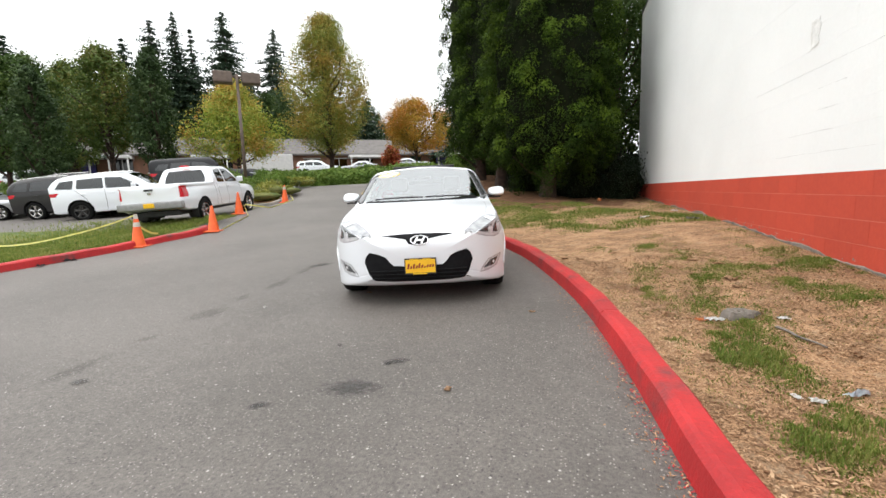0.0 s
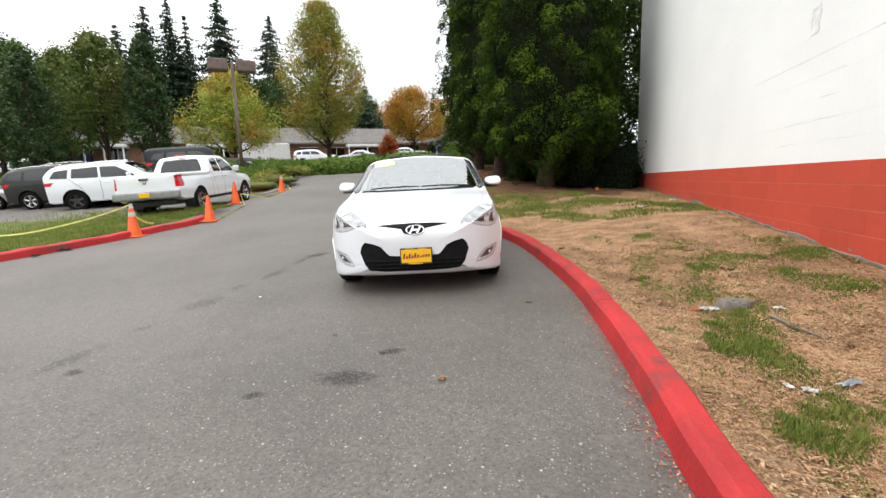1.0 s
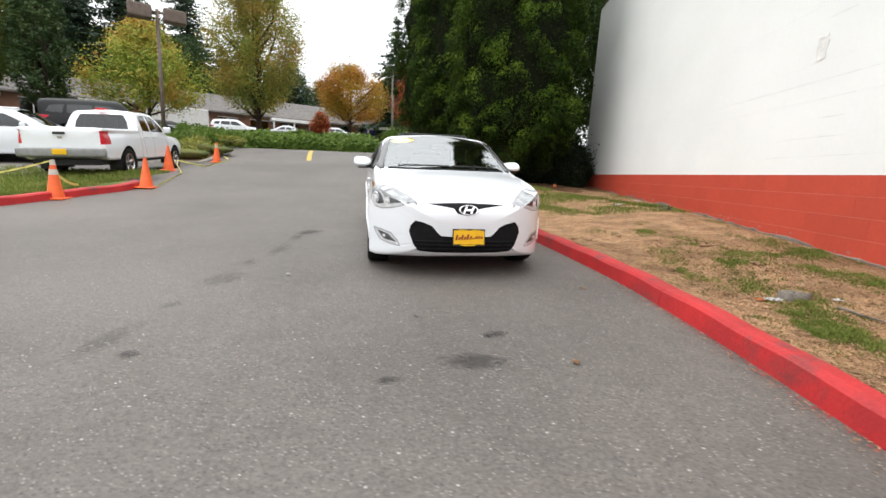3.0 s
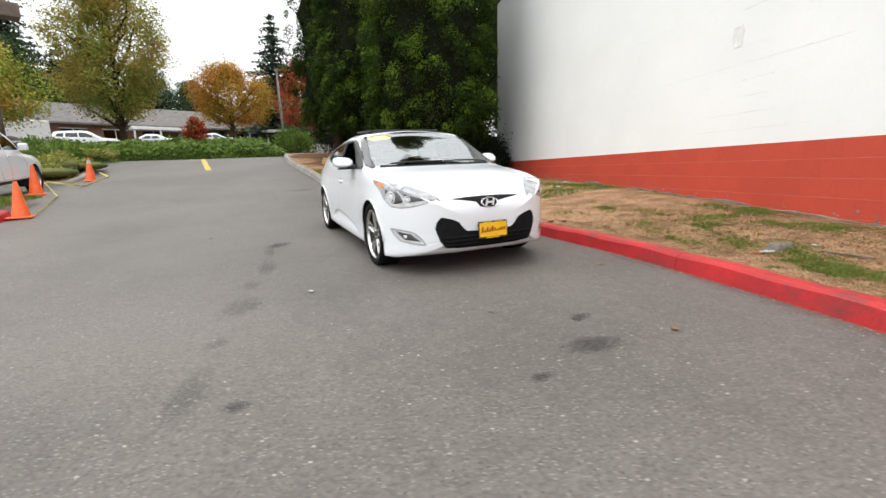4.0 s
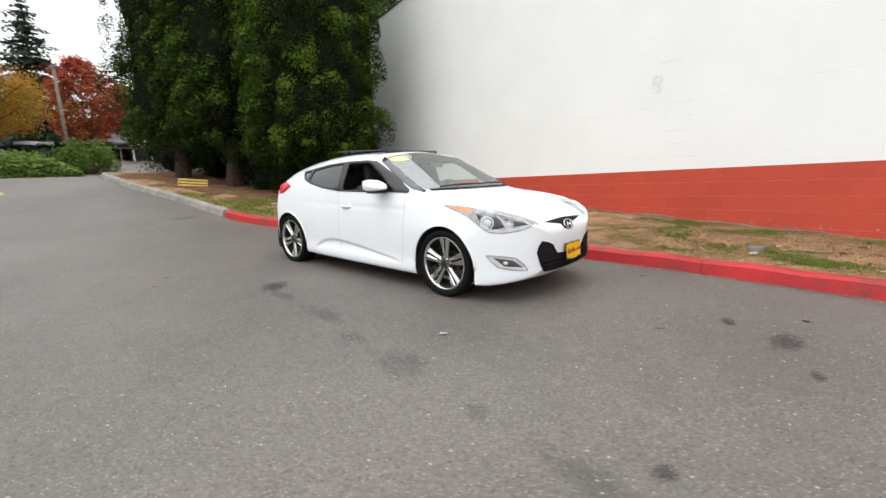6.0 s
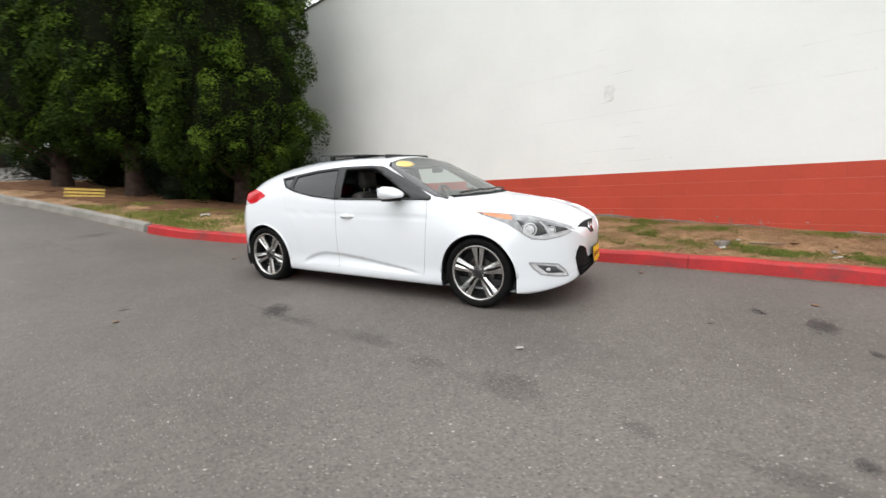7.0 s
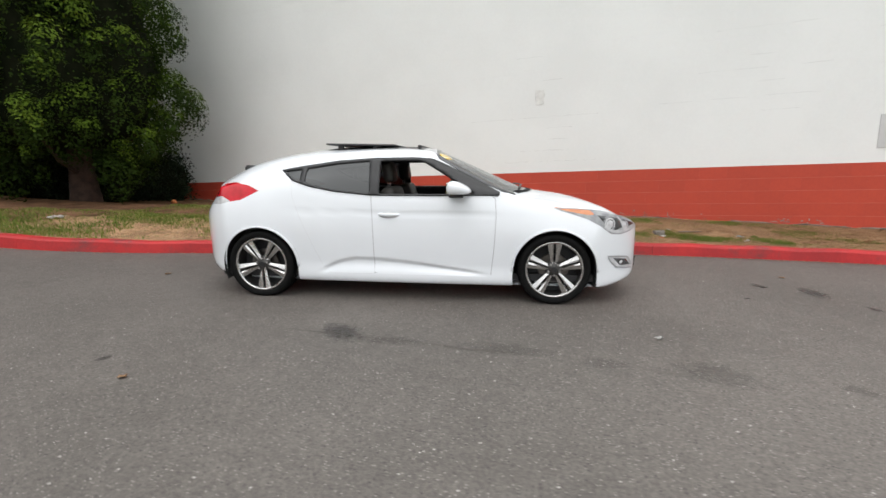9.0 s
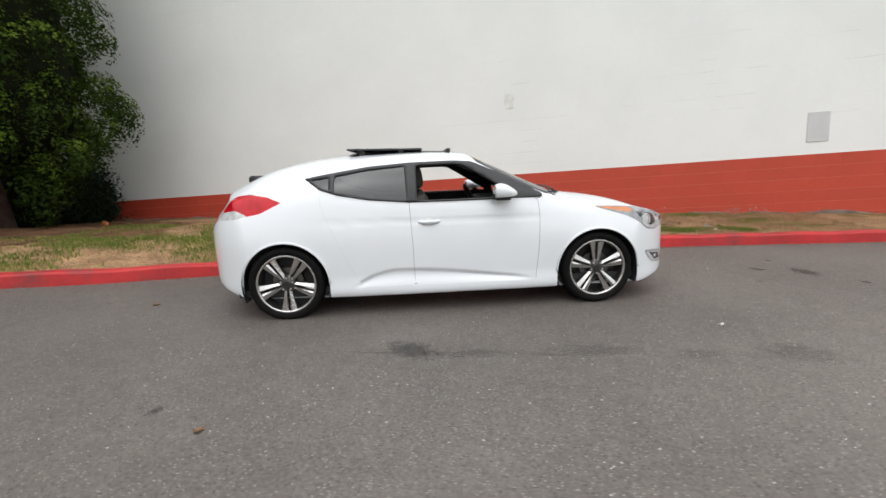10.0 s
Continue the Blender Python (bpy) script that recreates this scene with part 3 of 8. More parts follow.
def wheel(parent, at, side, radius, width, rim, spokes, style="twin", spoke_mat=None, lip=None, phase=0.0):
    """A wheel with its outer face at the given side: tyre, rim, spokes, hub, disc."""
    spoke_mat, lip = spoke_mat or ALLOY, lip or ALLOY
    hold = new("wheel")
    hold.parent = parent
    hold.matrix_local = Matrix.Translation(at) @ Matrix.Diagonal((1, side, 1, 1))
    w = width
    bm = bmesh.new()
    R, q = radius, rim
    lathe(bm, [(q - 0.004, -0.02), (q + 0.006, -0.004), (q + (R - q) * 0.45, 0.008), (q + (R - q) * 0.8, 0.002), (R - 0.006, -0.02), (R, -0.045),
               (R, -w * 0.45), (R - 0.001, -w * 0.5), (R, -w * 0.55), (R, -w + 0.045), (R - 0.006, -w + 0.02), (q, -w + 0.01), (q - 0.01, -w * 0.5), (q - 0.004, -0.02)], 56)
    part("tyre", bm, RUBBER, hold, smooth=True)
    bm = bmesh.new()
    lathe(bm, [(q + 0.002, -0.004), (q - 0.008, -0.001), (q - 0.014, -0.006), (q - 0.018, -0.03)], 56)
    part("rim", bm, lip, hold, smooth=True)
    bm = bmesh.new()
    lathe(bm, [(q - 0.018, -0.03), (q - 0.026, -w * 0.5), (q - 0.03, -w * 0.9)], 56)
    part("barrel", bm, ALLOY_DARK, hold, smooth=True)
    bm = bmesh.new()
    lathe(bm, [(0.0, -0.085), (0.13, -0.085), (0.135, -0.1), (0.0, -0.1)], 32)
    part("brake_disc", bm, DISC, hold)
    bm = bmesh.new()
    lathe(bm, [(0.0, -0.13), (q - 0.028, -0.13)], 32)
    part("wheel_back", bm, INTERIOR, hold)
    for k in range(spokes):
        a0 = 2 * math.pi * k / spokes + math.pi / 2 + phase
        bm = bmesh.new()
        for sgn in ((-1, 1) if style == "twin" else (0,)):
            w0, w1 = (0.011, 0.0275) if style == "twin" else (0.032, 0.045)
            c0, c1 = (0.014 * sgn, 0.036 * sgn) if style == "twin" else (0, 0)
            rows = []
            for t in (0.0, 0.25, 0.5, 0.75, 0.92, 1.0):
                r = 0.04 + (q - 0.02 - 0.04) * t
                c, h = c0 + (c1 - c0) * t, w0 + (w1 - w0) * t ** 1.3
                y = -0.03 + 0.016 * t
                k2 = -0.45 * sgn
                sec = [(c - h, y - 0.034), (c - h, y - 0.011), (c + h * k2, y), (c + h * (k2 + 0.15), y), (c + h, y - 0.011), (c + h, y - 0.034)]
                rows.append([bm.verts.new((r * math.cos(a0) - s * math.sin(a0), yy, r * math.sin(a0) + s * math.cos(a0))) for s, yy in sec])
            for u, v in zip(rows, rows[1:]):
                for i in range(5):
                    f = bm.faces.new((u[i], u[i + 1], v[i + 1], v[i]))
                    f.material_index = 1 if i in (0, 4) else 0
                bm.faces.new((u[5], u[0], v[0], v[5])).material_index = 1
        part("spoke", bm, [spoke_mat, ALLOY_DARK], hold)
    bm = bmesh.new()
    lathe(bm, [(0.0, -0.022), (0.03, -0.022), (0.034, -0.026), (0.07, -0.034), (0.074, -0.06)], 24)
    part("hub", bm, ALLOY_DARK, hold, smooth=True)
    bm = bmesh.new()
    lathe(bm, [(0.0, -0.016), (0.024, -0.017), (0.027, -0.024)], 20)
    part("hub_cap", bm, TRIM_BLACK, hold)
    for k in range(5):
        a = 2 * math.pi * (k + 0.5) / 5 + math.pi / 2 + phase
        bm = bmesh.new()
        tube(bm, (0.052 * math.cos(a), -0.045, 0.052 * math.sin(a)), (0.052 * math.cos(a), -0.014, 0.052 * math.sin(a)), 0.013, 0.011, 6)
        part("lug_nut", bm, CHROME, hold)
    return hold


def wheel_well(parent, x, z, r, y_in, y_out, name="wheel_well"):
    bm = bmesh.new()
    count = 28
    rows = []
    for k in range(count + 1):
        a = math.pi * (-0.12 + 1.24 * k / count)
        rows.append([bm.verts.new((x + r * math.cos(a), y, z + r * math.sin(a))) for y in (y_in, y_out)])
    for u, v in zip(rows, rows[1:]):
        bm.faces.new((u[0], u[1], v[1], v[0]))
    bm.faces.new([u[0] for u in rows])
    return part(name, bm, INTERIOR, parent)


# ---- the white hatchback ----
def arch(x, z, r, low, n=26):
    """Outline of a wheel arch, open downwards."""
    return [(x + r * math.cos(math.pi * k / n), z + r * math.sin(math.pi * k / n)) for k in range(n + 1)] + [(x - r, low), (x + r, low)]


def lower_crease(v):
    """The scoop along the foot of the doors."""
    if abs(v.y) < 0.7:
        return v
    line = 0.812 - 0.012 * (v.x - 1.0)
    if 0.1 < v.x < 2.2 and abs(v.z - line) < 0.05:
        s = 1 if v.y > 0 else -1
        e = step01((v.x - 0.1) / 0.3) * step01((2.2 - v.x) / 0.15)
        v = Vector((v.x, v.y - s * 0.006 * e * math.exp(-((v.z - line + 0.006) / 0.009) ** 2), v.z))
    if not 0.45 < v.x < 2.15:
        return v
    top = DOOR_CREASE(v.x)
    foot = 0.25
    if top <= foot + 0.004:
        return v
    fade = step01((v.x - 0.5) / 0.15) * step01((2.12 - v.x) / 0.2)
    under = top - v.z
    if under < 0 or v.z < foot:
        d = 0.0
    else:
        d = step01(under / 0.014) * (1 - step01((under - 0.014) / (top - foot - 0.01)))
    s = 1 if v.y > 0 else -1
    return Vector((v.x, v.y - s * 0.02 * d * fade * min(1.0, (top - foot) / 0.06), v.z))


DOOR_CREASE = curve((0.5, 0.25), (0.58, 0.3), (0.75, 0.375), (0.9, 0.4), (1.2, 0.385), (1.6, 0.34), (2.06, 0.275), (2.15, 0.25))


def hatchback(m):
    car = thing("car", m, "white hatchback with raised black sunroof and bright alloy wheels, on asphalt", "car")
    g = {
        "zb": curve((-0.8, 0.25), (-0.45, 0.235), (-0.3, 0.19), (0.35, 0.175), (2.2, 0.165), (3.0, 0.172), (3.2, 0.175), (3.46, 0.185)),
        "wb": curve((-0.8, 0.74), (-0.3, 0.82), (0.3, 0.842), (0.6, 0.85), (2.0, 0.85), (2.25, 0.85), (2.65, 0.862), (3.0, 0.868), (3.46, 0.83)),
        "zm": curve((-0.8, 0.62), (0, 0.66), (1.3, 0.60), (2.65, 0.60), (3.46, 0.5)),
        "wm": curve((-0.8, 0.83), (-0.4, 0.875), (0, 0.893), (0.5, 0.88), (1.3, 0.868), (2.1, 0.878), (2.65, 0.9), (3.0, 0.891), (3.46, 0.852)),
        "zs": curve((-0.8, 0.9), (-0.4, 1.0), (0, 1.06), (0.3, 1.07), (0.7, 0.99), (1.05, 0.958), (2.0, 0.952), (2.3, 0.925), (2.7, 0.872), (3.0, 0.81), (3.2, 0.745), (3.46, 0.67)),
        "ws": curve((-0.8, 0.68), (-0.4, 0.75), (0, 0.8), (0.7, 0.826), (1.3, 0.832), (2.1, 0.822), (2.6, 0.816), (3.0, 0.8), (3.46, 0.72)),
        "zr": curve((-0.8, 0.94), (-0.5, 1.06), (-0.2, 1.18), (0.2, 1.25), (0.7, 1.308), (1.1, 1.33), (1.5, 1.322), (1.7, 1.245), (2.0, 1.1), (2.2, 1.005), (2.35, 0.95), (2.7, 0.9), (3.0, 0.832), (3.2, 0.76), (3.46, 0.67)),
        "wr": curve((-0.8, 0.54), (-0.4, 0.59), (0, 0.62), (0.7, 0.64), (1.4, 0.65), (1.7, 0.675), (2.0, 0.71), (2.2, 0.738), (2.4, 0.725), (2.7, 0.7), (3.1, 0.65), (3.46, 0.58)),
        "zt": curve((-0.8, 0.98), (-0.6, 1.1), (-0.44, 1.185), (-0.18, 1.29), (0.21, 1.37), (0.59, 1.402), (1.08, 1.408), (1.5, 1.39), (1.685, 1.312), (1.98, 1.18), (2.28, 1.045), (2.42, 0.992), (2.55, 0.965), (2.86, 0.918), (3.15, 0.83), (3.36, 0.715), (3.46, 0.66)),
        "dlo": 0.022,
    }
    body = Shell(g, -0.58, 3.37, 158,
                 {"k": 0.42, "from": 2.2, "p": 4.2, "zc": 0.42, "rings": [0.97, 0.93, 0.87, 0.8, 0.72, 0.63, 0.54, 0.45, 0.36, 0.27, 0.18, 0.1, 0.04], "round": 5, "bulge": lambda z: 0.095},
                 {"k": 0.26, "from": 0.4, "p": 3.2, "zc": 0.62, "rings": [0.97, 0.92, 0.85, 0.75, 0.6, 0.45, 0.3, 0.15, 0.05], "round": 6,
                  "bulge": lambda z: 0.02 + 0.18 * step01((1.1 - z) / 0.35)}, lower_crease, (2, 3, 18, 16, 8, 9, 10, 7, 6, 8))
    dlo = [(0.17, 1.178), (0.37, 1.212), (0.7, 1.26), (1.05, 1.283), (1.42, 1.286), (1.57, 1.275), (1.62, 1.255), (1.9, 1.125), (2.165, 0.985), (2.175, 0.957), (1.6, 0.952), (1.03, 0.955), (0.69, 0.988), (0.45, 1.035), (0.30, 1.085)]
    front_win = [(1.1, 1.255), (1.44, 1.258), (1.5, 1.245), (1.62, 1.175), (1.93, 0.985), (1.935, 0.968), (1.1, 0.968)]
    rear_win = [(0.415, 1.19), (0.7, 1.232), (1.0, 1.254), (1.012, 0.975), (0.69, 1.006), (0.415, 1.066)]
    quarter = [(0.215, 1.167), (0.37, 1.185), (0.37, 1.078), (0.31, 1.1)]
    lamp = [(2.06, 0.706), (1.9, 0.762), (1.71, 0.808), (1.5, 0.84), (1.36, 0.852), (1.27, 0.852), (1.36, 0.81), (1.46, 0.765), (1.55, 0.69), (1.63, 0.635), (1.74, 0.625), (1.88, 0.645), (1.98, 0.672)]
    amber = [(1.49, 0.838), (1.4, 0.85), (1.26, 0.862), (1.33, 0.832), (1.41, 0.81), (1.48, 0.795), (1.52, 0.8)]
    fog = [(1.61, 0.437), (1.74, 0.428), (1.86, 0.412), (1.93, 0.355), (1.965, 0.303), (1.84, 0.312), (1.71, 0.335), (1.65, 0.385)]
    tail = [(-0.02, 0.997), (-0.13, 1.045), (-0.28, 1.072), (-0.42, 1.06), (-0.52, 0.98), (-0.62, 0.87), (-0.42, 0.88), (-0.2, 0.913)]
    tail_clear = [(-0.62, 0.86), (-0.6, 0.92), (-0.40, 0.945), (-0.3, 0.9), (-0.42, 0.872)]
    door_f = [(1.03, 0.955), (1.045, 0.62), (1.05, 0.3), (1.06, 0.262), (1.09, 0.252), (2.06, 0.246), (2.1, 0.262), (2.125, 0.5), (2.14, 0.8), (2.13, 0.93), (2.1, 0.953), (1.6, 0.951)]
    door_r = [(1.03, 0.955), (1.045, 0.62), (1.05, 0.3), (1.045, 0.262), (1.02, 0.252), (0.64, 0.256), (0.58, 0.3), (0.5, 0.47), (0.38, 0.74), (0.3, 0.95), (0.29, 1.09), (0.45, 1.036), (0.69, 0.989)]
    wind = [(1.6, -0.6), (1.57, -0.4), (1.555, -0.2), (1.55, 0.0), (1.555, 0.2), (1.57, 0.4), (1.6, 0.6), (1.9, 0.66), (2.2, 0.712), (2.29, 0.69), (2.38, 0.45), (2.43, 0.2), (2.44, 0.0), (2.43, -0.2), (2.38, -0.45), (2.29, -0.69), (2.2, -0.712), (1.9, -0.66)]
    skin("windscreen", body.split(wind, "top", test=lambda c: c.z > 0.9), GLASS, car, "windscreen reflecting the sky")
    for side in (-1, 1):
        for x in (-0.03, 2.65):
            body.split(arch(x, 0.308, 0.36, 0.05), "side", side, test=lambda c: abs(c.y) > 0.5)
        frame_data = body.split(dlo, "side", side, test=lambda c: abs(c.y) > 0.5 and c.z > 0.9)
        sub = Shell((*frame_data, body.tree))
        pane_front = sub.split(front_win, "side", side)
        pane_rear = sub.split(rear_win, "side", side)
        pane_quarter = sub.split(quarter, "side", side)
        frame_ob = skin("window_frame", sub.gather(sub.faces), TRIM_BLACK, car, "satin black window frame and pillars", 0.02)
        skin("rear_window", pane_rear, GLASS_DARK, car, "dark tinted rear side window")
        skin("quarter_window", pane_quarter, GLASS_DARK, car)
        skin("turn_signal", body.split(amber, "slant", side, test=lambda c: c.x > 2.3), AMBER, car, "amber side marker")
        head = skin("headlight", body.split(lamp, "slant", side, test=lambda c: c.x > 2.3), LAMP_GREY, car, "swept-back clear headlight")
        skin("fog_light", body.split(fog, "slant", side, test=lambda c: c.x > 2.5), LAMP_CLEAR, car, "slanted fog lamp with daylight strip")
        skin("fog_well", body.patch([(1.67, 0.418), (1.83, 0.4), (1.92, 0.335), (1.76, 0.345)], "slant", side, 0.0015, 3), LAMP_DARK, car)
        skin("reversing_light", body.split(tail_clear, "side", side, test=lambda c: c.x < 0.2), LAMP_CLEAR, car)
        skin("tail_light", body.split(tail, "side", side, test=lambda c: c.x < 0.2), LAMP_RED, car, "red tail light")
        df = body.split(door_f, "side", side, test=lambda c: abs(c.y) > 0.5)
        dr = body.split(door_r, "side", side, test=lambda c: abs(c.y) > 0.5)
        door = skin("front_door", df, PAINT_WHITE, car)
        rdoor = skin("rear_door", dr, PAINT_WHITE, car)
        skin("panel_gap", body.strip(door_f[:3], "side", side, 0.0045, 0.0012), GAP_GREY, door)
        skin("panel_gap", body.strip(door_f[6:11], "side", side, 0.0045, 0.0012), GAP_GREY, door)
        skin("panel_gap", body.strip(door_r[2:-2], "side", side, 0.003, 0.0012), GAP_PALE, rdoor)
        # gloss black windscreen pillar
        skin("windscreen_pillar", body.patch([(1.585, side * 0.592), (1.9, side * 0.652), (2.2, side * 0.704), (2.3, side * 0.7), (2.31, side * 0.75), (2.2, side * 0.79), (1.9, side * 0.74), (1.62, side * 0.675)], "top", 1, 0.0025, 4), PILLAR_BLACK, car, "gloss black windscreen pillar")
        # lamp insides
        for cx, cz, rr in ((1.62, 0.715, 0.052), (1.8, 0.7, 0.034)):
            at, nor = body.drop((cx, cz), "slant", side, 0.002)
            bm = bmesh.new()
            lathe(bm, [(0.0, 0.006), (rr * 0.5, 0.004), (rr * 0.8, -0.003), (rr, 0.004), (rr * 1.12, -0.002)], 24)
            q = nor.to_track_quat("Y", "Z").to_matrix().to_4x4()
            bmesh.ops.transform(bm, matrix=Matrix.Translation(at) @ q, verts=bm.verts)
            part("lamp_lens", bm, LAMP_CLEAR, head, smooth=True)
        skin("lamp_well", body.patch([(1.53, 0.795), (1.72, 0.762), (1.76, 0.68), (1.66, 0.655), (1.57, 0.71)], "slant", side, 0.0012, 3), LAMP_DARK, head)
        skin("lamp_well", body.patch([(1.76, 0.752), (1.9, 0.722), (1.97, 0.7), (1.82, 0.682)], "slant", side, 0.0012, 3), LAMP_DARK, head)
        skin("light_bar", body.strip([(1.565, 0.7), (1.64, 0.655), (1.74, 0.645), (1.88, 0.664), (1.98, 0.688)], "slant", side, 0.024, 0.0035), LAMP_CLEAR, head, "white light bar along the lamp's foot")
        skin("lamp_divider", body.strip([(1.70, 0.778), (1.745, 0.735), (1.775, 0.68), (1.79, 0.655)], "slant", side, 0.014, 0.003), LAMP_CLEAR, head)
        skin("lamp_edge", body.strip(lamp, "slant", side, 0.006, 0.0015, True), GAP_GREY, head)
        skin("fog_surround", body.strip(fog, "slant", side, 0.012, 0.003, True), PAINT_SILVER, car)
        at, nor = body.drop((1.77, 0.372), "slant", side, 0.004)
        bm = bmesh.new()
        bmesh.ops.create_uvsphere(bm, u_segments=14, v_segments=8, radius=0.03)
        bmesh.ops.scale(bm, vec=(1, 1, 0.8), verts=bm.verts)
        bmesh.ops.translate(bm, vec=at - nor * 0.024, verts=bm.verts)
        part("fog_lens", bm, LAMP_CLEAR, car, smooth=True)
        # arch lips and wells
        for x in (-0.03, 2.65):
            lip = [(x + 0.364 * math.cos(math.pi * k / 30), 0.308 + 0.364 * math.sin(math.pi * k / 30)) for k in range(31)]
            skin("arch_lip", body.strip(lip, "side", side, 0.016, 0.004), PAINT_WHITE, car, thick=0.012)
            wheel_well(car, x, 0.308, 0.368, side * 0.5, side * 0.868)
            wheel(car, (x, side * 0.876, 0.318), side, 0.318, 0.225, 0.246, 5, phase=math.pi if x < 1 else 0.0)
        # handle
        at, nor = body.drop((1.19, 0.79), "side", side)
        bm = bmesh.new()
        rows = []
        for k in range(9):
            t = k / 8
            out = 0.034 * math.sin(math.pi * t) ** 0.5 + 0.002
            h = 0.013 + 0.004 * math.sin(math.pi * t)
            x = at.x + 0.095 - 0.19 * t
            y = at.y + nor.y * out
            rows.append([bm.verts.new((x, y - nor.y * 0.012, at.z + h)), bm.verts.new((x, y, at.z + h * 0.4)), bm.verts.new((x, y, at.z - h * 0.5)), bm.verts.new((x, y - nor.y * 0.012, at.z - h))])
        for u, v in zip(rows, rows[1:]):
            for i in range(4):
                bm.faces.new((u[i], u[(i + 1) % 4], v[(i + 1) % 4], v[i]))
        part("door_handle", bm, PAINT_WHITE, door, smooth=True)
        skin("handle_cup", body.patch([(1.19 + 0.085 * math.cos(a * 0.35), 0.787 + 0.03 * math.sin(a * 0.35)) for a in range(18)], "side", side, 0.0015, 3), LAMP_CLEAR, door)
        # mirror: a rounded shell on a black foot
        bm = bmesh.new()
        bmesh.ops.create_uvsphere(bm, u_segments=24, v_segments=14, radius=1.0)
        for v in bm.verts:
            c = v.co
            ex = 0.72
            p = Vector([math.copysign(abs(k) ** ex, k) for k in c])
            fwd = max(0.0, p.x)
            x = p.x * (0.07 if p.x < 0 else 0.135)
            tall = 0.062 * (1 - 0.5 * fwd ** 1.4) * (0.92 + 0.12 * p.y)
            v.co = (1.79 + x - 0.015 * p.y, side * (0.945 + 0.108 * p.y), 1.03 - 0.03 * fwd ** 1.5 + tall * p.z)
        mirror = part("wing_mirror", bm, PAINT_WHITE, car, "white door mirror on a black foot", smooth=True)
        bm = bmesh.new()
        rounded_box(bm, 1.72, side * 0.87 if side > 0 else -1.03, 0.985, 1.735, side * 1.03 if side > 0 else -0.87, 1.075, 0.006, 2)
        part("mirror_glass", bm, CHROME, mirror)
        bm = bmesh.new()
        tube(bm, (1.83, side * 0.8, 0.965), (1.82, side * 0.9, 0.985), 0.03, 0.022, 12)
        rounded_box(bm, 1.74, min(side * 0.86, side * 1.0), 0.95, 1.86, max(side * 0.86, side * 1.0), 0.966, 0.006, 2)
        part("mirror_foot", bm, TRIM_BLACK, mirror)

    # nose: upper slot, grille, plate, badge
    slot = [(-0.36, 0.694), (-0.2, 0.702), (0, 0.706), (0.2, 0.702), (0.36, 0.694), (0.2, 0.672), (0.115, 0.658), (0.085, 0.615), (0, 0.6), (-0.085, 0.615), (-0.115, 0.658), (-0.2, 0.672)]
    skin("upper_grille", body.patch(slot, "front", 1, 0.002, 4), GRILLE_BLACK, car, "narrow black slot round the badge")
    mouth = [(-0.43, 0.275), (-0.3, 0.262), (0, 0.258), (0.3, 0.262), (0.43, 0.275), (0.475, 0.33), (0.515, 0.445), (0.5, 0.5), (0.465, 0.54), (0.38, 0.52), (0.315, 0.492), (0.275, 0.44), (0.235, 0.405), (0.12, 0.397), (0, 0.395),
             (-0.12, 0.397), (-0.235, 0.405), (-0.275, 0.44), (-0.315, 0.492), (-0.38, 0.52), (-0.465, 0.54), (-0.5, 0.5), (-0.515, 0.445), (-0.475, 0.33)]
    lower = skin("lower_grille", body.split(mouth, "front", test=lambda c: c.x > 2.9), GRILLE_BLACK, car, "wide black lower grille")
    skin("grille_lip", body.strip(mouth, "front", 1, 0.012, 0.004, True), GRILLE_BLACK, lower)
    for z in (0.29, 0.325, 0.36):
        half = 0.43 + (z - 0.29) * 0.5
        skin("grille_slat", body.strip([(-half, z), (half, z)], "front", 1, 0.012, 0.009), GRILLE_BLACK, lower, thick=0.008)
    pz, nor = body.drop((0.02, 0.40), "front", 1, 0.02)
    plate = new("number_plate")
    plate.parent = car
    plate.matrix_local = Matrix.Translation((pz.x + 0.012, 0.02, 0.405)) @ pose(0, 0, 0, 0, -6, 0)
    bm = bmesh.new()
    rounded_box(bm, -0.008, -0.152, -0.078, 0.0, 0.152, 0.078, 0.004, 2)
    part("plate_frame", bm, TRIM_BLACK, plate)
    bm = bmesh.new()
    box(bm, 0.001, -0.142, -0.062, 0.003, 0.142, 0.064)
    box(bm, 0.001, -0.075, -0.076, 0.003, 0.06, -0.066)
    part("plate_face", bm, PLATE_YELLOW, plate, "yellow dealer plate with dark red script shapes")
    bm = bmesh.new()
    for k in range(10):
        y = -0.118 + k * 0.026
        hgt = (0.05, 0.026, 0.044, 0.028, 0.046, 0.03, 0.014, 0.026, 0.026, 0.024)[k]
        v = box(bm, 0.004, y - 0.009, -0.018, 0.005, y + 0.009, -0.018 + hgt)
        for q in v[4:]:
            q.co.y += 0.008
        for q in v:
            q.co.z += 0.06 * q.co.y
    part("plate_bars", bm, PLATE_RED, plate)
    for y0, y1 in ((-0.1, -0.02), (0.02, 0.1)):
        bm = bmesh.new()
        box(bm, 0.001, y0, 0.067, 0.002, y1, 0.073)
        part("plate_bar", bm, PLATE_YELLOW, plate)
    at, nor = body.drop((0.02, 0.645), "front", 1, 0.004)
    badge = new("badge")
    badge.parent = car
    badge.matrix_local = Matrix.Translation(at) @ nor.to_track_quat("Y", "Z").to_matrix().to_4x4()
    bm = bmesh.new()
    lathe(bm, [(0.9, -0.2), (1.0, -0.3), (1.02, 0.3), (0.94, 0.55), (0.84, 0.3), (0.84, -0.2)], 36)
    bmesh.ops.scale(bm, vec=(0.09, 0.012, 0.05), verts=bm.verts)
    part("badge_ring", bm, CHROME, badge, "chrome oval badge", True)
    bm = bmesh.new()
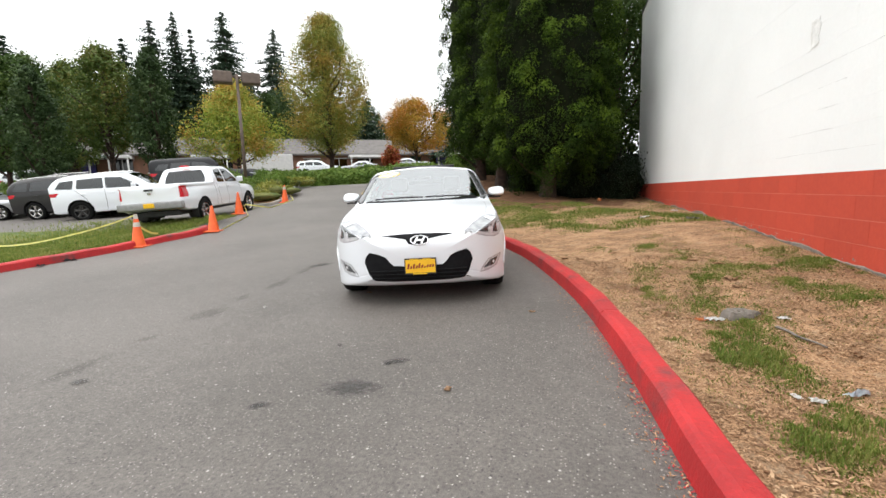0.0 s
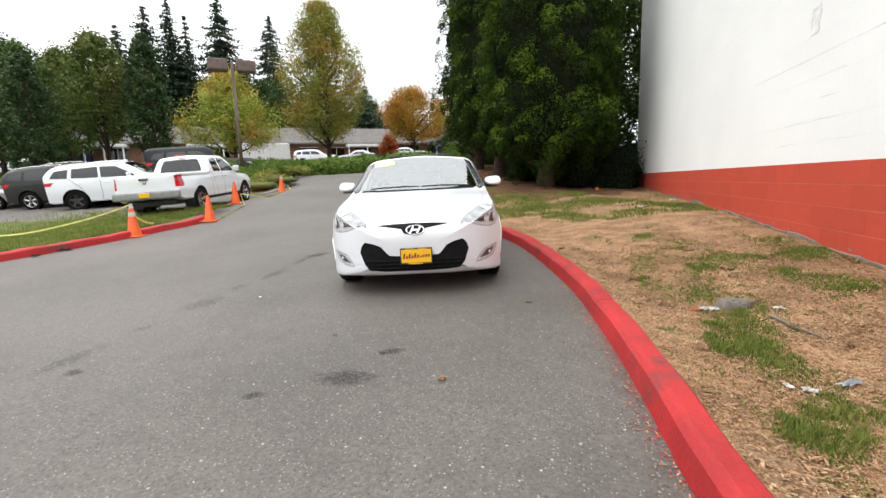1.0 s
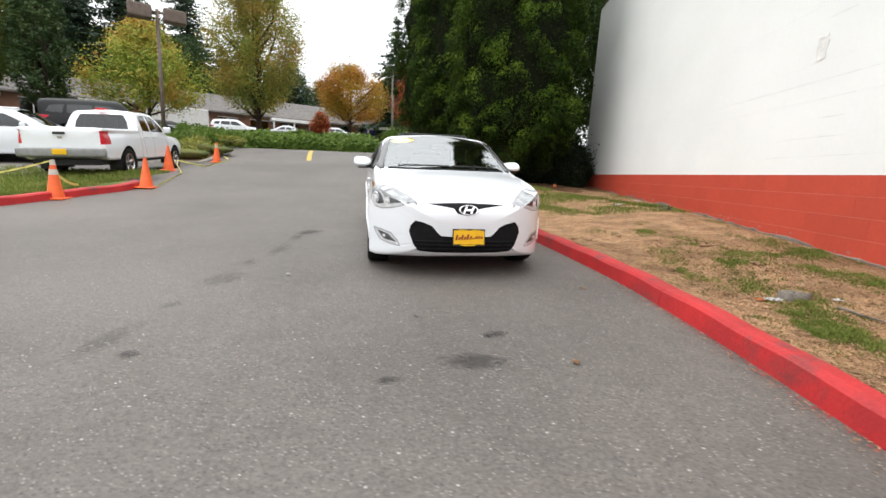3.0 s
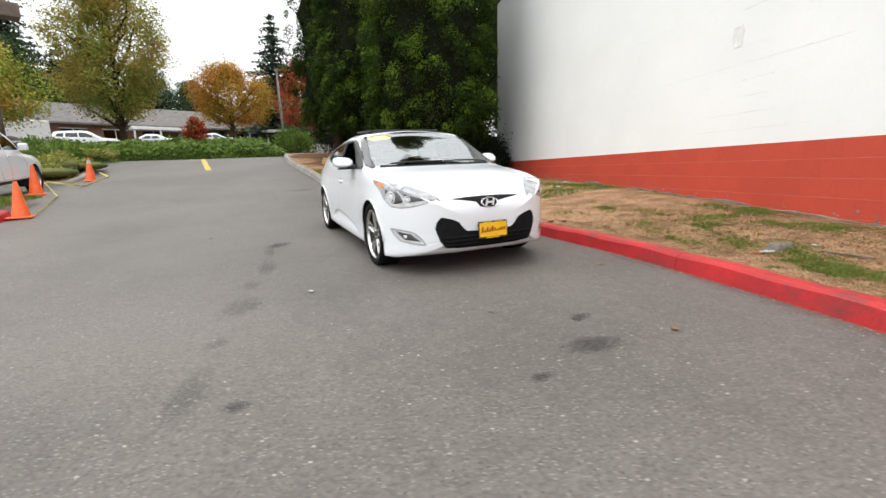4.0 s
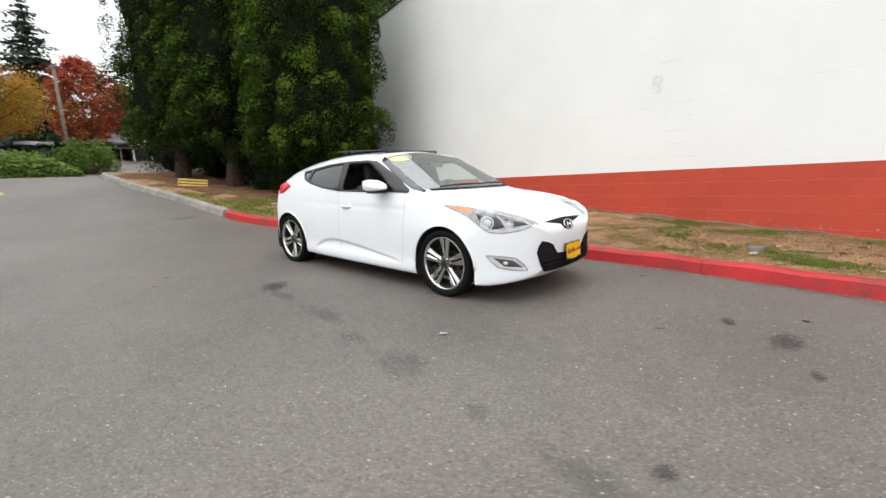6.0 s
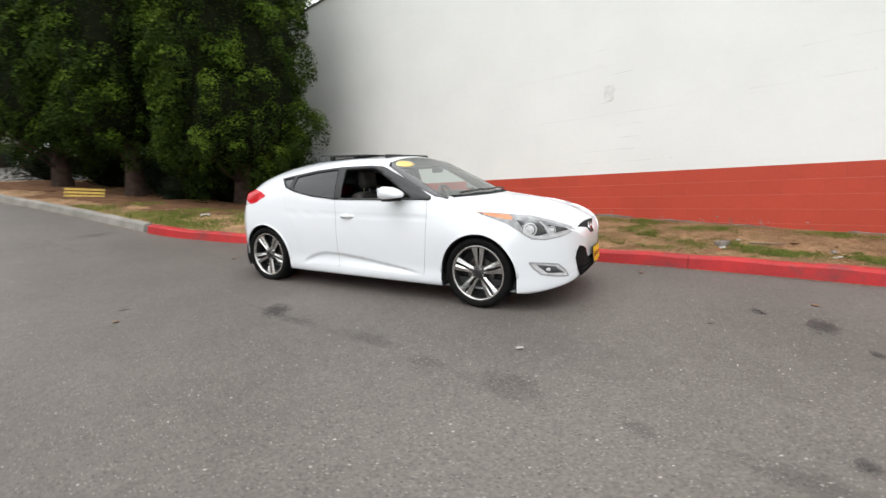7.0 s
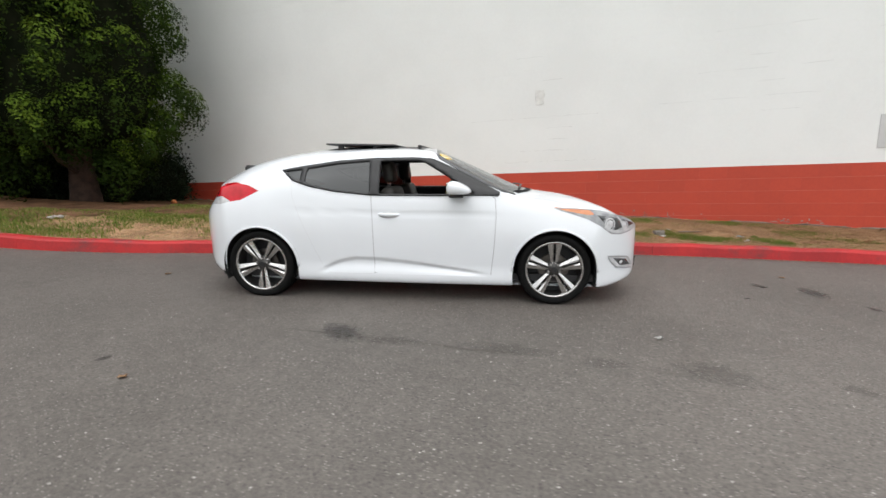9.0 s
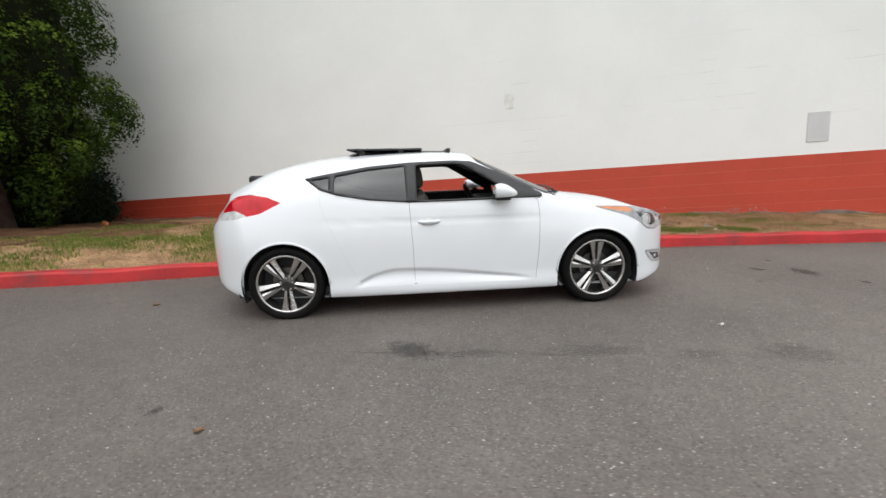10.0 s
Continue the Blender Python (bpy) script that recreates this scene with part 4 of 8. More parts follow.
    for s in (-1, 1):
        v = box(bm, s * 0.034 - 0.009, -0.002, -0.034, s * 0.034 + 0.009, 0.006, 0.034)
        for q in v[4:]:
            q.co.x += -0.016
        for q in v[:4]:
            q.co.x += 0.016
    v = box(bm, -0.034, -0.002, -0.009, 0.034, 0.0055, 0.009)
    part("badge_bar", bm, CHROME, badge)
    skin("bonnet_gap", body.strip([(2.42, -0.73), (2.7, -0.735), (2.95, -0.7), (3.12, -0.6), (3.2, -0.5)], "top", 1, 0.006, 0.001), GAP_GREY, car)
    skin("bonnet_gap", body.strip([(2.42, 0.73), (2.7, 0.735), (2.95, 0.7), (3.12, 0.6), (3.2, 0.5)], "top", 1, 0.006, 0.001), GAP_GREY, car)
    skin("cowl", body.strip([(2.31, -0.66), (2.41, -0.45), (2.465, -0.2), (2.475, 0), (2.465, 0.2), (2.41, 0.45), (2.31, 0.66)], "top", 1, 0.05, 0.003), GRILLE_BLACK, car, "black wiper cowl")
    for y0, y1, dx in ((-0.55, 0.02, 0.0), (0.05, 0.62, 0.0)):
        bm = bmesh.new()
        last = None
        for k in range(9):
            t = k / 8
            y = y0 + (y1 - y0) * t
            p, nor = body.drop((2.40 - 0.10 * (y / 0.7) ** 2 - 0.06 * t * (1 - t), y), "top", 1, 0.02)
            if last is not None and p is not None:
                tube(bm, last, p, 0.009, 0.009, 6)
            last = p
        part("wiper", bm, TRIM_BLACK, car)
    # yellow sticker behind the top of the windscreen, beside the middle
    for yc, hw, mat_, nm in ((-0.45, 0.145, STICKER, "windscreen_sticker"),):
        skin(nm, body.patch([(1.665 + 0.06 * math.cos(a * 0.35), yc + hw * math.sin(a * 0.35)) for a in range(18)], "top", 1, 0.002, 3), mat_, car, "yellow oval price sticker")
    # roof: glass panel, raised sunroof, deflector, spoiler, aerial
    skin("roof_glass", body.patch([(0.5, -0.36), (0.5, 0.36), (0.8, 0.38), (1.34, 0.38), (1.4, 0.3), (1.41, 0), (1.4, -0.3), (1.34, -0.38), (0.8, -0.38)], "top", 1, 0.003, 5), TRIM_BLACK, car, "black glass roof")
    bm = bmesh.new()
    rounded_box(bm, -0.34, -0.43, -0.008, 0.34, 0.43, 0.008, 0.007, 2)
    bmesh.ops.transform(bm, matrix=pose(0.83, 0, 1.418, 0, 1.3, 0), verts=bm.verts)
    part("sunroof_panel", bm, TRIM_BLACK, car, "raised black glass sunroof panel", True)
    for y in (-0.38, 0.38):
        for x in (0.6, 0.95):
            bm = bmesh.new()
            box(bm, x, y - 0.015, 1.37, x + 0.05, y + 0.015, 1.412)
            part("sunroof_arm", bm, TRIM_BLACK, car)
    bm = bmesh.new()
    rounded_box(bm, 1.39, -0.42, 1.37, 1.43, 0.42, 1.41, 0.01, 2)
    part("wind_deflector", bm, TRIM_BLACK, car)
    bm = bmesh.new()
    v = box(bm, -0.44, -0.36, 1.17, -0.22, 0.36, 1.24)
    for q in v:
        if q.co.x < -0.42:
            q.co.y *= 0.86
        q.co.z -= 0.03 * (abs(q.co.y) / 0.5) ** 2
    bmesh.ops.bevel(bm, geom=bm.edges[:], offset=0.015, segments=3, affect="EDGES")
    part("spoiler", bm, TRIM_BLACK, car, "dark rear spoiler", True)
    # inside: floor, dash, seats, wheel
    bm = bmesh.new()
    box(bm, -0.45, -0.8, 0.2, 3.0, 0.8, 0.26)
    part("floor_pan", bm, INTERIOR, car)
    bm = bmesh.new()
    rounded_box(bm, 1.75, -0.72, 0.5, 2.3, 0.72, 0.93, 0.06, 3)
    part("dashboard", bm, INTERIOR, car, "dark dashboard", True)
    bm = bmesh.new()
    rounded_box(bm, -0.4, -0.68, 0.3, 0.2, 0.68, 0.9, 0.05, 2)
    part("rear_bench", bm, INTERIOR, car)
    for side in (-1, 1):
        bm = bmesh.new()
        box(bm, 0.6, side * 0.8 - 0.02, 0.25, 2.15, side * 0.8 + 0.02, 0.955)
        part("door_lining", bm, INTERIOR, car)
        seat = new("front_seat")
        seat.parent = car
        seat.matrix_local = Matrix.Translation((1.26, side * 0.38, 0.3))
        bm = bmesh.new()
        rounded_box(bm, -0.05, -0.25, 0.1, 0.5, 0.25, 0.3, 0.06, 3)
        part("seat_cushion", bm, LEATHER, seat, smooth=True)
        bm = bmesh.new()
        rounded_box(bm, -0.1, -0.24, 0.0, 0.06, 0.24, 0.5, 0.06, 3)
        bmesh.ops.transform(bm, matrix=pose(-0.0, 0, 0.24, 0, -16, 0), verts=bm.verts)
        back_ = part("seat_back", bm, LEATHER, seat, smooth=True)
        bm = bmesh.new()
        rounded_box(bm, -0.055, -0.125, -0.1, 0.055, 0.125, 0.1, 0.045, 3)
        bmesh.ops.transform(bm, matrix=pose(-0.155, 0, 0.855, 0, -8, 0), verts=bm.verts)
        part("headrest", bm, LEATHER, seat, "grey leather headrest", True)
        for y in (-0.05, 0.05):
            bm = bmesh.new()
            tube(bm, (-0.17, y, 0.7), (-0.16, y, 0.82), 0.007, 0.007, 8)
            part("headrest_post", bm, CHROME, seat)
    bm = bmesh.new()
    n = 28
    ring = [[bm.verts.new(((0.18 + 0.016 * math.cos(b)) * math.cos(a), (0.18 + 0.016 * math.cos(b)) * math.sin(a), 0.016 * math.sin(b))) for b in [2 * math.pi * j / 8 for j in range(8)]] for a in [2 * math.pi * i / n for i in range(n)]]
    for i in range(n):
        for j in range(8):
            bm.faces.new((ring[i][j], ring[(i + 1) % n][j], ring[(i + 1) % n][(j + 1) % 8], ring[i][(j + 1) % 8]))
    box(bm, -0.17, -0.02, -0.02, 0.17, 0.02, 0.0)
    box(bm, -0.05, -0.17, -0.02, 0.0, 0.0, 0.0)
    bmesh.ops.transform(bm, matrix=pose(1.72, 0.38, 0.88, 0, 65, 0), verts=bm.verts)
    part("steering_wheel", bm, TRIM_BLACK, car, smooth=True)
    bm = bmesh.new()
    rounded_box(bm, 1.78, -0.11, 1.2, 1.8, 0.11, 1.26, 0.01, 2)
    part("rear_view_mirror", bm, TRIM_BLACK, car)
    bm = bmesh.new()
    box(bm, -0.4, -0.72, 0.19, 3.1, 0.72, 0.2)
    part("underbody", bm, INTERIOR, car)
    skin("body", body.gather(body.faces), PAINT_WHITE, car, "glossy white painted body")
    return car


CAR = Matrix.Translation((-3.08, 7.83, 0.2)) @ pose(0, 0, 0, 0, 0, -74.7) @ pose(0, 0, 0, 0, 1.6, 0) @ pose(0, 0, 0, 0.95, 0, 0)
hatchback(CAR)


# ---- the other parked vehicles ----
def vehicle(name, m, label, paint, d, category="car", wheels=None, far=False):
    """A parked vehicle from its main measures: d holds lengths, heights, guide points and outlines."""
    car = thing(name, m, label, category, d.get("group", ""))
    wbase, ro, fo, h, w = d["wheelbase"], d["rear"], d["front"], d["height"], d["width"] / 2
    x0, x1 = -ro, wbase + fo
    up = d.get("lift", 0.0)
    g = {"zb": curve((x0, 0.42 + up * 1.3), (x0 + 0.3, 0.34 + up), (wbase, 0.3 + up), (x1, 0.34 + up)),
         "wb": curve((x0, w * 0.9), (wbase / 2, w * 0.95), (x1, w * 0.86)),
         "zm": curve((x0, 0.75 + up * 0.6), (x1, 0.72 + up * 0.6)),
         "wm": curve((x0, w * 0.95), (0, w), (wbase, w), (x1, w * 0.93)),
         "zs": curve(*d["belt"]), "ws": curve((x0, w * 0.9), (0.3, w * 0.95), (wbase, w * 0.92), (x1, w * 0.8)),
         "zr": curve(*d["rail"]), "wr": curve(*d["railw"]), "zt": curve(*d["top"]), "dlo": 0.03}
    body = Shell(g, x0, x1, 60 if far else 96,
                 {"k": 0.3, "from": wbase - 0.3, "p": 3.5, "zc": 0.7, "rings": [0.96, 0.88, 0.75, 0.55, 0.35, 0.15, 0.05], "round": 6, "bulge": lambda z: 0.07},
                 {"k": d.get("tailk", 0.12), "from": 0.2, "p": 4, "zc": 0.8, "rings": [0.97, 0.9, 0.78, 0.55, 0.35, 0.15, 0.05], "round": 8, "bulge": lambda z: 0.04},
                 counts=(2, 2, 5, 7, 5, 5, 6, 5, 3, 4))
    r = d["tyre"]
    for side in (-1, 1):
        for x in (0.0, wbase):
            body.split(arch(x, r + 0.02, r + 0.06, 0.1), "side", side, test=lambda c: abs(c.y) > 0.45)
            wheel_well(car, x, r + 0.02, r + 0.07, side * (w - 0.35), side * (w - 0.02))
            wheel(car, (x, side * (w - 0.015), r), side, r, 0.25, d["rim"], 5, "single", d.get("spoke", ALLOY), d.get("spoke", ALLOY))
        for nm, outline in d["windows"]:
            skin(nm, body.split(outline, "side", side, test=lambda c: abs(c.y) > 0.4), GLASS_DARK, car)
        for outline in d.get("gaps", ()):
            skin("panel_gap", body.strip(outline, "side", side, 0.014, 0.002), TRIM_BLACK, car)
        for hx, hz in d.get("handles", ()):
            at, nor = body.drop((hx, hz), "side", side)
            bm = bmesh.new()
            rounded_box(bm, hx - 0.1, at.y - 0.03, hz - 0.018, hx + 0.1, at.y + 0.03, hz + 0.018, 0.012, 2)
            part("door_handle", bm, d.get("handle_mat", paint), car)
        if d.get("tail_lamp"):
            skin("tail_light", body.split([(side * p[0], p[1]) for p in d["tail_lamp"]], "back", test=lambda c: c.x < -ro + 0.35), LAMP_RED, car)
        if d.get("head_lamp"):
            skin("headlight", body.split([(side * p[0], p[1]) for p in d["head_lamp"]], "front", test=lambda c: c.x > wbase), LAMP_GREY, car)
        bm = bmesh.new()
        mx = d["mirror"]
        rounded_box(bm, mx[0] - 0.06, min(side * (w - 0.02), side * (w + 0.2)), mx[1] - 0.1, mx[0] + 0.07, max(side * (w - 0.02), side * (w + 0.2)), mx[1] + 0.1, 0.04, 3)
        part("wing_mirror", bm, paint, car, smooth=True)
    if d.get("back_window"):
        skin("rear_window", body.split(d["back_window"], "back", test=d.get("back_test", lambda c: c.x < 0.4)), GLASS_DARK, car)
    skin("windscreen", body.split(d["wind"], "top", test=lambda c: c.z > d["hood"] - 0.02), GLASS_DARK, car)
    if d.get("bumper"):
        bm = bmesh.new()
        rounded_box(bm, x0 - 0.16, -w * 0.97, d["bumper"][0], x0 + 0.05, w * 0.97, d["bumper"][1], 0.05, 3)
        part("rear_bumper", bm, d.get("bumper_mat", CHROME), car, smooth=True)
    for bar in d.get("roof_bars", ()):
        bm = bmesh.new()
        for k in range(8):
            t0, t1 = k / 8, (k + 1) / 8
            xa, xb = bar[0] + (bar[1] - bar[0]) * t0, bar[0] + (bar[1] - bar[0]) * t1
            ra, rb = g["zr"](xa) + 0.07, g["zr"](xb) + 0.07
            tube(bm, (xa, bar[2] * g["wr"](xa), ra), (xb, bar[2] * g["wr"](xb), rb), 0.018, 0.018, 6)
        part("roof_rail", bm, d.get("bar_mat", ALLOY), car)
    bm = bmesh.new()
    box(bm, x0 + 0.1, -w + 0.25, 0.3 + 0.5 * up, x1 - 0.15, w - 0.25, 0.36 + up)
    part("underbody", bm, INTERIOR, car)
    for nm, bx, mat_ in d.get("extras", ()):
        bm = bmesh.new()
        rounded_box(bm, *bx, 0.012, 2)
        part(nm, bm, mat_, car)
    skin("body", body.gather(body.faces), paint, car)
    return car


def seated(x, y, yaw, pitch=None):
    """The pose of a vehicle whose rear axle stands at x, y on the asphalt."""
    dx, dy = math.cos(radians(yaw)), math.sin(radians(yaw))
    rise = lie(x + 3 * dx, y + 3 * dy) - lie(x, y)
    side = lie(x - dy, y + dx) - lie(x, y)
    return Matrix.Translation((x, y, lie(x, y) - 0.005)) @ pose(0, 0, 0, 0, 0, yaw) @ pose(0, 0, 0, 0, -math.degrees(math.atan2(rise, 3)), 0) @ pose(0, 0, 0, math.degrees(math.atan(side)), 0, 0)


PICKUP = {
    "wheelbase": 3.57, "rear": 1.2, "front": 1.0, "height": 1.92, "width": 2.0, "tyre": 0.4, "rim": 0.26, "hood": 1.18,
    "belt": [(-1.2, 1.2), (0.8, 1.22), (1.0, 1.24), (2.6, 1.22), (3.0, 1.16), (4.2, 1.08), (4.57, 0.95)],
    "rail": [(-1.2, 1.33), (0.86, 1.34), (0.98, 1.7), (1.15, 1.82), (2.3, 1.83), (2.6, 1.7), (3.05, 1.3), (3.2, 1.2), (4.2, 1.12), (4.57, 0.98)],
    "railw": [(-1.2, 0.9), (0.86, 0.9), (1.0, 0.78), (2.2, 0.72), (3.0, 0.84), (4.57, 0.7)],
    "top": [(-1.2, 1.34), (0.86, 1.35), (0.98, 1.78), (1.2, 1.9), (1.7, 1.92), (2.3, 1.9), (2.6, 1.78), (3.1, 1.33), (3.25, 1.22), (4.2, 1.14), (4.57, 0.98)],
    "windows": [("rear_window", [(1.2, 1.3), (1.2, 1.72), (1.75, 1.77), (1.75, 1.29)]), ("front_window", [(1.83, 1.29), (1.83, 1.77), (2.3, 1.75), (2.75, 1.42), (2.85, 1.28)])],
    "gaps": [[(1.79, 1.28), (1.8, 0.8), (1.78, 0.45)], [(1.1, 1.28), (1.1, 0.9), (1.25, 0.5)], [(2.95, 1.24), (2.98, 0.8), (2.9, 0.45)], [(0.9, 1.3), (0.9, 0.45)]],
    "handles": [(1.3, 1.12), (1.98, 1.12)], "handle_mat": PAINT_WHITE, "mirror": (2.72, 1.36), "tailk": 0.05,
    "tail_lamp": [(0.86, 0.92), (0.86, 1.26), (1.0, 1.26), (1.0, 0.92)],
    "head_lamp": [(0.6, 0.85), (0.6, 1.02), (0.9, 1.02), (0.9, 0.85)],
    "back_window": [(-0.62, 1.42), (-0.56, 1.76), (0.56, 1.76), (0.62, 1.42)], "back_test": lambda c: 0.8 < c.x < 1.5,
    "wind": [(2.45, -0.62), (2.4, 0), (2.45, 0.62), (3.0, 0.72), (3.1, 0.4), (3.12, 0), (3.1, -0.4), (3.0, -0.72)],
    "bumper": (0.6, 0.83), "bumper_mat": BUMPER_STEEL, "lift": 0.17, "extras": [("number_plate", (-1.385, -0.16, 0.66, -1.36, 0.16, 0.8), PLATE_YELLOW), ("tailgate_handle", (-1.28, -0.13, 1.16, -1.24, 0.13, 1.22), TRIM_BLACK), ("brake_light", (0.9, -0.13, 1.88, 1.06, 0.13, 1.93), LAMP_RED),
                                      ("tailgate_badge", (-1.262, -0.05, 1.05, -1.24, 0.05, 1.13), CHROME)],
}
SUV = {
    "wheelbase": 3.04, "rear": 1.0, "front": 0.98, "height": 1.8, "width": 1.94, "tyre": 0.39, "rim": 0.255, "hood": 1.08, "spoke": ALLOY_DARK,
    "belt": [(-1.0, 1.2), (0, 1.18), (2.2, 1.1), (2.7, 1.06), (3.6, 0.98), (4.02, 0.86)],
    "rail": [(-1.0, 1.3), (-0.85, 1.5), (-0.6, 1.64), (0.5, 1.72), (1.6, 1.7), (1.95, 1.56), (2.5, 1.2), (2.75, 1.1), (3.6, 1.02), (4.02, 0.88)],
    "railw": [(-1.0, 0.78), (-0.5, 0.72), (1.5, 0.68), (2.4, 0.8), (4.02, 0.66)],
    "top": [(-1.0, 1.3), (-0.88, 1.6), (-0.7, 1.74), (0.4, 1.8), (1.5, 1.78), (1.9, 1.64), (2.5, 1.24), (2.75, 1.12), (3.6, 1.05), (4.02, 0.9)],
    "windows": [("quarter_window", [(-0.72, 1.3), (-0.55, 1.56), (-0.08, 1.6), (-0.15, 1.26)]), ("rear_window", [(-0.02, 1.26), (0.03, 1.61), (0.88, 1.63), (0.9, 1.22)]), ("front_window", [(0.97, 1.22), (0.96, 1.63), (1.5, 1.6), (2.05, 1.28), (2.15, 1.17)])],
    "gaps": [[(0.93, 1.2), (0.94, 0.7), (0.9, 0.4)], [(2.25, 1.15), (2.28, 0.8), (2.2, 0.4)], [(-0.1, 1.24), (0.25, 0.9), (0.45, 0.5)]],
    "handles": [(0.2, 1.05), (1.15, 1.03)], "mirror": (1.98, 1.25),
    "tail_lamp": [(0.5, 1.0), (0.5, 1.12), (0.97, 1.16), (0.97, 1.02)], "head_lamp": [(0.5, 0.8), (0.5, 0.92), (0.88, 0.94), (0.88, 0.8)],
    "back_window": [(-0.66, 1.26), (-0.56, 1.62), (0.56, 1.62), (0.66, 1.26)],
    "wind": [(1.78, -0.6), (1.72, 0), (1.78, 0.6), (2.4, 0.7), (2.55, 0.4), (2.58, 0), (2.55, -0.4), (2.4, -0.7)],
    "roof_bars": [(-0.5, 1.5, 1.0), (-0.5, 1.5, -1.0)],
}
JEEP = dict(SUV, height=1.95, spoke=ALLOY_DARK, roof_bars=[],
            rail=[(-1.0, 1.5), (-0.92, 1.72), (-0.7, 1.78), (0.5, 1.8), (1.7, 1.78), (1.95, 1.68), (2.3, 1.25), (2.6, 1.15), (3.6, 1.1), (4.02, 0.9)],
            top=[(-1.0, 1.55), (-0.94, 1.8), (-0.75, 1.86), (0.4, 1.88), (1.7, 1.86), (1.95, 1.74), (2.3, 1.28), (2.6, 1.18), (3.6, 1.12), (4.02, 0.95)])
SEDAN = dict(SUV, height=1.45, roof_bars=[], tyre=0.33, rim=0.22, hood=0.92, spoke=ALLOY, width=1.82, wheelbase=2.75,
             belt=[(-1.0, 0.95), (0, 0.95), (2.2, 0.92), (3.2, 0.84), (3.73, 0.72)],
             rail=[(-1.0, 0.98), (-0.55, 1.02), (0.0, 1.24), (0.4, 1.34), (1.2, 1.34), (1.5, 1.25), (2.15, 0.97), (3.2, 0.88), (3.73, 0.74)],
             railw=[(-1.0, 0.7), (0.2, 0.62), (1.2, 0.6), (2.2, 0.7), (3.73, 0.6)],
             top=[(-1.0, 1.0), (-0.55, 1.06), (0.0, 1.32), (0.45, 1.44), (1.1, 1.45), (1.5, 1.34), (2.15, 1.0), (3.2, 0.92), (3.73, 0.78)],
             windows=[("rear_window", [(0.1, 1.0), (0.25, 1.24), (0.78, 1.28), (0.78, 0.98)]), ("front_window", [(0.85, 0.98), (0.85, 1.28), (1.2, 1.27), (1.75, 1.02), (1.8, 0.97)])],
             gaps=[], handles=[], mirror=(1.6, 1.0), tail_lamp=[(0.5, 0.75), (0.5, 0.88), (0.9, 0.88), (0.9, 0.75)],
             back_window=[(-0.5, 1.1), (-0.45, 1.28), (0.45, 1.28), (0.5, 1.1)], wind=[(1.4, -0.55), (1.35, 0), (1.4, 0.55), (2.0, 0.62), (2.1, 0), (2.0, -0.62)],
             head_lamp=[(0.45, 0.62), (0.45, 0.74), (0.8, 0.76), (0.8, 0.62)])

JEEP_AT = (-20.2, 19.0, 30)
vehicle("pickup_truck", seated(-12.2, 11.2, 108.0) @ Matrix.Scale(0.92, 4), "white crew-cab pickup truck with chrome bumper, parked on asphalt", PAINT_WHITE, PICKUP, "truck")
vehicle("suv", seated(-19.6, 14.1, 32), "white sport utility vehicle with dark wheels in a parking bay", PAINT_WHITE, SUV)
vehicle("suv", seated(-23.0, 14.8, 22), "dark grey sport utility vehicle with roof rails in a bay", PAINT_GREY, dict(SUV, spoke=ALLOY))
vehicle("suv", seated(*JEEP_AT), "boxy black off-road vehicle parked beside the pickup", PAINT_BLACK, JEEP)
sedan = vehicle("sedan", seated(-27.8, 13.6, 25), "silver saloon car in a parking bay", PAINT_SILVER, SEDAN, far=True)

copy_thing(sedan, seated(-20.5, 51.7, 20))
copy_thing(sedan, seated(-24.1, 50.5, 200))
far_suv = vehicle("suv", seated(-30.8, 47.2, 30), "white sport utility vehicle parked before the low building", PAINT_WHITE, SUV, far=True)
copy_thing(far_suv, seated(-34.2, 20.6, 30))
copy_thing(far_suv, seated(-37.5, 21.0, 200))


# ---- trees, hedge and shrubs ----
# two greens of one foliage; the paler one carries painted light on the lobes
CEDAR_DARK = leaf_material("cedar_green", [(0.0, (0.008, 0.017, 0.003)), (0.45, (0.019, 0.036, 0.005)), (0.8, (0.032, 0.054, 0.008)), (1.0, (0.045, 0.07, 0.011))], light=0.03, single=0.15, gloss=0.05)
CEDAR_LIT_TIP = leaf_material("cedar_lit_tips", [(0.0, (0.042, 0.078, 0.008)), (0.5, (0.07, 0.115, 0.012)), (1.0, (0.11, 0.155, 0.018))], gloss=0.05, light=0.08, patch=1.3, single=0.3)
# near-black: the shade inside the crowns is put into this colour
CEDAR_CORE = material("crown_shade_black", (0.006, 0.009, 0.004), (0.012, 0.014, 0.007), rough=1.0, scale=5, fine=30, bump=0.6, spec=0.05)
FIR_GREEN = leaf_material("fir_green", [(0.0, (0.0118, 0.0236, 0.0158)), (0.6, (0.0354, 0.0609, 0.0354)), (1.0, (0.0885, 0.1219, 0.0668))], light=0.1, single=0.3)
GREEN_LEAF = leaf_material("green_leaves", [(0.0, (0.0152, 0.0334, 0.0091)), (0.5, (0.0547, 0.0988, 0.0213)), (1.0, (0.1520, 0.1976, 0.0456))], single=0.3)
POPLAR_LEAF = leaf_material("poplar_leaves", [(0.0, (0.0147, 0.0313, 0.0111)), (0.5, (0.0441, 0.0774, 0.0258)), (1.0, (0.1104, 0.1565, 0.0552))], single=0.3)
YELLOW_LEAF = leaf_material("yellow_green_leaves", [(0.0, (0.12, 0.2, 0.025)), (0.4, (0.25, 0.33, 0.05)), (0.54, (0.4, 0.36, 0.06)), (0.68, (0.5, 0.28, 0.06)), (1.0, (0.5, 0.2, 0.05))], patch=0.35, single=0.3)
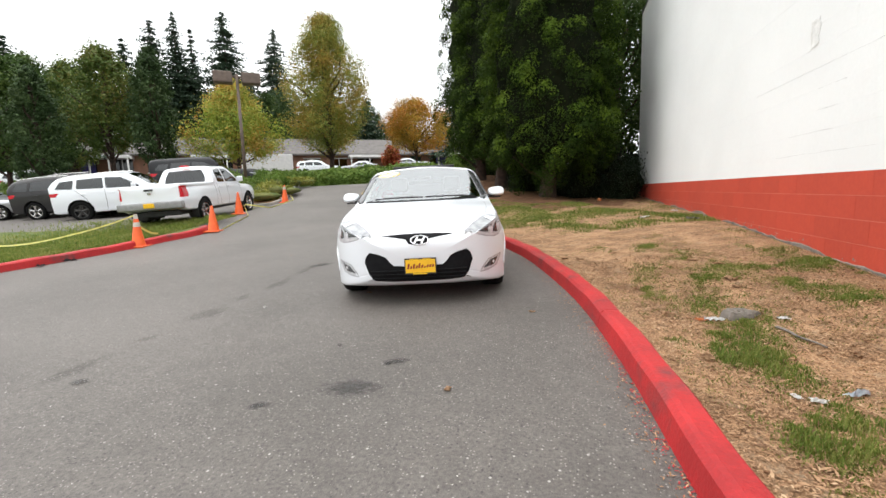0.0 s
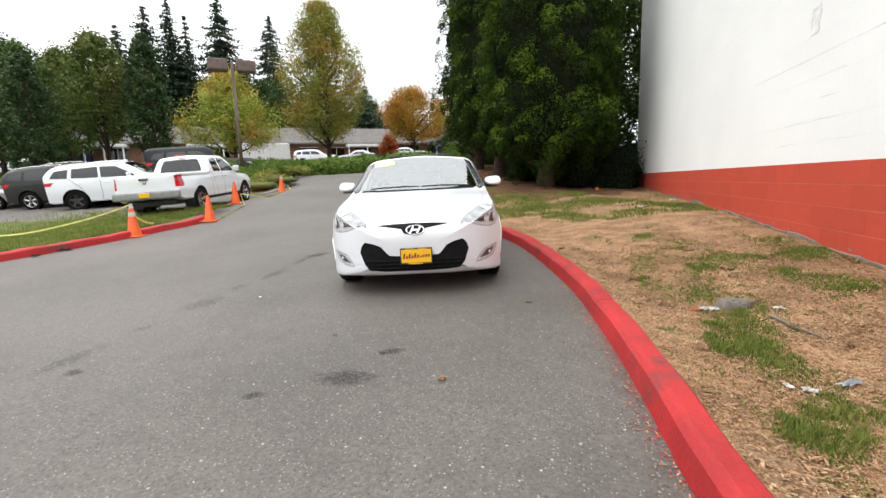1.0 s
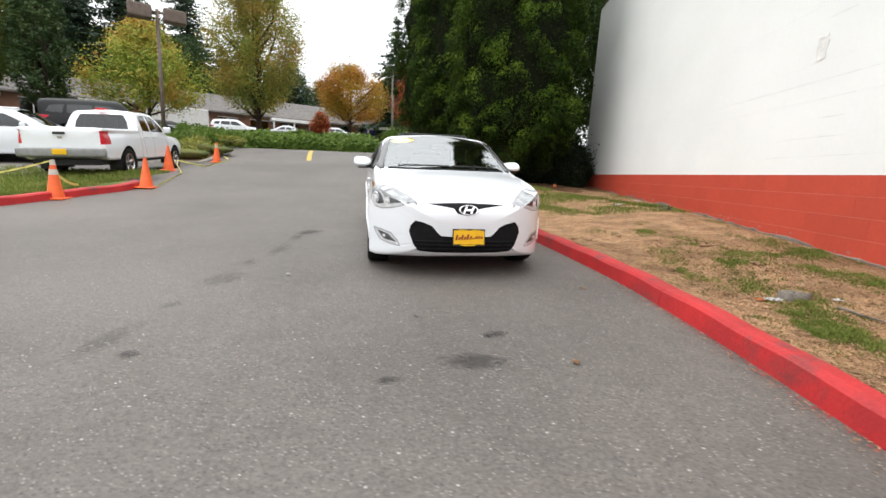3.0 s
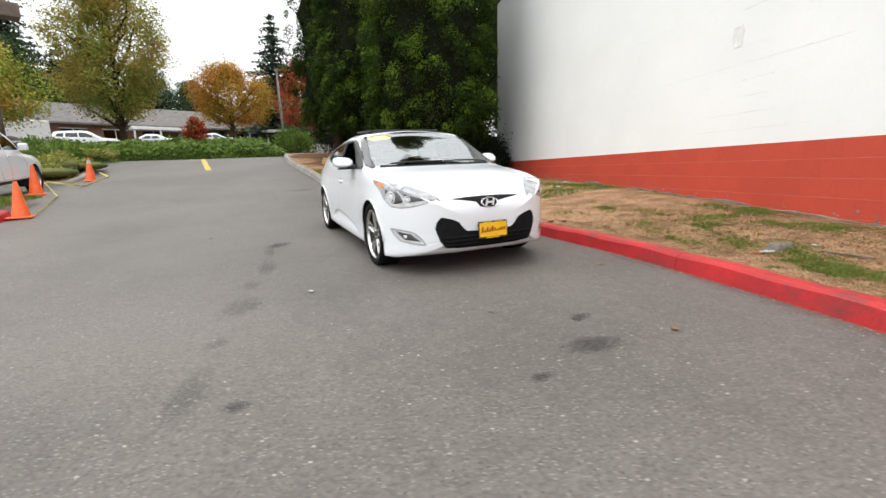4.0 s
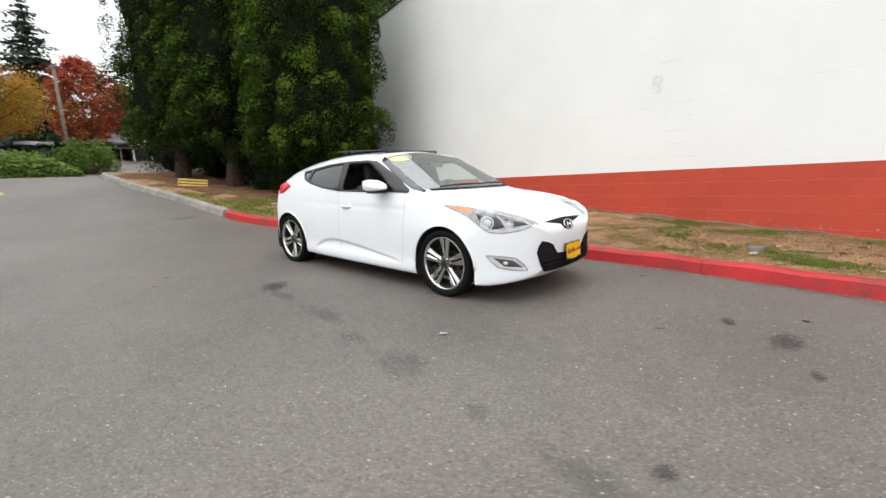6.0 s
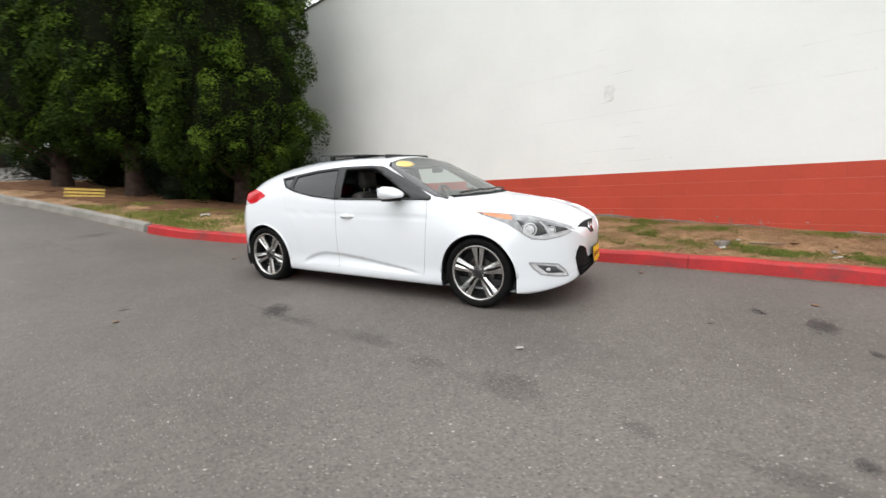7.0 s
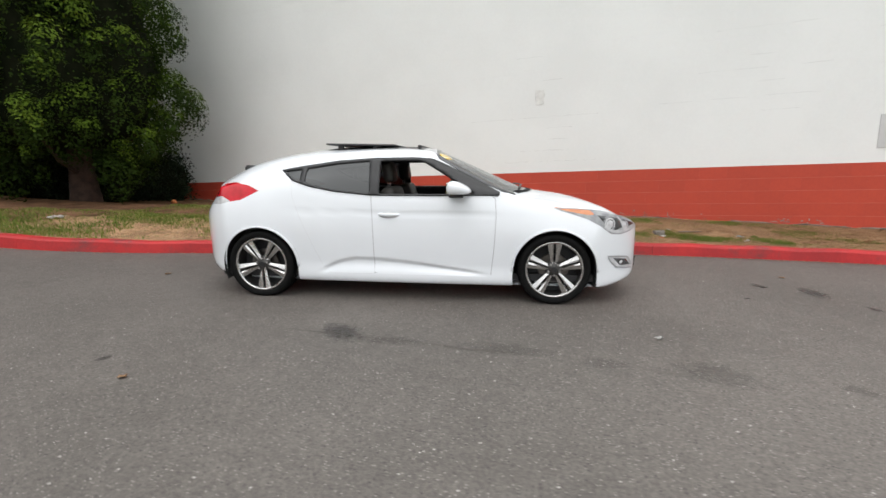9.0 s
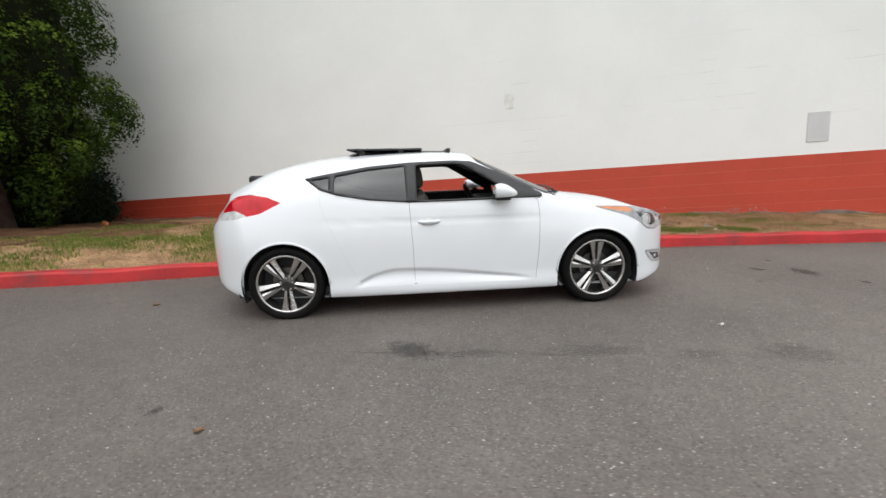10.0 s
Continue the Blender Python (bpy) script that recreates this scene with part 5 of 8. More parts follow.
MAPLE_LEAF = leaf_material("turning_maple_leaves", [(0.0, (0.04, 0.072, 0.014)), (0.5, (0.085, 0.13, 0.026)), (0.74, (0.17, 0.16, 0.036)), (0.9, (0.28, 0.12, 0.03)), (1.0, (0.3, 0.1, 0.025))], patch=0.4, single=0.35)
TALL_MAPLE_LEAF = leaf_material("green_and_orange_maple_leaves", [(0.0, (0.1, 0.155, 0.028)), (0.4, (0.2, 0.24, 0.045)), (0.62, (0.36, 0.27, 0.055)), (1.0, (0.42, 0.18, 0.045))], patch=0.4, single=0.4)
ORANGE_LEAF = leaf_material("orange_leaves", [(0.0, (0.17, 0.17, 0.02)), (0.4, (0.36, 0.24, 0.03)), (0.7, (0.48, 0.19, 0.03)), (1.0, (0.45, 0.09, 0.02))], patch=0.4, single=0.4)
RED_LEAF = leaf_material("red_leaves", [(0.0, (0.12, 0.11, 0.03)), (0.4, (0.32, 0.1, 0.03)), (0.7, (0.36, 0.035, 0.025)), (1.0, (0.45, 0.06, 0.03))], patch=0.3, single=0.4)
IVY_LEAF = leaf_material("ground_ivy", [(0.0, (0.05, 0.095, 0.014)), (0.5, (0.11, 0.18, 0.028)), (1.0, (0.2, 0.26, 0.055))])
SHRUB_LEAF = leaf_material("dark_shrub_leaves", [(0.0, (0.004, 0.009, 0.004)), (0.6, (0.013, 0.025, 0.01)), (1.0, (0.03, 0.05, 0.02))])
GOLD_LEAF = leaf_material("golden_shrub_leaves", [(0.0, (0.1, 0.12, 0.02)), (0.5, (0.25, 0.26, 0.05)), (1.0, (0.42, 0.36, 0.12))])


def leaf_mesh(name, centres, sizes, mats, parent, rng, lean=None, aspect=0.6, pick=None, label=""):
    """Many small leaves, each four-cornered and turned its own way, in one mesh."""
    n = len(centres)
    nor = rng.normal(size=(n, 3))
    if lean is not None:
        nor = nor * 0.6 + lean
    nor /= np.linalg.norm(nor, axis=1)[:, None] + 1e-9
    t = np.cross(nor, rng.normal(size=(n, 3)))
    t /= np.linalg.norm(t, axis=1)[:, None] + 1e-9
    b = np.cross(nor, t)
    s = np.asarray(sizes)[:, None] * 0.5
    quad = np.stack([centres + t * s, centres + b * s * aspect + nor * s * 0.15, centres - t * s, centres - b * s * aspect + nor * s * 0.15], axis=1).reshape(-1, 3)
    me = bpy.data.meshes.new(name)
    me.vertices.add(4 * n)
    me.vertices.foreach_set("co", quad.astype(np.float32).ravel())
    me.loops.add(4 * n)
    me.loops.foreach_set("vertex_index", np.arange(4 * n, dtype=np.int32))
    me.polygons.add(n)
    me.polygons.foreach_set("loop_start", np.arange(0, 4 * n, 4, dtype=np.int32))
    for m in mats:
        me.materials.append(m)
    if pick is not None:
        me.polygons.foreach_set("material_index", pick.astype(np.int32))
    me.update(calc_edges=True)
    ob = new(name, me)
    if parent:
        ob.parent = parent
    return tagged(ob, label)


def trunk_mesh(parent, height, r0, r1, bend, rng, limbs=(), name="trunk"):
    bm = bmesh.new()
    rows, segs, n = [], 10, 10
    for i in range(segs + 1):
        t = i / segs
        c = Vector((bend * math.sin(2.2 * t), bend * 0.6 * math.sin(3.1 * t), height * t))
        r = r0 + (r1 - r0) * t + 0.35 * r0 * max(0, 0.12 - t) / 0.12
        rows.append([bm.verts.new(c + Vector((math.cos(2 * math.pi * k / n), math.sin(2 * math.pi * k / n), 0)) * r * (1 + 0.12 * math.sin(3 * k + 5 * t))) for k in range(n)])
    for u, v in zip(rows, rows[1:]):
        for k in range(n):
            bm.faces.new((u[k], u[(k + 1) % n], v[(k + 1) % n], v[k]))
    ob = part(name, bm, BARK, parent, smooth=True)
    for a, b, ra, rb in limbs:
        bm = bmesh.new()
        mid = (Vector(a) + Vector(b)) / 2 + Vector(rng.normal(size=3)) * 0.05 * (Vector(b) - Vector(a)).length
        tube(bm, a, mid, ra, (ra + rb) / 2, 7)
        tube(bm, mid, b, (ra + rb) / 2, rb, 7)
        part("limb", bm, BARK, parent)
    return ob


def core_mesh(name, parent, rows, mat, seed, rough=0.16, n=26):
    """A solid stand-in for the dense shaded inside of a crown: a lumpy closed surface through rings (radius, height).
    """
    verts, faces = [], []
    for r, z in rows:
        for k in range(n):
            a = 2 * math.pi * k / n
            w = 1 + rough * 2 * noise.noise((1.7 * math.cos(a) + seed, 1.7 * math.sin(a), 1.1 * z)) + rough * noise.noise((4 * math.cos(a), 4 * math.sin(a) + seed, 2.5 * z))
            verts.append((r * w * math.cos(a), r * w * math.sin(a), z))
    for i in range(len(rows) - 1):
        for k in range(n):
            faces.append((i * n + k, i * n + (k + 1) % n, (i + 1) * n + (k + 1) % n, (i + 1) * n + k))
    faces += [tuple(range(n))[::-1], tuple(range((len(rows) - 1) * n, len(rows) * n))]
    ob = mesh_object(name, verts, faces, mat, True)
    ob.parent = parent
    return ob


def cedar(x, y, z, height, radius, lobes, per, size, seed, bare=1.0, lit_from=0.62):
    """A broad upright evergreen: billowing lobes of small sprays, with light above and dark clefts put into the
    colours.
    """
    rng = np.random.default_rng(seed)
    tree = thing("tree", Matrix.Translation((x, y, z)), "tall dense dark green evergreen tree beside the wall", "tree", "evergreen row")
    limbs = []
    for k in range(11):
        a, h = rng.uniform(0, 2 * math.pi), rng.uniform(0.5, 3.5)
        limbs.append(((0, 0, h), (math.cos(a) * 1.2, math.sin(a) * 1.2, h + 0.7), 0.06, 0.02))
    trunk_mesh(tree, height * 0.8, 0.2, 0.06, 0.12, rng, limbs)
    prof = curve((0, 0.62), (0.04, 0.86), (0.1, 1.0), (0.25, 1.03), (0.5, 0.98), (0.72, 0.82), (0.9, 0.45), (1.0, 0.05))
    # added shell that stops sky showing through; its near-black paints in shade
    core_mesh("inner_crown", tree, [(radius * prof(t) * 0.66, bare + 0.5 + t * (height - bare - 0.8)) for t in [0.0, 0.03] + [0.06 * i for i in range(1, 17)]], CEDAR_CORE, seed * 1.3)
    C, S, P, L = [], [], [], []
    golden = 2.399963
    up = np.array((0, 0, 1.0))
    for k in range(lobes):
        h = ((k + rng.uniform(0.1, 0.9)) / lobes) ** 1.15
        a = k * golden + rng.uniform(-0.5, 0.5)
        rho = rng.choice([0.3, 0.45, 0.62]) * rng.uniform(0.85, 1.15)
        out = np.array((math.cos(a), math.sin(a), 0.0))
        # the hem hangs lower in some places than in others
        hem = 0.55 * max(0.0, math.sin(a * 1.5 + seed) + 0.3 * math.sin(4 * a)) * max(0.0, 1 - h / 0.1)
        ridge = 1 + 0.05 * math.sin(4 * a + 2.0 * h + seed) + 0.09 * noise.noise((1.6 * math.cos(a) + seed, 1.6 * math.sin(a), 8 * h))
        r = max(0.04, radius * prof(h) * ridge * rng.choice([1.0, 0.9, 0.76], p=[0.5, 0.27, 0.23]) - rho * 0.75)
        c = out * r + up * (bare + hem + h * (height - bare))
        m = int(per * (rho / 0.42) ** 2)
        # every lobe is a cluster of upright knobs
        for j in range(5):
            d = rng.normal(size=3) * 0.75 + out * 0.75 + up * 0.55
            d /= np.linalg.norm(d)
            kc = c + d * rho * rng.uniform(0.45, 0.75) * np.array((1, 1, 1.25))
            kr = rho * rng.uniform(0.38, 0.58)
            q = rng.normal(size=(m // 5, 3)) + d * 0.5 + up * 0.25
            q /= np.linalg.norm(q, axis=1)[:, None]
            C.append(kc + q * (kr * rng.uniform(0.8, 1.06, m // 5))[:, None] * np.array((0.9, 0.9, 1.25)))
            S.append(rng.uniform(0.6, 1.4, m // 5) * size)
            # pale tips on the upper and outer side of each lobe paint in light
            skyward = ((C[-1] - c) / rho) @ (out * 0.55 + up * 0.65) + 0.06 * rng.normal(size=m // 5)
            P.append((skyward > lit_from).astype(int))
            L.append(q * 2.2 + up * 0.4)
    # sprays in the shade behind the lobes, dark green only, to darken the clefts
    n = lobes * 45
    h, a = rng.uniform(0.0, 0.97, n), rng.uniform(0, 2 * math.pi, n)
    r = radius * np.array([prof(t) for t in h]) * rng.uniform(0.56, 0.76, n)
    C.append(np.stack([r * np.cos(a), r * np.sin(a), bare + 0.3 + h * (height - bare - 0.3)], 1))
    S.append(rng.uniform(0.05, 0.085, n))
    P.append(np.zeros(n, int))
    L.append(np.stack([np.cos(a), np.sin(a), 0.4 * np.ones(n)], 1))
    leaf_mesh("crown", np.concatenate(C), np.concatenate(S), [CEDAR_DARK, CEDAR_LIT_TIP], tree, rng, np.concatenate(L), 0.55, np.concatenate(P))
    return tree


CROWNS = {
    "oval": curve((0, 0.4), (0.12, 0.78), (0.35, 1.0), (0.6, 0.9), (0.8, 0.6), (0.93, 0.32), (1.0, 0.06)),
    "cone": curve((0, 0.55), (0.1, 0.92), (0.25, 1.0), (0.5, 0.74), (0.75, 0.42), (1.0, 0.06)),
    "column": curve((0, 0.5), (0.15, 0.95), (0.5, 1.0), (0.8, 0.66), (1.0, 0.08)),
}


def broadleaf(x, y, top, width, mat, seed, label, count=5200, size=0.3, bare=0.25, lobes=16, group="", shape="oval", name="tree", wisps=0):
    """A leafy tree: tapered trunk, limbs, and many small uneven sprays of leaves with gaps between them."""
    rng = np.random.default_rng(seed)
    z = lie(x, y) - 0.05
    H = top - z
    tree = thing(name, Matrix.Translation((x, y, z)), label, "tree", group)
    R = width / 2
    prof = CROWNS[shape]
    C, D, limbs = [], [], []
    count, size = int(count * 3.0), size * 0.66
    n_spray = lobes * 6
    per = count // n_spray
    for k in range(n_spray):
        h = ((k + rng.uniform(0, 1)) / n_spray) ** 0.92
        a = k * 2.399963 + rng.uniform(-0.5, 0.5)
        bay = 1 + 0.22 * noise.noise((1.6 * math.cos(a) + seed, 1.6 * math.sin(a), 4 * h))
        rr = R * prof(h) * bay * rng.uniform(0.1, 1.0) ** 0.5
        c = np.array((rr * math.cos(a), rr * math.sin(a), H * (bare + (0.985 - bare) * h)))
        rad = R * rng.uniform(0.13, 0.27) * (0.6 + 0.5 * prof(h))
        way = np.array((0.6 * math.cos(a), 0.6 * math.sin(a), 0.8))
        q = rng.normal(size=(per, 3)) * 0.55
        q += way * rng.uniform(-0.9, 0.9, per)[:, None]
        C.append(c + q * rad * np.array((1, 1, 0.9)))
        D.append(q * 0.8 + np.array((0, 0, 0.6)))
        if k % 6 == 0:
            limbs.append(((0, 0, max(H * bare * 0.7, c[2] - H * 0.16 - 0.3 * rr)), tuple(c), 0.008 * H + 0.01, 0.012))
    for k in range(wisps):
        a, u = rng.uniform(0, 6.28), rng.uniform(0.1, 0.45)
        foot = Vector((R * u * math.cos(a), R * u * math.sin(a), H * 0.88))
        tip = foot + Vector((0.25 * R * math.cos(a) * u, 0.25 * R * math.sin(a) * u, H * rng.uniform(0.12, 0.3) * (1.1 - u)))
        limbs.append((tuple(foot), tuple(tip), 0.02, 0.008))
        t = rng.uniform(0, 1, 40)[:, None]
        C.append(np.array(foot) * (1 - t) + np.array(tip) * t + rng.normal(size=(40, 3)) * 0.12)
        D.append(np.tile(np.array((0, 0, 0.6)), (40, 1)))
    trunk_mesh(tree, H * 0.85, 0.014 * H + 0.03, 0.02, 0.08, rng, limbs)
    P = np.concatenate(C)
    leaf_mesh("crown", P, rng.uniform(0.7, 1.3, len(P)) * size, [mat], tree, rng, np.concatenate(D))
    return tree


def fir(x, y, top, width, seed, sparse=1.0, label="tall dark green fir with drooping branches"):
    """A tall conifer: separate whorls of flat drooping boughs with sky between them, thinner towards a pointed top."""
    rng = np.random.default_rng(seed)
    z = lie(max(-60, x), min(y, 90)) - 0.1
    H = top - z
    tree = thing("tree", Matrix.Translation((x, y, z)), label, "tree", "far firs")
    trunk_mesh(tree, H * 0.98, 0.012 * H, 0.02, 0.05, rng)
    C, S, L = [], [], []
    levels = int(H * 1.9 * sparse)
    for i in range(levels):
        t = (i + rng.uniform(-0.3, 0.3)) / levels
        h = H * (0.12 + 0.88 * max(0.0, t))
        reach = width / 2 * max(0.0, 1 - t) ** 0.75 * (0.8 + 0.3 * math.sin(2.3 * i + seed)) + 0.1
        for k in range(13):
            a = rng.uniform(0, 2 * math.pi)
            ln = reach * rng.uniform(0.45, 1.1)
            n = max(5, int(ln * 11))
            s = (np.arange(n) + rng.uniform(0, 1, n)) / n
            px, pz = ln * s, h - 0.36 * ln * s ** 1.4 + 0.14 * ln * s ** 4 + 0.07 * rng.normal(size=n)
            w = 0.16 * ln * (1 - 0.6 * s) * rng.normal(size=n)
            C.append(np.stack([px * math.cos(a) - w * math.sin(a), px * math.sin(a) + w * math.cos(a), pz], 1))
            S.append(rng.uniform(0.45, 0.9, n) * (0.3 + 0.3 * (1 - t)))
            L.append(np.tile(np.array((0.25 * math.cos(a), 0.25 * math.sin(a), 1.0)), (n, 1)))
    leaf_mesh("crown", np.concatenate(C), np.concatenate(S) * 1.45, [FIR_GREEN], tree, rng, np.concatenate(L), 0.6)
    return tree


def shrub(x, y, z, rx, ry, h, mat, seed, label, count=2600, size=0.09, category="shrub", name="shrub", group=""):
    rng = np.random.default_rng(seed)
    bush = thing(name, Matrix.Translation((x, y, z)), label, category, group)
    bm = bmesh.new()
    for k in range(7):
        a = k * 0.9
        tube(bm, (0, 0, -0.05), (0.6 * rx * math.cos(a), 0.6 * ry * math.sin(a), h * 0.7), 0.015, 0.005, 5)
    part("stems", bm, BARK, bush)
    # added solid core; in the dark shrubs its near-black paints in shade
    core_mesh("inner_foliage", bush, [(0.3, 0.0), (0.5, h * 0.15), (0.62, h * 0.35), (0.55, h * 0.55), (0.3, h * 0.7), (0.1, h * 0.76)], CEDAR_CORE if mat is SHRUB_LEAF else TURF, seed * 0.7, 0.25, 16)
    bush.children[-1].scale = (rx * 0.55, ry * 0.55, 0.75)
    C = []
    for k in range(26):
        a, r = rng.uniform(0, 6.28), rng.uniform(0, 0.75) ** 0.6
        c = np.array((rx * r * math.cos(a), ry * r * math.sin(a), h * rng.uniform(0.15, 0.8) * (1 - 0.35 * r)))
        q = rng.normal(size=(count // 26, 3)) * np.array((rx * 0.2, ry * 0.2, h * 0.14))
        C.append(c + q)
    P = np.concatenate(C)
    P[:, 2] = np.abs(P[:, 2])
    leaf_mesh("foliage", P, rng.uniform(0.6, 1.4, len(P)) * size, [mat], bush, rng)
    return bush


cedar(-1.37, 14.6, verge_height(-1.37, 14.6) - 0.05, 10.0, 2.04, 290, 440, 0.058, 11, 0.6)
# fewer lit tips on the two back trees, painting in their shade
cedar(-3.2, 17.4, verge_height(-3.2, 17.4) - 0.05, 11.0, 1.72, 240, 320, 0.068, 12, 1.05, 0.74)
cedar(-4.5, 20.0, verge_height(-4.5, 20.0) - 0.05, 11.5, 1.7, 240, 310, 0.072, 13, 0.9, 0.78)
# rows from y 18 back are added to darken the view under the crowns
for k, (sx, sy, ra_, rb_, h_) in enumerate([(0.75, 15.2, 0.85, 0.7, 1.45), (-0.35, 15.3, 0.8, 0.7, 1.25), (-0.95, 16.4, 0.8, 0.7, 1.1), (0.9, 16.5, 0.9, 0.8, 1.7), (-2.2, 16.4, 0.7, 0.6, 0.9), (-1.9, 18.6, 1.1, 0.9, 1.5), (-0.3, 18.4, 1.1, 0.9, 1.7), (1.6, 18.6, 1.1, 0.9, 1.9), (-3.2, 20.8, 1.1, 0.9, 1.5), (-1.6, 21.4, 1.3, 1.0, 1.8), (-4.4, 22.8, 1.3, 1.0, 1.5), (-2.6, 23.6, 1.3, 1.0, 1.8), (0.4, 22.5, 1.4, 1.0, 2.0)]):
    shrub(sx, sy, verge_height(sx, sy), ra_, rb_, h_, SHRUB_LEAF, 21 + k, "low dark green shrub, bush by the wall and dark backing under the evergreens", 9000, 0.06, group="shrubs by the wall")
broadleaf(1.0, 19.3, 10.5, 4.6, GREEN_LEAF, 23, "green leafy tree behind the block wall", 16000, 0.2, 0.12, 30, shape="column")
broadleaf(-1.2, 26.5, 11.0, 6.5, GREEN_LEAF, 24, "green leafy tree across the street behind the evergreens", 9000, 0.26, 0.12, 22)
broadleaf(5.5, 24.5, 11.5, 6.5, GREEN_LEAF, 25, "green leafy tree behind the block wall", 9000, 0.26, 0.12, 22)
broadleaf(-17.9, 30.6, 14.2, 5.8, TALL_MAPLE_LEAF, 31, "tall maple turning from green to orange", 20000, 0.19, 0.23, 34, shape="oval")
broadleaf(-13.5, 37.4, 9.0, 6.4, ORANGE_LEAF, 32, "spreading orange autumn tree with bare top twigs behind the hedge", 9000, 0.19, 0.4, 17, wisps=12)
broadleaf(-21.0, 24.3, 8.2, 5.6, YELLOW_LEAF, 33, "yellow-green tree with orange patches", 11000, 0.19, 0.36, 18, shape="cone")
broadleaf(-25.4, 22.6, 10.6, 2.6, POPLAR_LEAF, 34, "narrow upright dark green poplar", 6000, 0.22, 0.2, 22, shape="column")
broadleaf(-27.2, 17.2, 8.2, 2.2, POPLAR_LEAF, 35, "narrow upright dark green poplar", 5000, 0.2, 0.14, 22, shape="column")
broadleaf(-29.3, 22.6, 11.0, 4.8, MAPLE_LEAF, 36, "broad tree with green and rusty leaves", 6000, 0.26, 0.33)
broadleaf(-31.5, 18.2, 9.6, 4.6, GREEN_LEAF, 37, "broad dark green tree by the car park", 6000, 0.26, 0.25)
broadleaf(-38.0, 26.4, 12.0, 4.4, MAPLE_LEAF, 38, "tree with dull rusty leaves", 4000, 0.3, 0.25)
broadleaf(-36.0, 22.5, 11.2, 5.5, GREEN_LEAF, 39, "broad green tree behind the car park", 5000, 0.3, 0.22)
broadleaf(-43.0, 57.0, 16.0, 10.8, GREEN_LEAF, 40, "rounded green tree behind the low building", 6000, 0.32, 0.15)
broadleaf(-50.0, 53.5, 15.9, 10.5, GREEN_LEAF, 41, "rounded green tree behind the low building", 5000, 0.32, 0.15)
broadleaf(-9.8, 49.0, 12.2, 5.2, RED_LEAF, 42, "slim tree with bright red leaves", 5000, 0.3, 0.25)
broadleaf(-18.5, 44.0, 6.2, 2.0, RED_LEAF, 43, "small red-leaved tree before the low building", 2200, 0.25, 0.2)
broadleaf(-5.0, 52.0, 12.0, 7.0, GREEN_LEAF, 44, "rounded green tree far behind", 5000, 0.35, 0.15)
for k, (fx, fy, ft, fw) in enumerate([(-46.5, 53.6, 27.0, 9.5), (-54.1, 49.0, 25.4, 7.5), (-54.4, 53.1, 27.8, 6.0), (-55.0, 56.6, 26.9, 3.4), (-44.3, 61.7, 27.1, 8.5), (-61.0, 36.4, 20.3, 7.0), (-61.0, 45.0, 20.0, 9.0),
                                      (-57.7, 47.9, 23.1, 6.0), (-34.5, 73.2, 18.4, 8.5), (-28.5, 74.0, 15.5, 9.0), (-39.5, 68.0, 21.0, 9.0), (-14.4, 60.6, 20.6, 6.5), (-8.0, 66.0, 15.0, 8.0), (-22.0, 76.0, 14.0, 9.0), (-66.0, 44.0, 19.0, 9.0), (-50.0, 57.0, 23.0, 8.0), (-63.0, 30.0, 17.5, 9.0), (-60.0, 26.0, 16.0, 9.0), (-52.0, 32.0, 15.5, 9.0), (-52.0, 52.0, 20.5, 9.5), (-45.5, 57.0, 19.0, 9.5), (-39.5, 62.0, 16.5, 9.5), (-30.5, 64.0, 14.0, 9.0), (-25.0, 68.0, 13.5, 9.0), (-59.0, 43.0, 19.0, 8.0), (-17.5, 72.0, 15.0, 8.0)]):
    fir(fx, fy, ft, fw * 1.9, 60 + k)

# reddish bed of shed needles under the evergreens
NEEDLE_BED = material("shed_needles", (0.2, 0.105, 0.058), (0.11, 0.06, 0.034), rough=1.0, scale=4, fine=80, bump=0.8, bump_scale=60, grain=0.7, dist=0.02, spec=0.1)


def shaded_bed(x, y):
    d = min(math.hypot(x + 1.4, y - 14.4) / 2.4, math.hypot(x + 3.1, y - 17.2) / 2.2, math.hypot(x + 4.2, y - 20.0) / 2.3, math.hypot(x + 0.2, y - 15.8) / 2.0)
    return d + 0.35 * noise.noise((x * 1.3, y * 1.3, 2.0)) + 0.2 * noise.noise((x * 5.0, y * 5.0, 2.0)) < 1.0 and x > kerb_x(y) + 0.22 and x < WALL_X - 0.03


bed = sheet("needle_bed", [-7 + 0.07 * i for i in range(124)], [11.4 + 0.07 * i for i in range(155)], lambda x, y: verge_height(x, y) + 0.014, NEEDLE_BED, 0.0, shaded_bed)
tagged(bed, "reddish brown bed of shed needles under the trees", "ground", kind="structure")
for k, (fx, fy, ft, fw) in enumerate([(-42.0, 59.0, 16.5, 11.0), (-38.0, 63.5, 14.5, 10.0), (-33.0, 69.0, 15.5, 10.0), (-29.0, 73.0, 14.5, 9.0), (-56.0, 50.5, 17.0, 12.0), (-60.0, 45.0, 16.0, 11.0), (-49.0, 55.5, 16.0, 11.0)]):
    broadleaf(fx, fy, ft, fw, POPLAR_LEAF, 140 + k, "rounded dark green tree in the far belt", 4200, 0.4, 0.05, 20, "far belt")

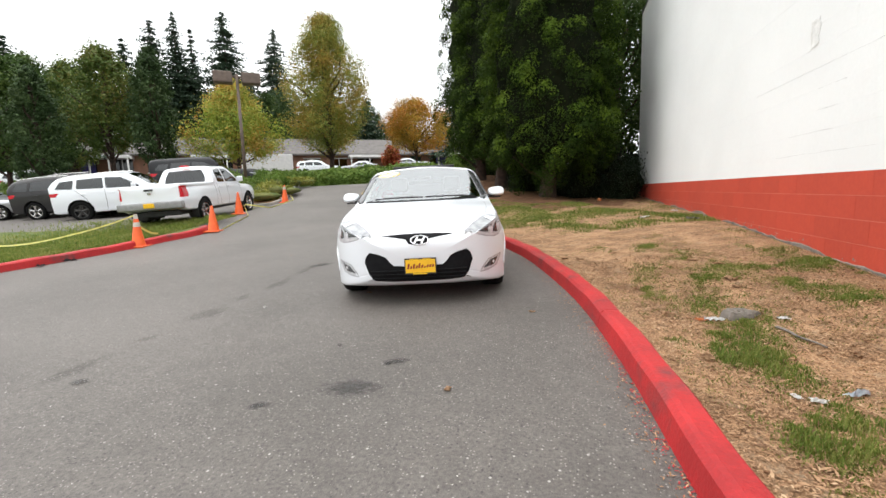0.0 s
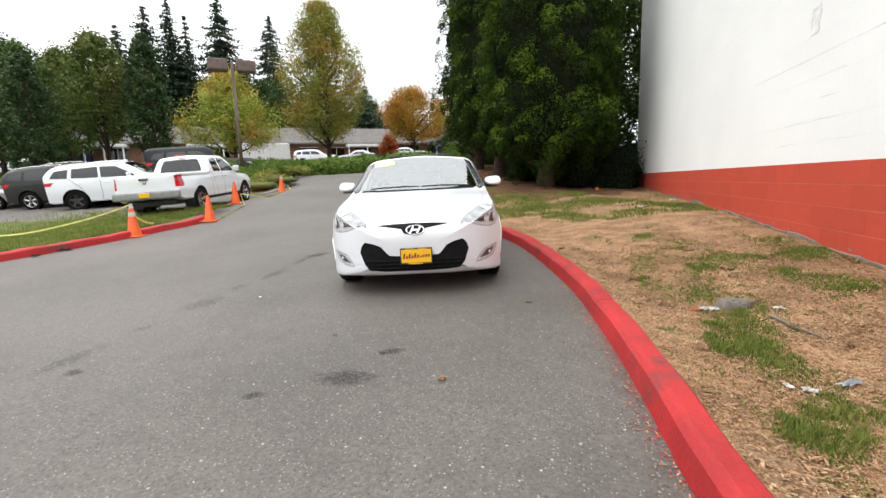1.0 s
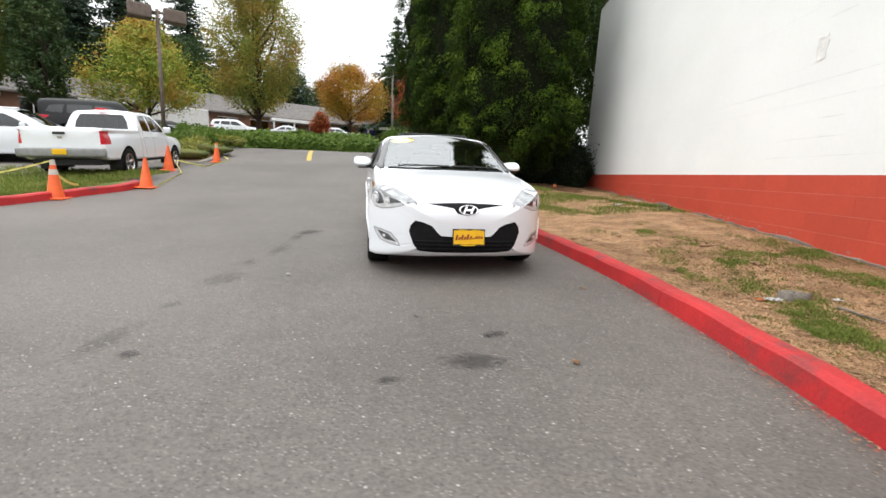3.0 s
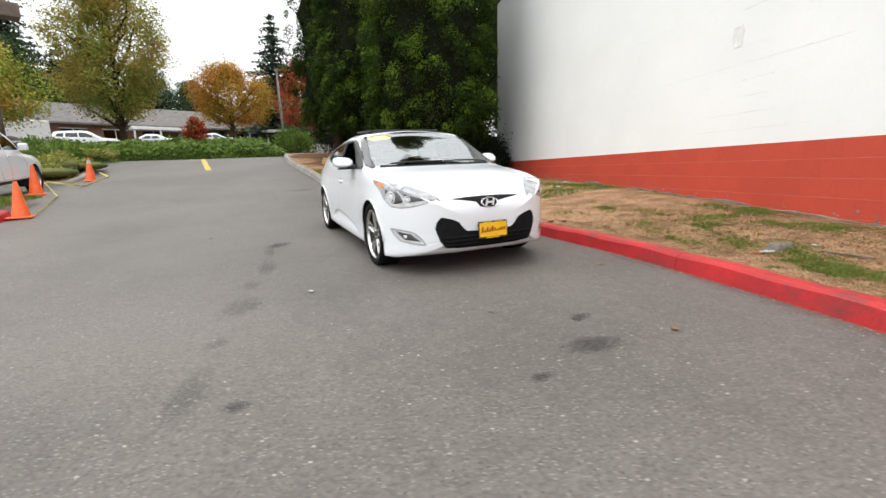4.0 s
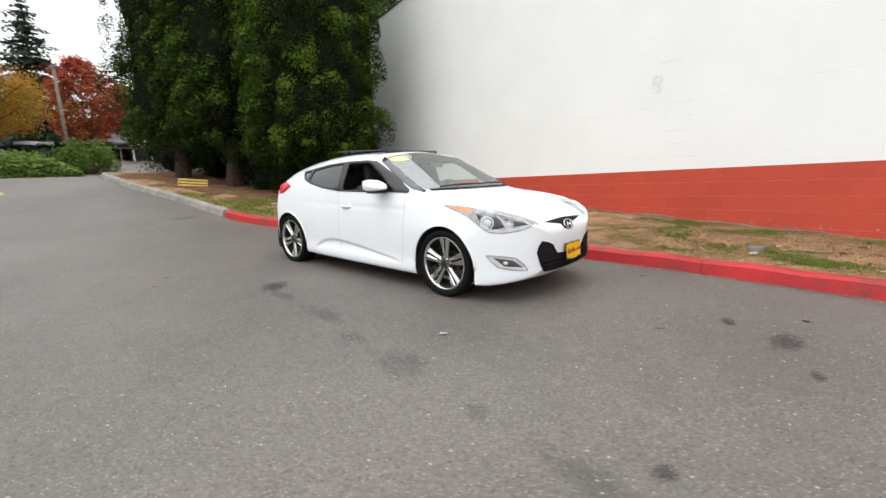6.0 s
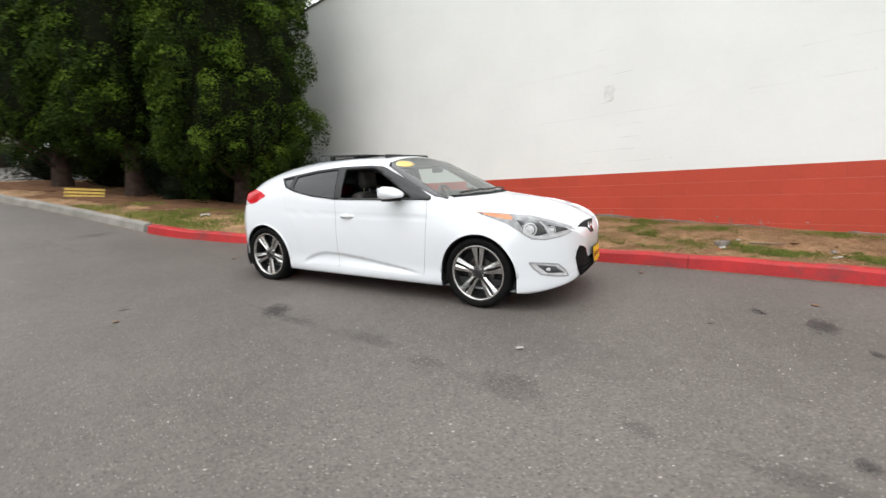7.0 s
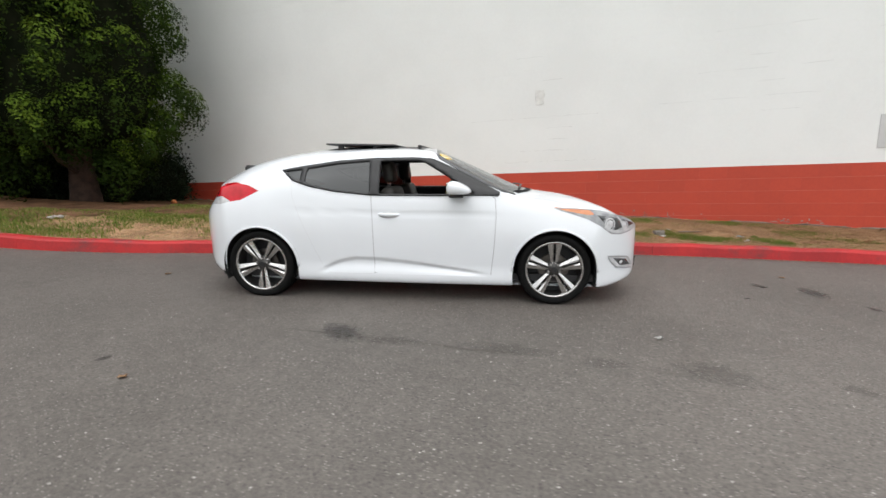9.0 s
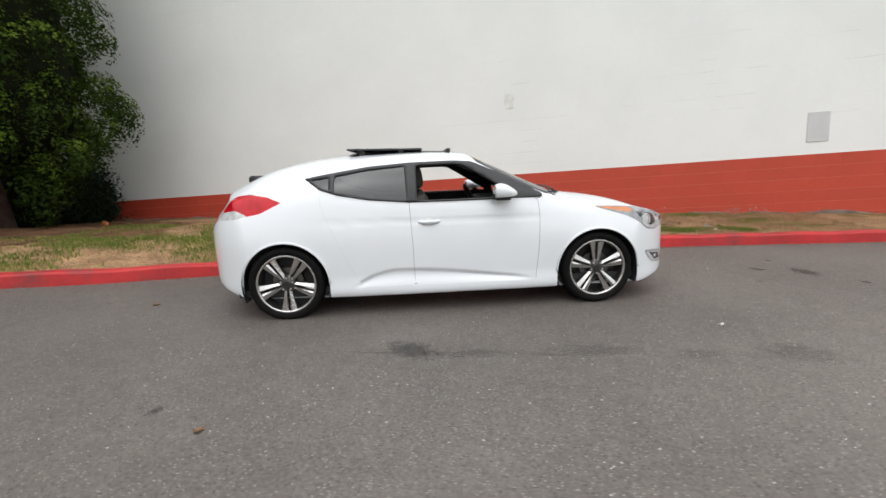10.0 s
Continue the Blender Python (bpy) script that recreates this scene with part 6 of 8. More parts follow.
# hedge bank beyond the cross street
rng = np.random.default_rng(5)
HEDGE = smooth_line([(-62, 16.5), (-40, 18.5), (-27, 21.0), (-16.5, 27.5), (-12.0, 30.5), (-8.9, 31.8)], 0.2)
hedge = thing("hedge", Matrix(), "long bank of bright green ground ivy along the street", "hedge")
tagged(hedge, kind="stuff")
hv, hf = [], []
for i, p in enumerate(HEDGE):
    a, b = HEDGE[max(0, i - 1)], HEDGE[min(len(HEDGE) - 1, i + 1)]
    d = (b - a).normalized()
    sd = Vector((-d.y, d.x, 0))
    end = min(1.0, (len(HEDGE) - i) * 0.2 / 1.2)
    for u, h in ((-1.3, -0.1), (-1.1, 0.35), (-0.6, 0.68), (0.4, 0.92), (1.2, 0.9), (1.5, -0.1)):
        q = p + sd * u
        hv.append((q.x, q.y, lie(q.x, q.y) + h * end * (1 + 0.3 * noise.noise((0.25 * i, u, 3.0)))))
for i in range(len(HEDGE) - 1):
    for j in range(5):
        hf.append((i * 6 + j, i * 6 + j + 1, (i + 1) * 6 + j + 1, (i + 1) * 6 + j))
core = mesh_object("bank", hv, hf, TURF, True)
core.parent = hedge
hv = np.array(hv).reshape(-1, 6, 3)
ii, jj = rng.integers(0, len(hv) - 1, 42000), rng.integers(0, 4, 42000)
fu, fv = rng.uniform(0, 1, (42000, 1)), rng.uniform(0, 1, (42000, 1))
pts = (hv[ii, jj] * (1 - fu) + hv[ii + 1, jj] * fu) * (1 - fv) + (hv[ii, jj + 1] * (1 - fu) + hv[ii + 1, jj + 1] * fu) * fv
pts[:, 2] += np.abs(rng.normal(size=42000)) * 0.12
leaf_mesh("foliage", pts, rng.uniform(0.12, 0.26, 42000), [IVY_LEAF], hedge, rng, np.tile(np.array((0.2, -0.5, 0.8)), (42000, 1)), 0.8)
shrub(-8.4, 33.2, lie(-8.4, 33.2), 1.5, 1.1, 1.9, IVY_LEAF, 51, "rounded clipped green bush by the street", 5000, 0.16)

# planted island beside the pickup
ISLAND = smooth_line([(-17.37, 17.28), (-14.31, 15.97), (-12.73, 15.97), (-12.51, 16.95), (-13.44, 19.13), (-14.42, 20.87), (-14.9, 21.6), (-16.5, 22.6), (-19.0, 22.6)], 0.1)
isl = thing("kerb", Matrix(), "grey concrete kerb round a planted island", "kerb")
tagged(isl, kind="structure")
kerb_run(isl, ISLAND[::-1], "kerb_stone", CONCRETE, 3.0)
cx_, cy_ = -16.2, 19.6
iv = [(cx_, cy_, lie(cx_, cy_) + 0.3)]
for p in ISLAND[::4]:
    q = p + (Vector((cx_, cy_, 0)) - p).normalized() * 0.12
    iv.append((q.x, q.y, lie(q.x, q.y) + 0.12))
mesh_ob = mesh_object("planting_bed", iv, [(0, i, i + 1) for i in range(1, len(iv) - 1)], EARTH)
tagged(mesh_ob, "brown planting bed inside a kerb", "planting bed", kind="structure")
for k, (sx, sy, r_, h_, m_) in enumerate([(-13.6, 17.4, 0.6, 0.7, GOLD_LEAF), (-14.3, 18.7, 0.8, 0.8, IVY_LEAF), (-15.2, 17.6, 0.9, 0.95, IVY_LEAF), (-15.3, 20.0, 0.9, 0.95, IVY_LEAF), (-14.2, 19.6, 0.6, 0.5, GOLD_LEAF), (-16.2, 21.0, 1.0, 1.0, GREEN_LEAF), (-13.2, 16.6, 0.45, 0.45, GOLD_LEAF), (-16.6, 18.7, 1.0, 1.1, IVY_LEAF), (-13.1, 17.9, 0.4, 0.4, GOLD_LEAF), (-13.9, 20.6, 0.5, 0.4, GOLD_LEAF)]):
    shrub(sx, sy, lie(sx, sy) + 0.15, r_, r_, h_, m_, 70 + k, "low shrub with green and straw-coloured leaves in a bed", 3600, 0.1, group="island shrubs")


# ---- the wall's courses, its foot, patches and cracks ----
def block_mesh(dy, dz, depth):
    bm = bmesh.new()
    box(bm, 0, 0.0006, 0.003, depth, dy - 0.0006, dz - 0.003)
    me = bpy.data.meshes.new("block")
    bmesh.ops.recalc_face_normals(bm, faces=bm.faces)
    bm.to_mesh(me)
    bm.free()
    return me


white_rows = int((WALL_TOP - BAND_TOP) / COURSE)
bm = bmesh.new()
rng = np.random.default_rng(3)
for k in range(white_rows):
    z0 = BAND_TOP + k * COURSE
    z1 = z0 + COURSE if k < white_rows - 1 else WALL_TOP
    y = -14.0
    while y < WALL_END - 0.01:
        y1 = min(WALL_END, y + 0.41 * rng.integers(4, 12))
        o = rng.uniform(0, 0.0012)
        gap = rng.choice([0.0004, 0.0008, 0.0016], p=[0.6, 0.3, 0.1])
        box(bm, WALL_X + o, y, z0 + gap, WALL_X + 0.01, y1, z1 - 0.0003)
        y = y1
white = part("white_courses", bm, WALL_WHITE, wall, "white-painted block courses")
tagged(white, kind="stuff")
# the end of the building, and its roof edge
bm = bmesh.new()
box(bm, WALL_X, WALL_END - 0.005, -1.0, WALL_X + 9.0, WALL_END, WALL_TOP)
part("wall_end", bm, WALL_WHITE, wall)
bm = bmesh.new()
box(bm, WALL_X - 0.02, -14, WALL_TOP, WALL_X + 9.0, WALL_END + 0.02, WALL_TOP + 0.05)
part("coping", bm, ALLOY_DARK, wall)

FOOT_PALE = material("bare_foundation", (0.24, 0.21, 0.18), (0.11, 0.09, 0.075), rough=0.95, scale=5, fine=40, bump=0.6, bump_scale=30, grain=0.5)
fv, ff = [], []
n = 420
for i in range(n):
    y = -13 + i * (WALL_END + 12.8) / (n - 1)
    z = verge_height(WALL_X, y)
    top = 0.022 + 0.085 * noise.noise((0, y * 1.1, 3.0)) + 0.02 * noise.noise((5.0, y * 6.0, 3.0)) + 0.012 * noise.noise((5.0, y * 23.0, 9.0))
    fv += [(WALL_X - 0.012, y, z - 0.15), (WALL_X - 0.012, y, z + max(-0.03, top) - 0.006), (WALL_X - 0.002, y, z + max(-0.03, top))]
for i in range(n - 1):
    ff += [(3 * i, 3 * i + 3, 3 * i + 4, 3 * i + 1), (3 * i + 1, 3 * i + 4, 3 * i + 5, 3 * i + 2)]
foot = mesh_object("wall_foot", fv, ff, FOOT_PALE)
foot.parent = wall
tagged(foot, "bare grey foundation with flaking paint")

CHIP = material("chipped_paint", (0.36, 0.3, 0.27), (0.2, 0.16, 0.14), rough=0.9, scale=9, fine=50, vary=0.3, island=True)
rng = np.random.default_rng(44)
bm = bmesh.new()
for k in range(260):
    y = rng.uniform(0.5, 13.5)
    if noise.noise((2.0, y * 1.4, 0.0)) < -0.05:
        continue
    zc = verge_height(WALL_X, y) + abs(rng.normal()) * 0.04 + 0.03
    r = rng.uniform(0.003, 0.013)
    ring = [bm.verts.new((WALL_X - 0.0045, y + r * 1.4 * math.cos(6.28 * i / 7) * rng.uniform(0.6, 1.3), zc + r * math.sin(6.28 * i / 7) * rng.uniform(0.6, 1.3))) for i in range(7)]
    bm.faces.new(ring)
chips = part("paint_chips", bm, CHIP, wall, "pale chips where the red paint has flaked")
tagged(chips, kind="stuff")
PATCH_GREY = material("grey_patch_paint", (0.60, 0.60, 0.60), (0.56, 0.56, 0.565), rough=0.7, scale=3, fine=30)
bm = bmesh.new()
rounded_box(bm, WALL_X - 0.012, 0.63, 1.47, WALL_X + 0.004, 0.96, 1.96, 0.006, 2)
tagged(finish("cover_plate", bm, PATCH_GREY), "flat grey painted cover plate on the white wall", "cover plate")
# scar where a fitting was torn off
PLASTER = material("rough_plaster", (0.8, 0.8, 0.78), (0.68, 0.68, 0.66), rough=0.9, scale=12, fine=60, bump=0.8, bump_scale=40)
sv, sf = [], []
for i in range(40):
    a = 2 * math.pi * i / 40
    for r, o in ((1.0, 0.002), (0.95, 0.005), (0.82, 0.006), (0.7, 0.002)):
        w = 1 + 0.4 * noise.noise((math.cos(a) * 2, math.sin(a) * 2, 1.0)) * (r > 0.8)
        e = 0.6
        ca, sa = math.copysign(abs(math.cos(a)) ** e, math.cos(a)), math.copysign(abs(math.sin(a)) ** e, math.sin(a))
        sv.append((WALL_X - o, 5.93 + 0.085 * ca * r * w, 2.63 + 0.135 * sa * r * w))
sc = len(sv)
sv.append((WALL_X - 0.002, 5.93, 2.63))
for i in range(40):
    sf.append((4 * i + 3, sc, 4 * ((i + 1) % 40) + 3))
for i in range(40):
    for j in range(3):
        sf.append((4 * i + j, 4 * i + j + 1, 4 * ((i + 1) % 40) + j + 1, 4 * ((i + 1) % 40) + j))
tagged(mesh_object("plaster_scar", sv, sf, PLASTER), "rough plaster patch where a fitting was removed", "wall scar")
CRACK = material("crack_shadow", (0.66, 0.66, 0.65), (0.42, 0.42, 0.41), rough=0.95, scale=20)


def crack(y0, y1, z, seed):
    """A broken mortar line with ragged edges, slightly raised paint on its lip."""
    cv, cf = [], []
    n = max(4, int(abs(y1 - y0) / 0.03))
    for i in range(n + 1):
        y = y0 + (y1 - y0) * i / n
        w = 0.001 + 0.0036 * max(0.0, 0.3 + noise.noise((seed, y * 4, 0.0)))
        zz = z + 0.006 * noise.noise((seed + 9.0, y * 5, 0.0))
        cv += [(WALL_X - 0.0035, y, zz - w / 2), (WALL_X - 0.0035, y, zz + w / 2)]
    for i in range(n):
        cf.append((2 * i, 2 * i + 2, 2 * i + 3, 2 * i + 1))
    tagged(mesh_object("wall_crack", cv, cf, CRACK), "thin broken mortar line in the white paint", "crack", "wall cracks")


for k, (a, b, row) in enumerate([(4.9, 7.26, 5), (5.38, 6.38, 2), (5.34, 5.8, 4), (5.41, 5.8, 3), (4.9, 6.6, 1), (1.82, 3.13, 10.5), (2.35, 2.65, 8.5), (2.41, 3.36, 7.5), (2.17, 2.54, 6.5), (1.74, 2.38, 5.4),
                                 (3.32, 3.92, 5.35), (2.63, 3.14, 5.37), (5.89, 6.36, 10.3), (6.02, 6.22, 9.2), (5.53, 5.89, 8.2), (1.97, 2.45, 4.3), (1.6, 1.98, 7.5), (0.3, 1.1, 9.5), (-0.4, 0.5, 7.4), (0.2, 0.9, 3.3)]):
    crack(a, b, BAND_TOP + row * COURSE, k * 3.1)

# ---- marks on the asphalt ----
def stain_material(name, colour, seed, rough=0.6, strength=0.85):
    m = bpy.data.materials.new(name)
    m.use_nodes = True
    n, l = m.node_tree.nodes, m.node_tree.links
    b = n["Principled BSDF"]
    b.inputs["Base Color"].default_value = (*colour, 1)
    b.inputs["Roughness"].default_value = rough
    co = n.new("ShaderNodeTexCoord")
    ln = n.new("ShaderNodeVectorMath")
    ln.operation = "LENGTH"
    l.new(co.outputs["Object"], ln.inputs[0])
    ns = n.new("ShaderNodeTexNoise")
    ns.inputs["Scale"].default_value, ns.inputs["Detail"].default_value = 3.4, 8
    ns.inputs["Roughness"].default_value = 0.65
    l.new(co.outputs["Object"], ns.inputs["Vector"])
    ad = n.new("ShaderNodeMath")
    ad.operation = "MULTIPLY_ADD"
    ad.inputs[1].default_value = 2.2
    l.new(ns.outputs["Fac"], ad.inputs[0])
    l.new(ln.outputs["Value"], ad.inputs[2])
    rg = n.new("ShaderNodeMapRange")
    rg.inputs["From Min"].default_value, rg.inputs["From Max"].default_value = 1.4, 1.95
    rg.inputs["To Min"].default_value, rg.inputs["To Max"].default_value = strength, 0.0
    l.new(ad.outputs[0], rg.inputs["Value"])
    l.new(rg.outputs[0], b.inputs["Alpha"])
    return m


OIL = stain_material("oil_stain", (0.034, 0.032, 0.031), 1, 0.55, 0.5)
WEAR = stain_material("worn_dark_patch", (0.06, 0.056, 0.05), 2, 0.85, 0.2)
DUST = stain_material("pale_dust", (0.26, 0.24, 0.21), 3, 0.9, 0.4)


def stain(x, y, rx, ry, turn, mat, label, lift=0.004):
    """A thin irregular stain lying on the asphalt."""
    sv, sf = [(0, 0, 0)], []
    for i in range(24):
        a = 2 * math.pi * i / 24
        sv.append((math.cos(a), math.sin(a), 0))
    sf = [(0, i + 1, (i + 1) % 24 + 1) for i in range(24)]
    ob = mesh_object("stain", sv, sf, mat)
    nx = -(lie(x + 0.2, y) - lie(x - 0.2, y)) / 0.4
    ny = -(lie(x, y + 0.2) - lie(x, y - 0.2)) / 0.4
    q = Vector((0, 0, 1)).rotation_difference(Vector((nx, ny, 1))).to_matrix().to_4x4()
    ob.matrix_world = Matrix.Translation((x, y, lie(x, y) + lift)) @ q @ pose(0, 0, 0, 0, 0, turn) @ Matrix.Diagonal((rx, ry, 1, 1))
    return tagged(ob, label, "stain", "asphalt stains")


stain(-2.03, 2.79, 0.24, 0.13, 10, OIL, "dark oil stain soaked into the asphalt")
stain(-1.9, 3.2, 0.12, 0.06, 20, OIL, "small dark oil stain on asphalt")
stain(-4.43, 6.43, 0.28, 0.16, 60, OIL, "dark wet-looking oil stain on asphalt", 0.005)
for k, (sx, sy, ra_, rb_, tn) in enumerate([(-4.22, 3.97, 0.32, 0.2, 80), (-4.3, 4.57, 0.2, 0.09, 100), (-4.18, 3.3, 0.16, 0.08, 70), (-4.12, 2.7, 0.35, 0.12, 92), (-4.3, 5.2, 0.4, 0.12, 95), (-4.45, 6.0, 0.35, 0.1, 100)]):
    stain(sx, sy, ra_, rb_, tn, WEAR, "worn dark patch in the asphalt seam", 0.004 + 0.0003 * k)
stain(-3.86, 2.54, 0.08, 0.06, 0, OIL, "small round oil spot on asphalt", 0.007)
stain(-2.45, 2.5, 0.09, 0.05, 30, OIL, "small dark spot on asphalt")
stain(-4.95, 12.0, 0.45, 0.2, 20, WEAR, "dark damp patch near the kerb")
stain(-2.6, 6.6, 0.5, 0.25, 100, OIL, "dark drip stain under the car", 0.005)
rng = np.random.default_rng(9)
for k in range(5):
    sx, sy = rng.uniform(-7.0, -1.2), rng.uniform(0.6, 9.5)
    stain(sx, sy, rng.uniform(0.02, 0.07), rng.uniform(0.015, 0.04), rng.uniform(0, 180), OIL, "small dark spot on asphalt", 0.004 + 0.0002 * k)

SEAM = material("crumbled_seam", (0.085, 0.076, 0.068), (0.14, 0.126, 0.114), rough=0.95, scale=5, fine=60, bump=0.9, bump_scale=60, grain=0.8, contrast=(0.4, 0.6))
line = smooth_line([(-4.05, -2.0), (-4.1, 1.0), (-4.2, 2.4), (-4.3, 4.2), (-4.47, 6.4), (-4.9, 9.0), (-5.6, 12.0)], 0.03)
cv, cf = [], []
for i, p in enumerate(line):
    w = 0.05 * max(0.0, -0.05 + noise.noise((p.x, p.y * 1.3, 7.0))) * (1 + 0.8 * noise.noise((1.0, p.y * 16, 2.0)))
    o = 0.025 * noise.noise((3.0, p.y * 3.0, 5.0)) + 0.012 * noise.noise((3.0, p.y * 15.0, 5.0))
    w = max(0.0, w)
    cv += [(p.x + o - w / 2, p.y, lie(p.x, p.y) + 0.003), (p.x + o + w / 2, p.y, lie(p.x, p.y) + 0.003)]
for i in range(len(line) - 1):
    cf.append((2 * i, 2 * i + 1, 2 * i + 3, 2 * i + 2))
tagged(mesh_object("asphalt_seam", cv, cf, SEAM), "crumbling dark paving seam along the drive", "crack", kind="structure")


# ---- scuffs on the red kerb ----
def scuffed(m, colour, scale, low, high):
    """Adds dark scuffs with ragged edges to a paint."""
    n, l = m.node_tree.nodes, m.node_tree.links
    b = n["Principled BSDF"]
    src = b.inputs["Base Color"].links[0].from_socket
    pos = n.new("ShaderNodeTexCoord")
    ns = n.new("ShaderNodeTexNoise")
    ns.inputs["Scale"].default_value, ns.inputs["Detail"].default_value, ns.inputs["Roughness"].default_value = scale, 8, 0.62
    l.new(pos.outputs["Object"], ns.inputs["Vector"])
    rg = n.new("ShaderNodeMapRange")
    rg.inputs["From Min"].default_value, rg.inputs["From Max"].default_value, rg.inputs["To Max"].default_value = low, high, 0.75
    l.new(ns.outputs["Fac"], rg.inputs["Value"])
    mx = n.new("ShaderNodeMix")
    mx.data_type = "RGBA"
    mx.inputs[7].default_value = (*colour, 1)
    l.new(rg.outputs[0], mx.inputs["Factor"])
    l.new(src, mx.inputs[6])
    l.new(mx.outputs[2], b.inputs["Base Color"])


scuffed(KERB_RED, (0.07, 0.035, 0.035), 2.3, 0.57, 0.7)
scuffed(WALL_RED, (0.52, 0.12, 0.07), 1.6, 0.58, 0.75)
scuffed(EARTH, (0.36, 0.27, 0.18), 9.0, 0.55, 0.7)
scuffed(EARTH, (0.09, 0.055, 0.033), 14.0, 0.54, 0.68)

# ---- grass, needles and litter on the bank ----
GRASS = leaf_material("grass_blades", [(0.0, (0.065, 0.108, 0.016)), (0.45, (0.14, 0.19, 0.032)), (0.75, (0.24, 0.25, 0.065)), (1.0, (0.4, 0.33, 0.15))], light=0.3, patch=2.2, single=0.5)
STRAW = leaf_material("dry_needles_and_chips", [(0.0, (0.11, 0.055, 0.03)), (0.3, (0.25, 0.14, 0.074)), (0.7, (0.43, 0.26, 0.145)), (1.0, (0.6, 0.42, 0.26))], light=0.05, patch=3.0, single=0.7)


def blades(name, roots, height, mat, rng, label, width=0.007):
    """Bent blades of grass, each one a narrow strip of two faces, in one mesh."""
    n = len(roots)
    a = rng.uniform(0, 2 * math.pi, n)
    h = np.asarray(height) * rng.uniform(0.5, 1.2, n)
    lean = rng.uniform(0.1, 0.8, n) * h
    d = np.stack([np.cos(a), np.sin(a), np.zeros(n)], 1)
    s = np.stack([-np.sin(a), np.cos(a), np.zeros(n)], 1) * width / 2
    mid = roots + d * (lean * 0.3)[:, None] + np.array((0, 0, 1)) * (h * 0.6)[:, None]
    tip = roots + d * lean[:, None] + np.array((0, 0, 1)) * h[:, None]
    v = np.stack([roots - s, roots + s, mid + s * 0.8, mid - s * 0.8, tip], axis=1).reshape(-1, 3)
    me = bpy.data.meshes.new(name)
    me.vertices.add(5 * n)
    me.vertices.foreach_set("co", v.astype(np.float32).ravel())
    base = np.arange(n, dtype=np.int32)[:, None] * 5
    loops = np.concatenate([base + np.array([0, 1, 2, 3]), base + np.array([3, 2, 4])], axis=1).ravel()
    me.loops.add(7 * n)
    me.loops.foreach_set("vertex_index", loops.astype(np.int32))
    me.polygons.add(2 * n)
    st = np.stack([np.arange(n) * 7, np.arange(n) * 7 + 4], 1).ravel()
    me.polygons.foreach_set("loop_start", st.astype(np.int32))
    me.materials.append(mat)
    me.update(calc_edges=True)
    return tagged(new(name, me), label, "grass", kind="stuff")


GREEN_SPOTS = [(-0.01, 5.29, 0.22), (-0.59, 8.56, 0.36), (-0.38, 6.75, 0.18), (0.69, 5.13, 0.2), (1.2, 5.57, 0.28), (1.31, 5.1, 0.2), (0.2, 4.21, 0.22), (0.3, 3.59, 0.24), (0.22, 3.16, 0.26),
               (0.99, 4.38, 0.2), (1.16, 4.15, 0.24), (0.4, 5.63, 0.1), (-0.05, 4.51, 0.11), (0.17, 6.53, 0.14), (0.42, 10.76, 0.45), (0.3, 2.9, 0.22), (0.43, 7.51, 0.12), (0.01, 2.45, 0.1),
               (0.1, 2.15, 0.15), (0.3, 2.5, 0.12), (0.15, 2.4, 0.1), (-1.31, 10.25, 0.4), (-0.63, 9.0, 0.3), (1.3, 2.9, 0.2), (0.9, 1.9, 0.3), (-2.2, 10.8, 0.5), (-3.0, 12.2, 0.5)]


def patchy(x, y):
    """Where the bank is green: ragged patches, more of them along the wall's foot and past the car."""
    v = noise.noise((x * 1.15, y * 0.75, 4.0)) + 0.5 * noise.noise((x * 3.1, y * 2.3, 8.0))
    edge = 0.22 * max(0.0, 1 - abs(x - (WALL_X - 0.2)) / 0.3)
    far = 0.42 * step01((y - 7.8) / 2.0)
    v = 0.55 * v
    for gx_, gy_, gr in GREEN_SPOTS:
        d = math.hypot(x - gx_, (y - gy_) * 0.6) / gr
        if d < 2.2:
            d *= 1 + 0.8 * noise.noise((x * 4.0, y * 2.6, gx_)) + 0.5 * noise.noise((x * 11.0, y * 7.0, 1.0))
            v += 0.72 * max(0.0, 1 - 0.7 * d)
    return v + edge + far


rng = np.random.default_rng(17)
roots, tall = [], []
while len(roots) < 90000:
    y = rng.uniform(-1.5, 19.0) if rng.uniform() < 0.4 else rng.uniform(0.8, 7.5)
    x0 = kerb_x(y) + 0.2
    x = rng.uniform(x0, WALL_X - 0.02)
    v = patchy(x, y)
    under = math.hypot(x + 1.53, y - 14.5) < 1.9
    v += 0.35 * noise.noise((x * 17.0, y * 12.0, 3.0))
    if v > 0.3 + rng.uniform(-0.25, 0.85) and not under:
        roots.append((x, y, verge_height(x, y) - 0.005))
        tall.append(0.014 + 0.026 * min(1.0, max(0.0, v - 0.3)))
blades("grass", np.array(roots), np.array(tall), GRASS, rng, "patches of short green grass on the bank", 0.0055)
roots = []
while len(roots) < 26000:
    y = rng.uniform(4.0, 11.5)
    x = -10.3 - abs(rng.normal()) * 2.6
    if x > -20:
        roots.append((x, y, lie(x, y) + 0.115))
blades("grass", np.array(roots), np.full(len(roots), 0.09), GRASS, rng, "short green lawn behind the red kerb", 0.016)

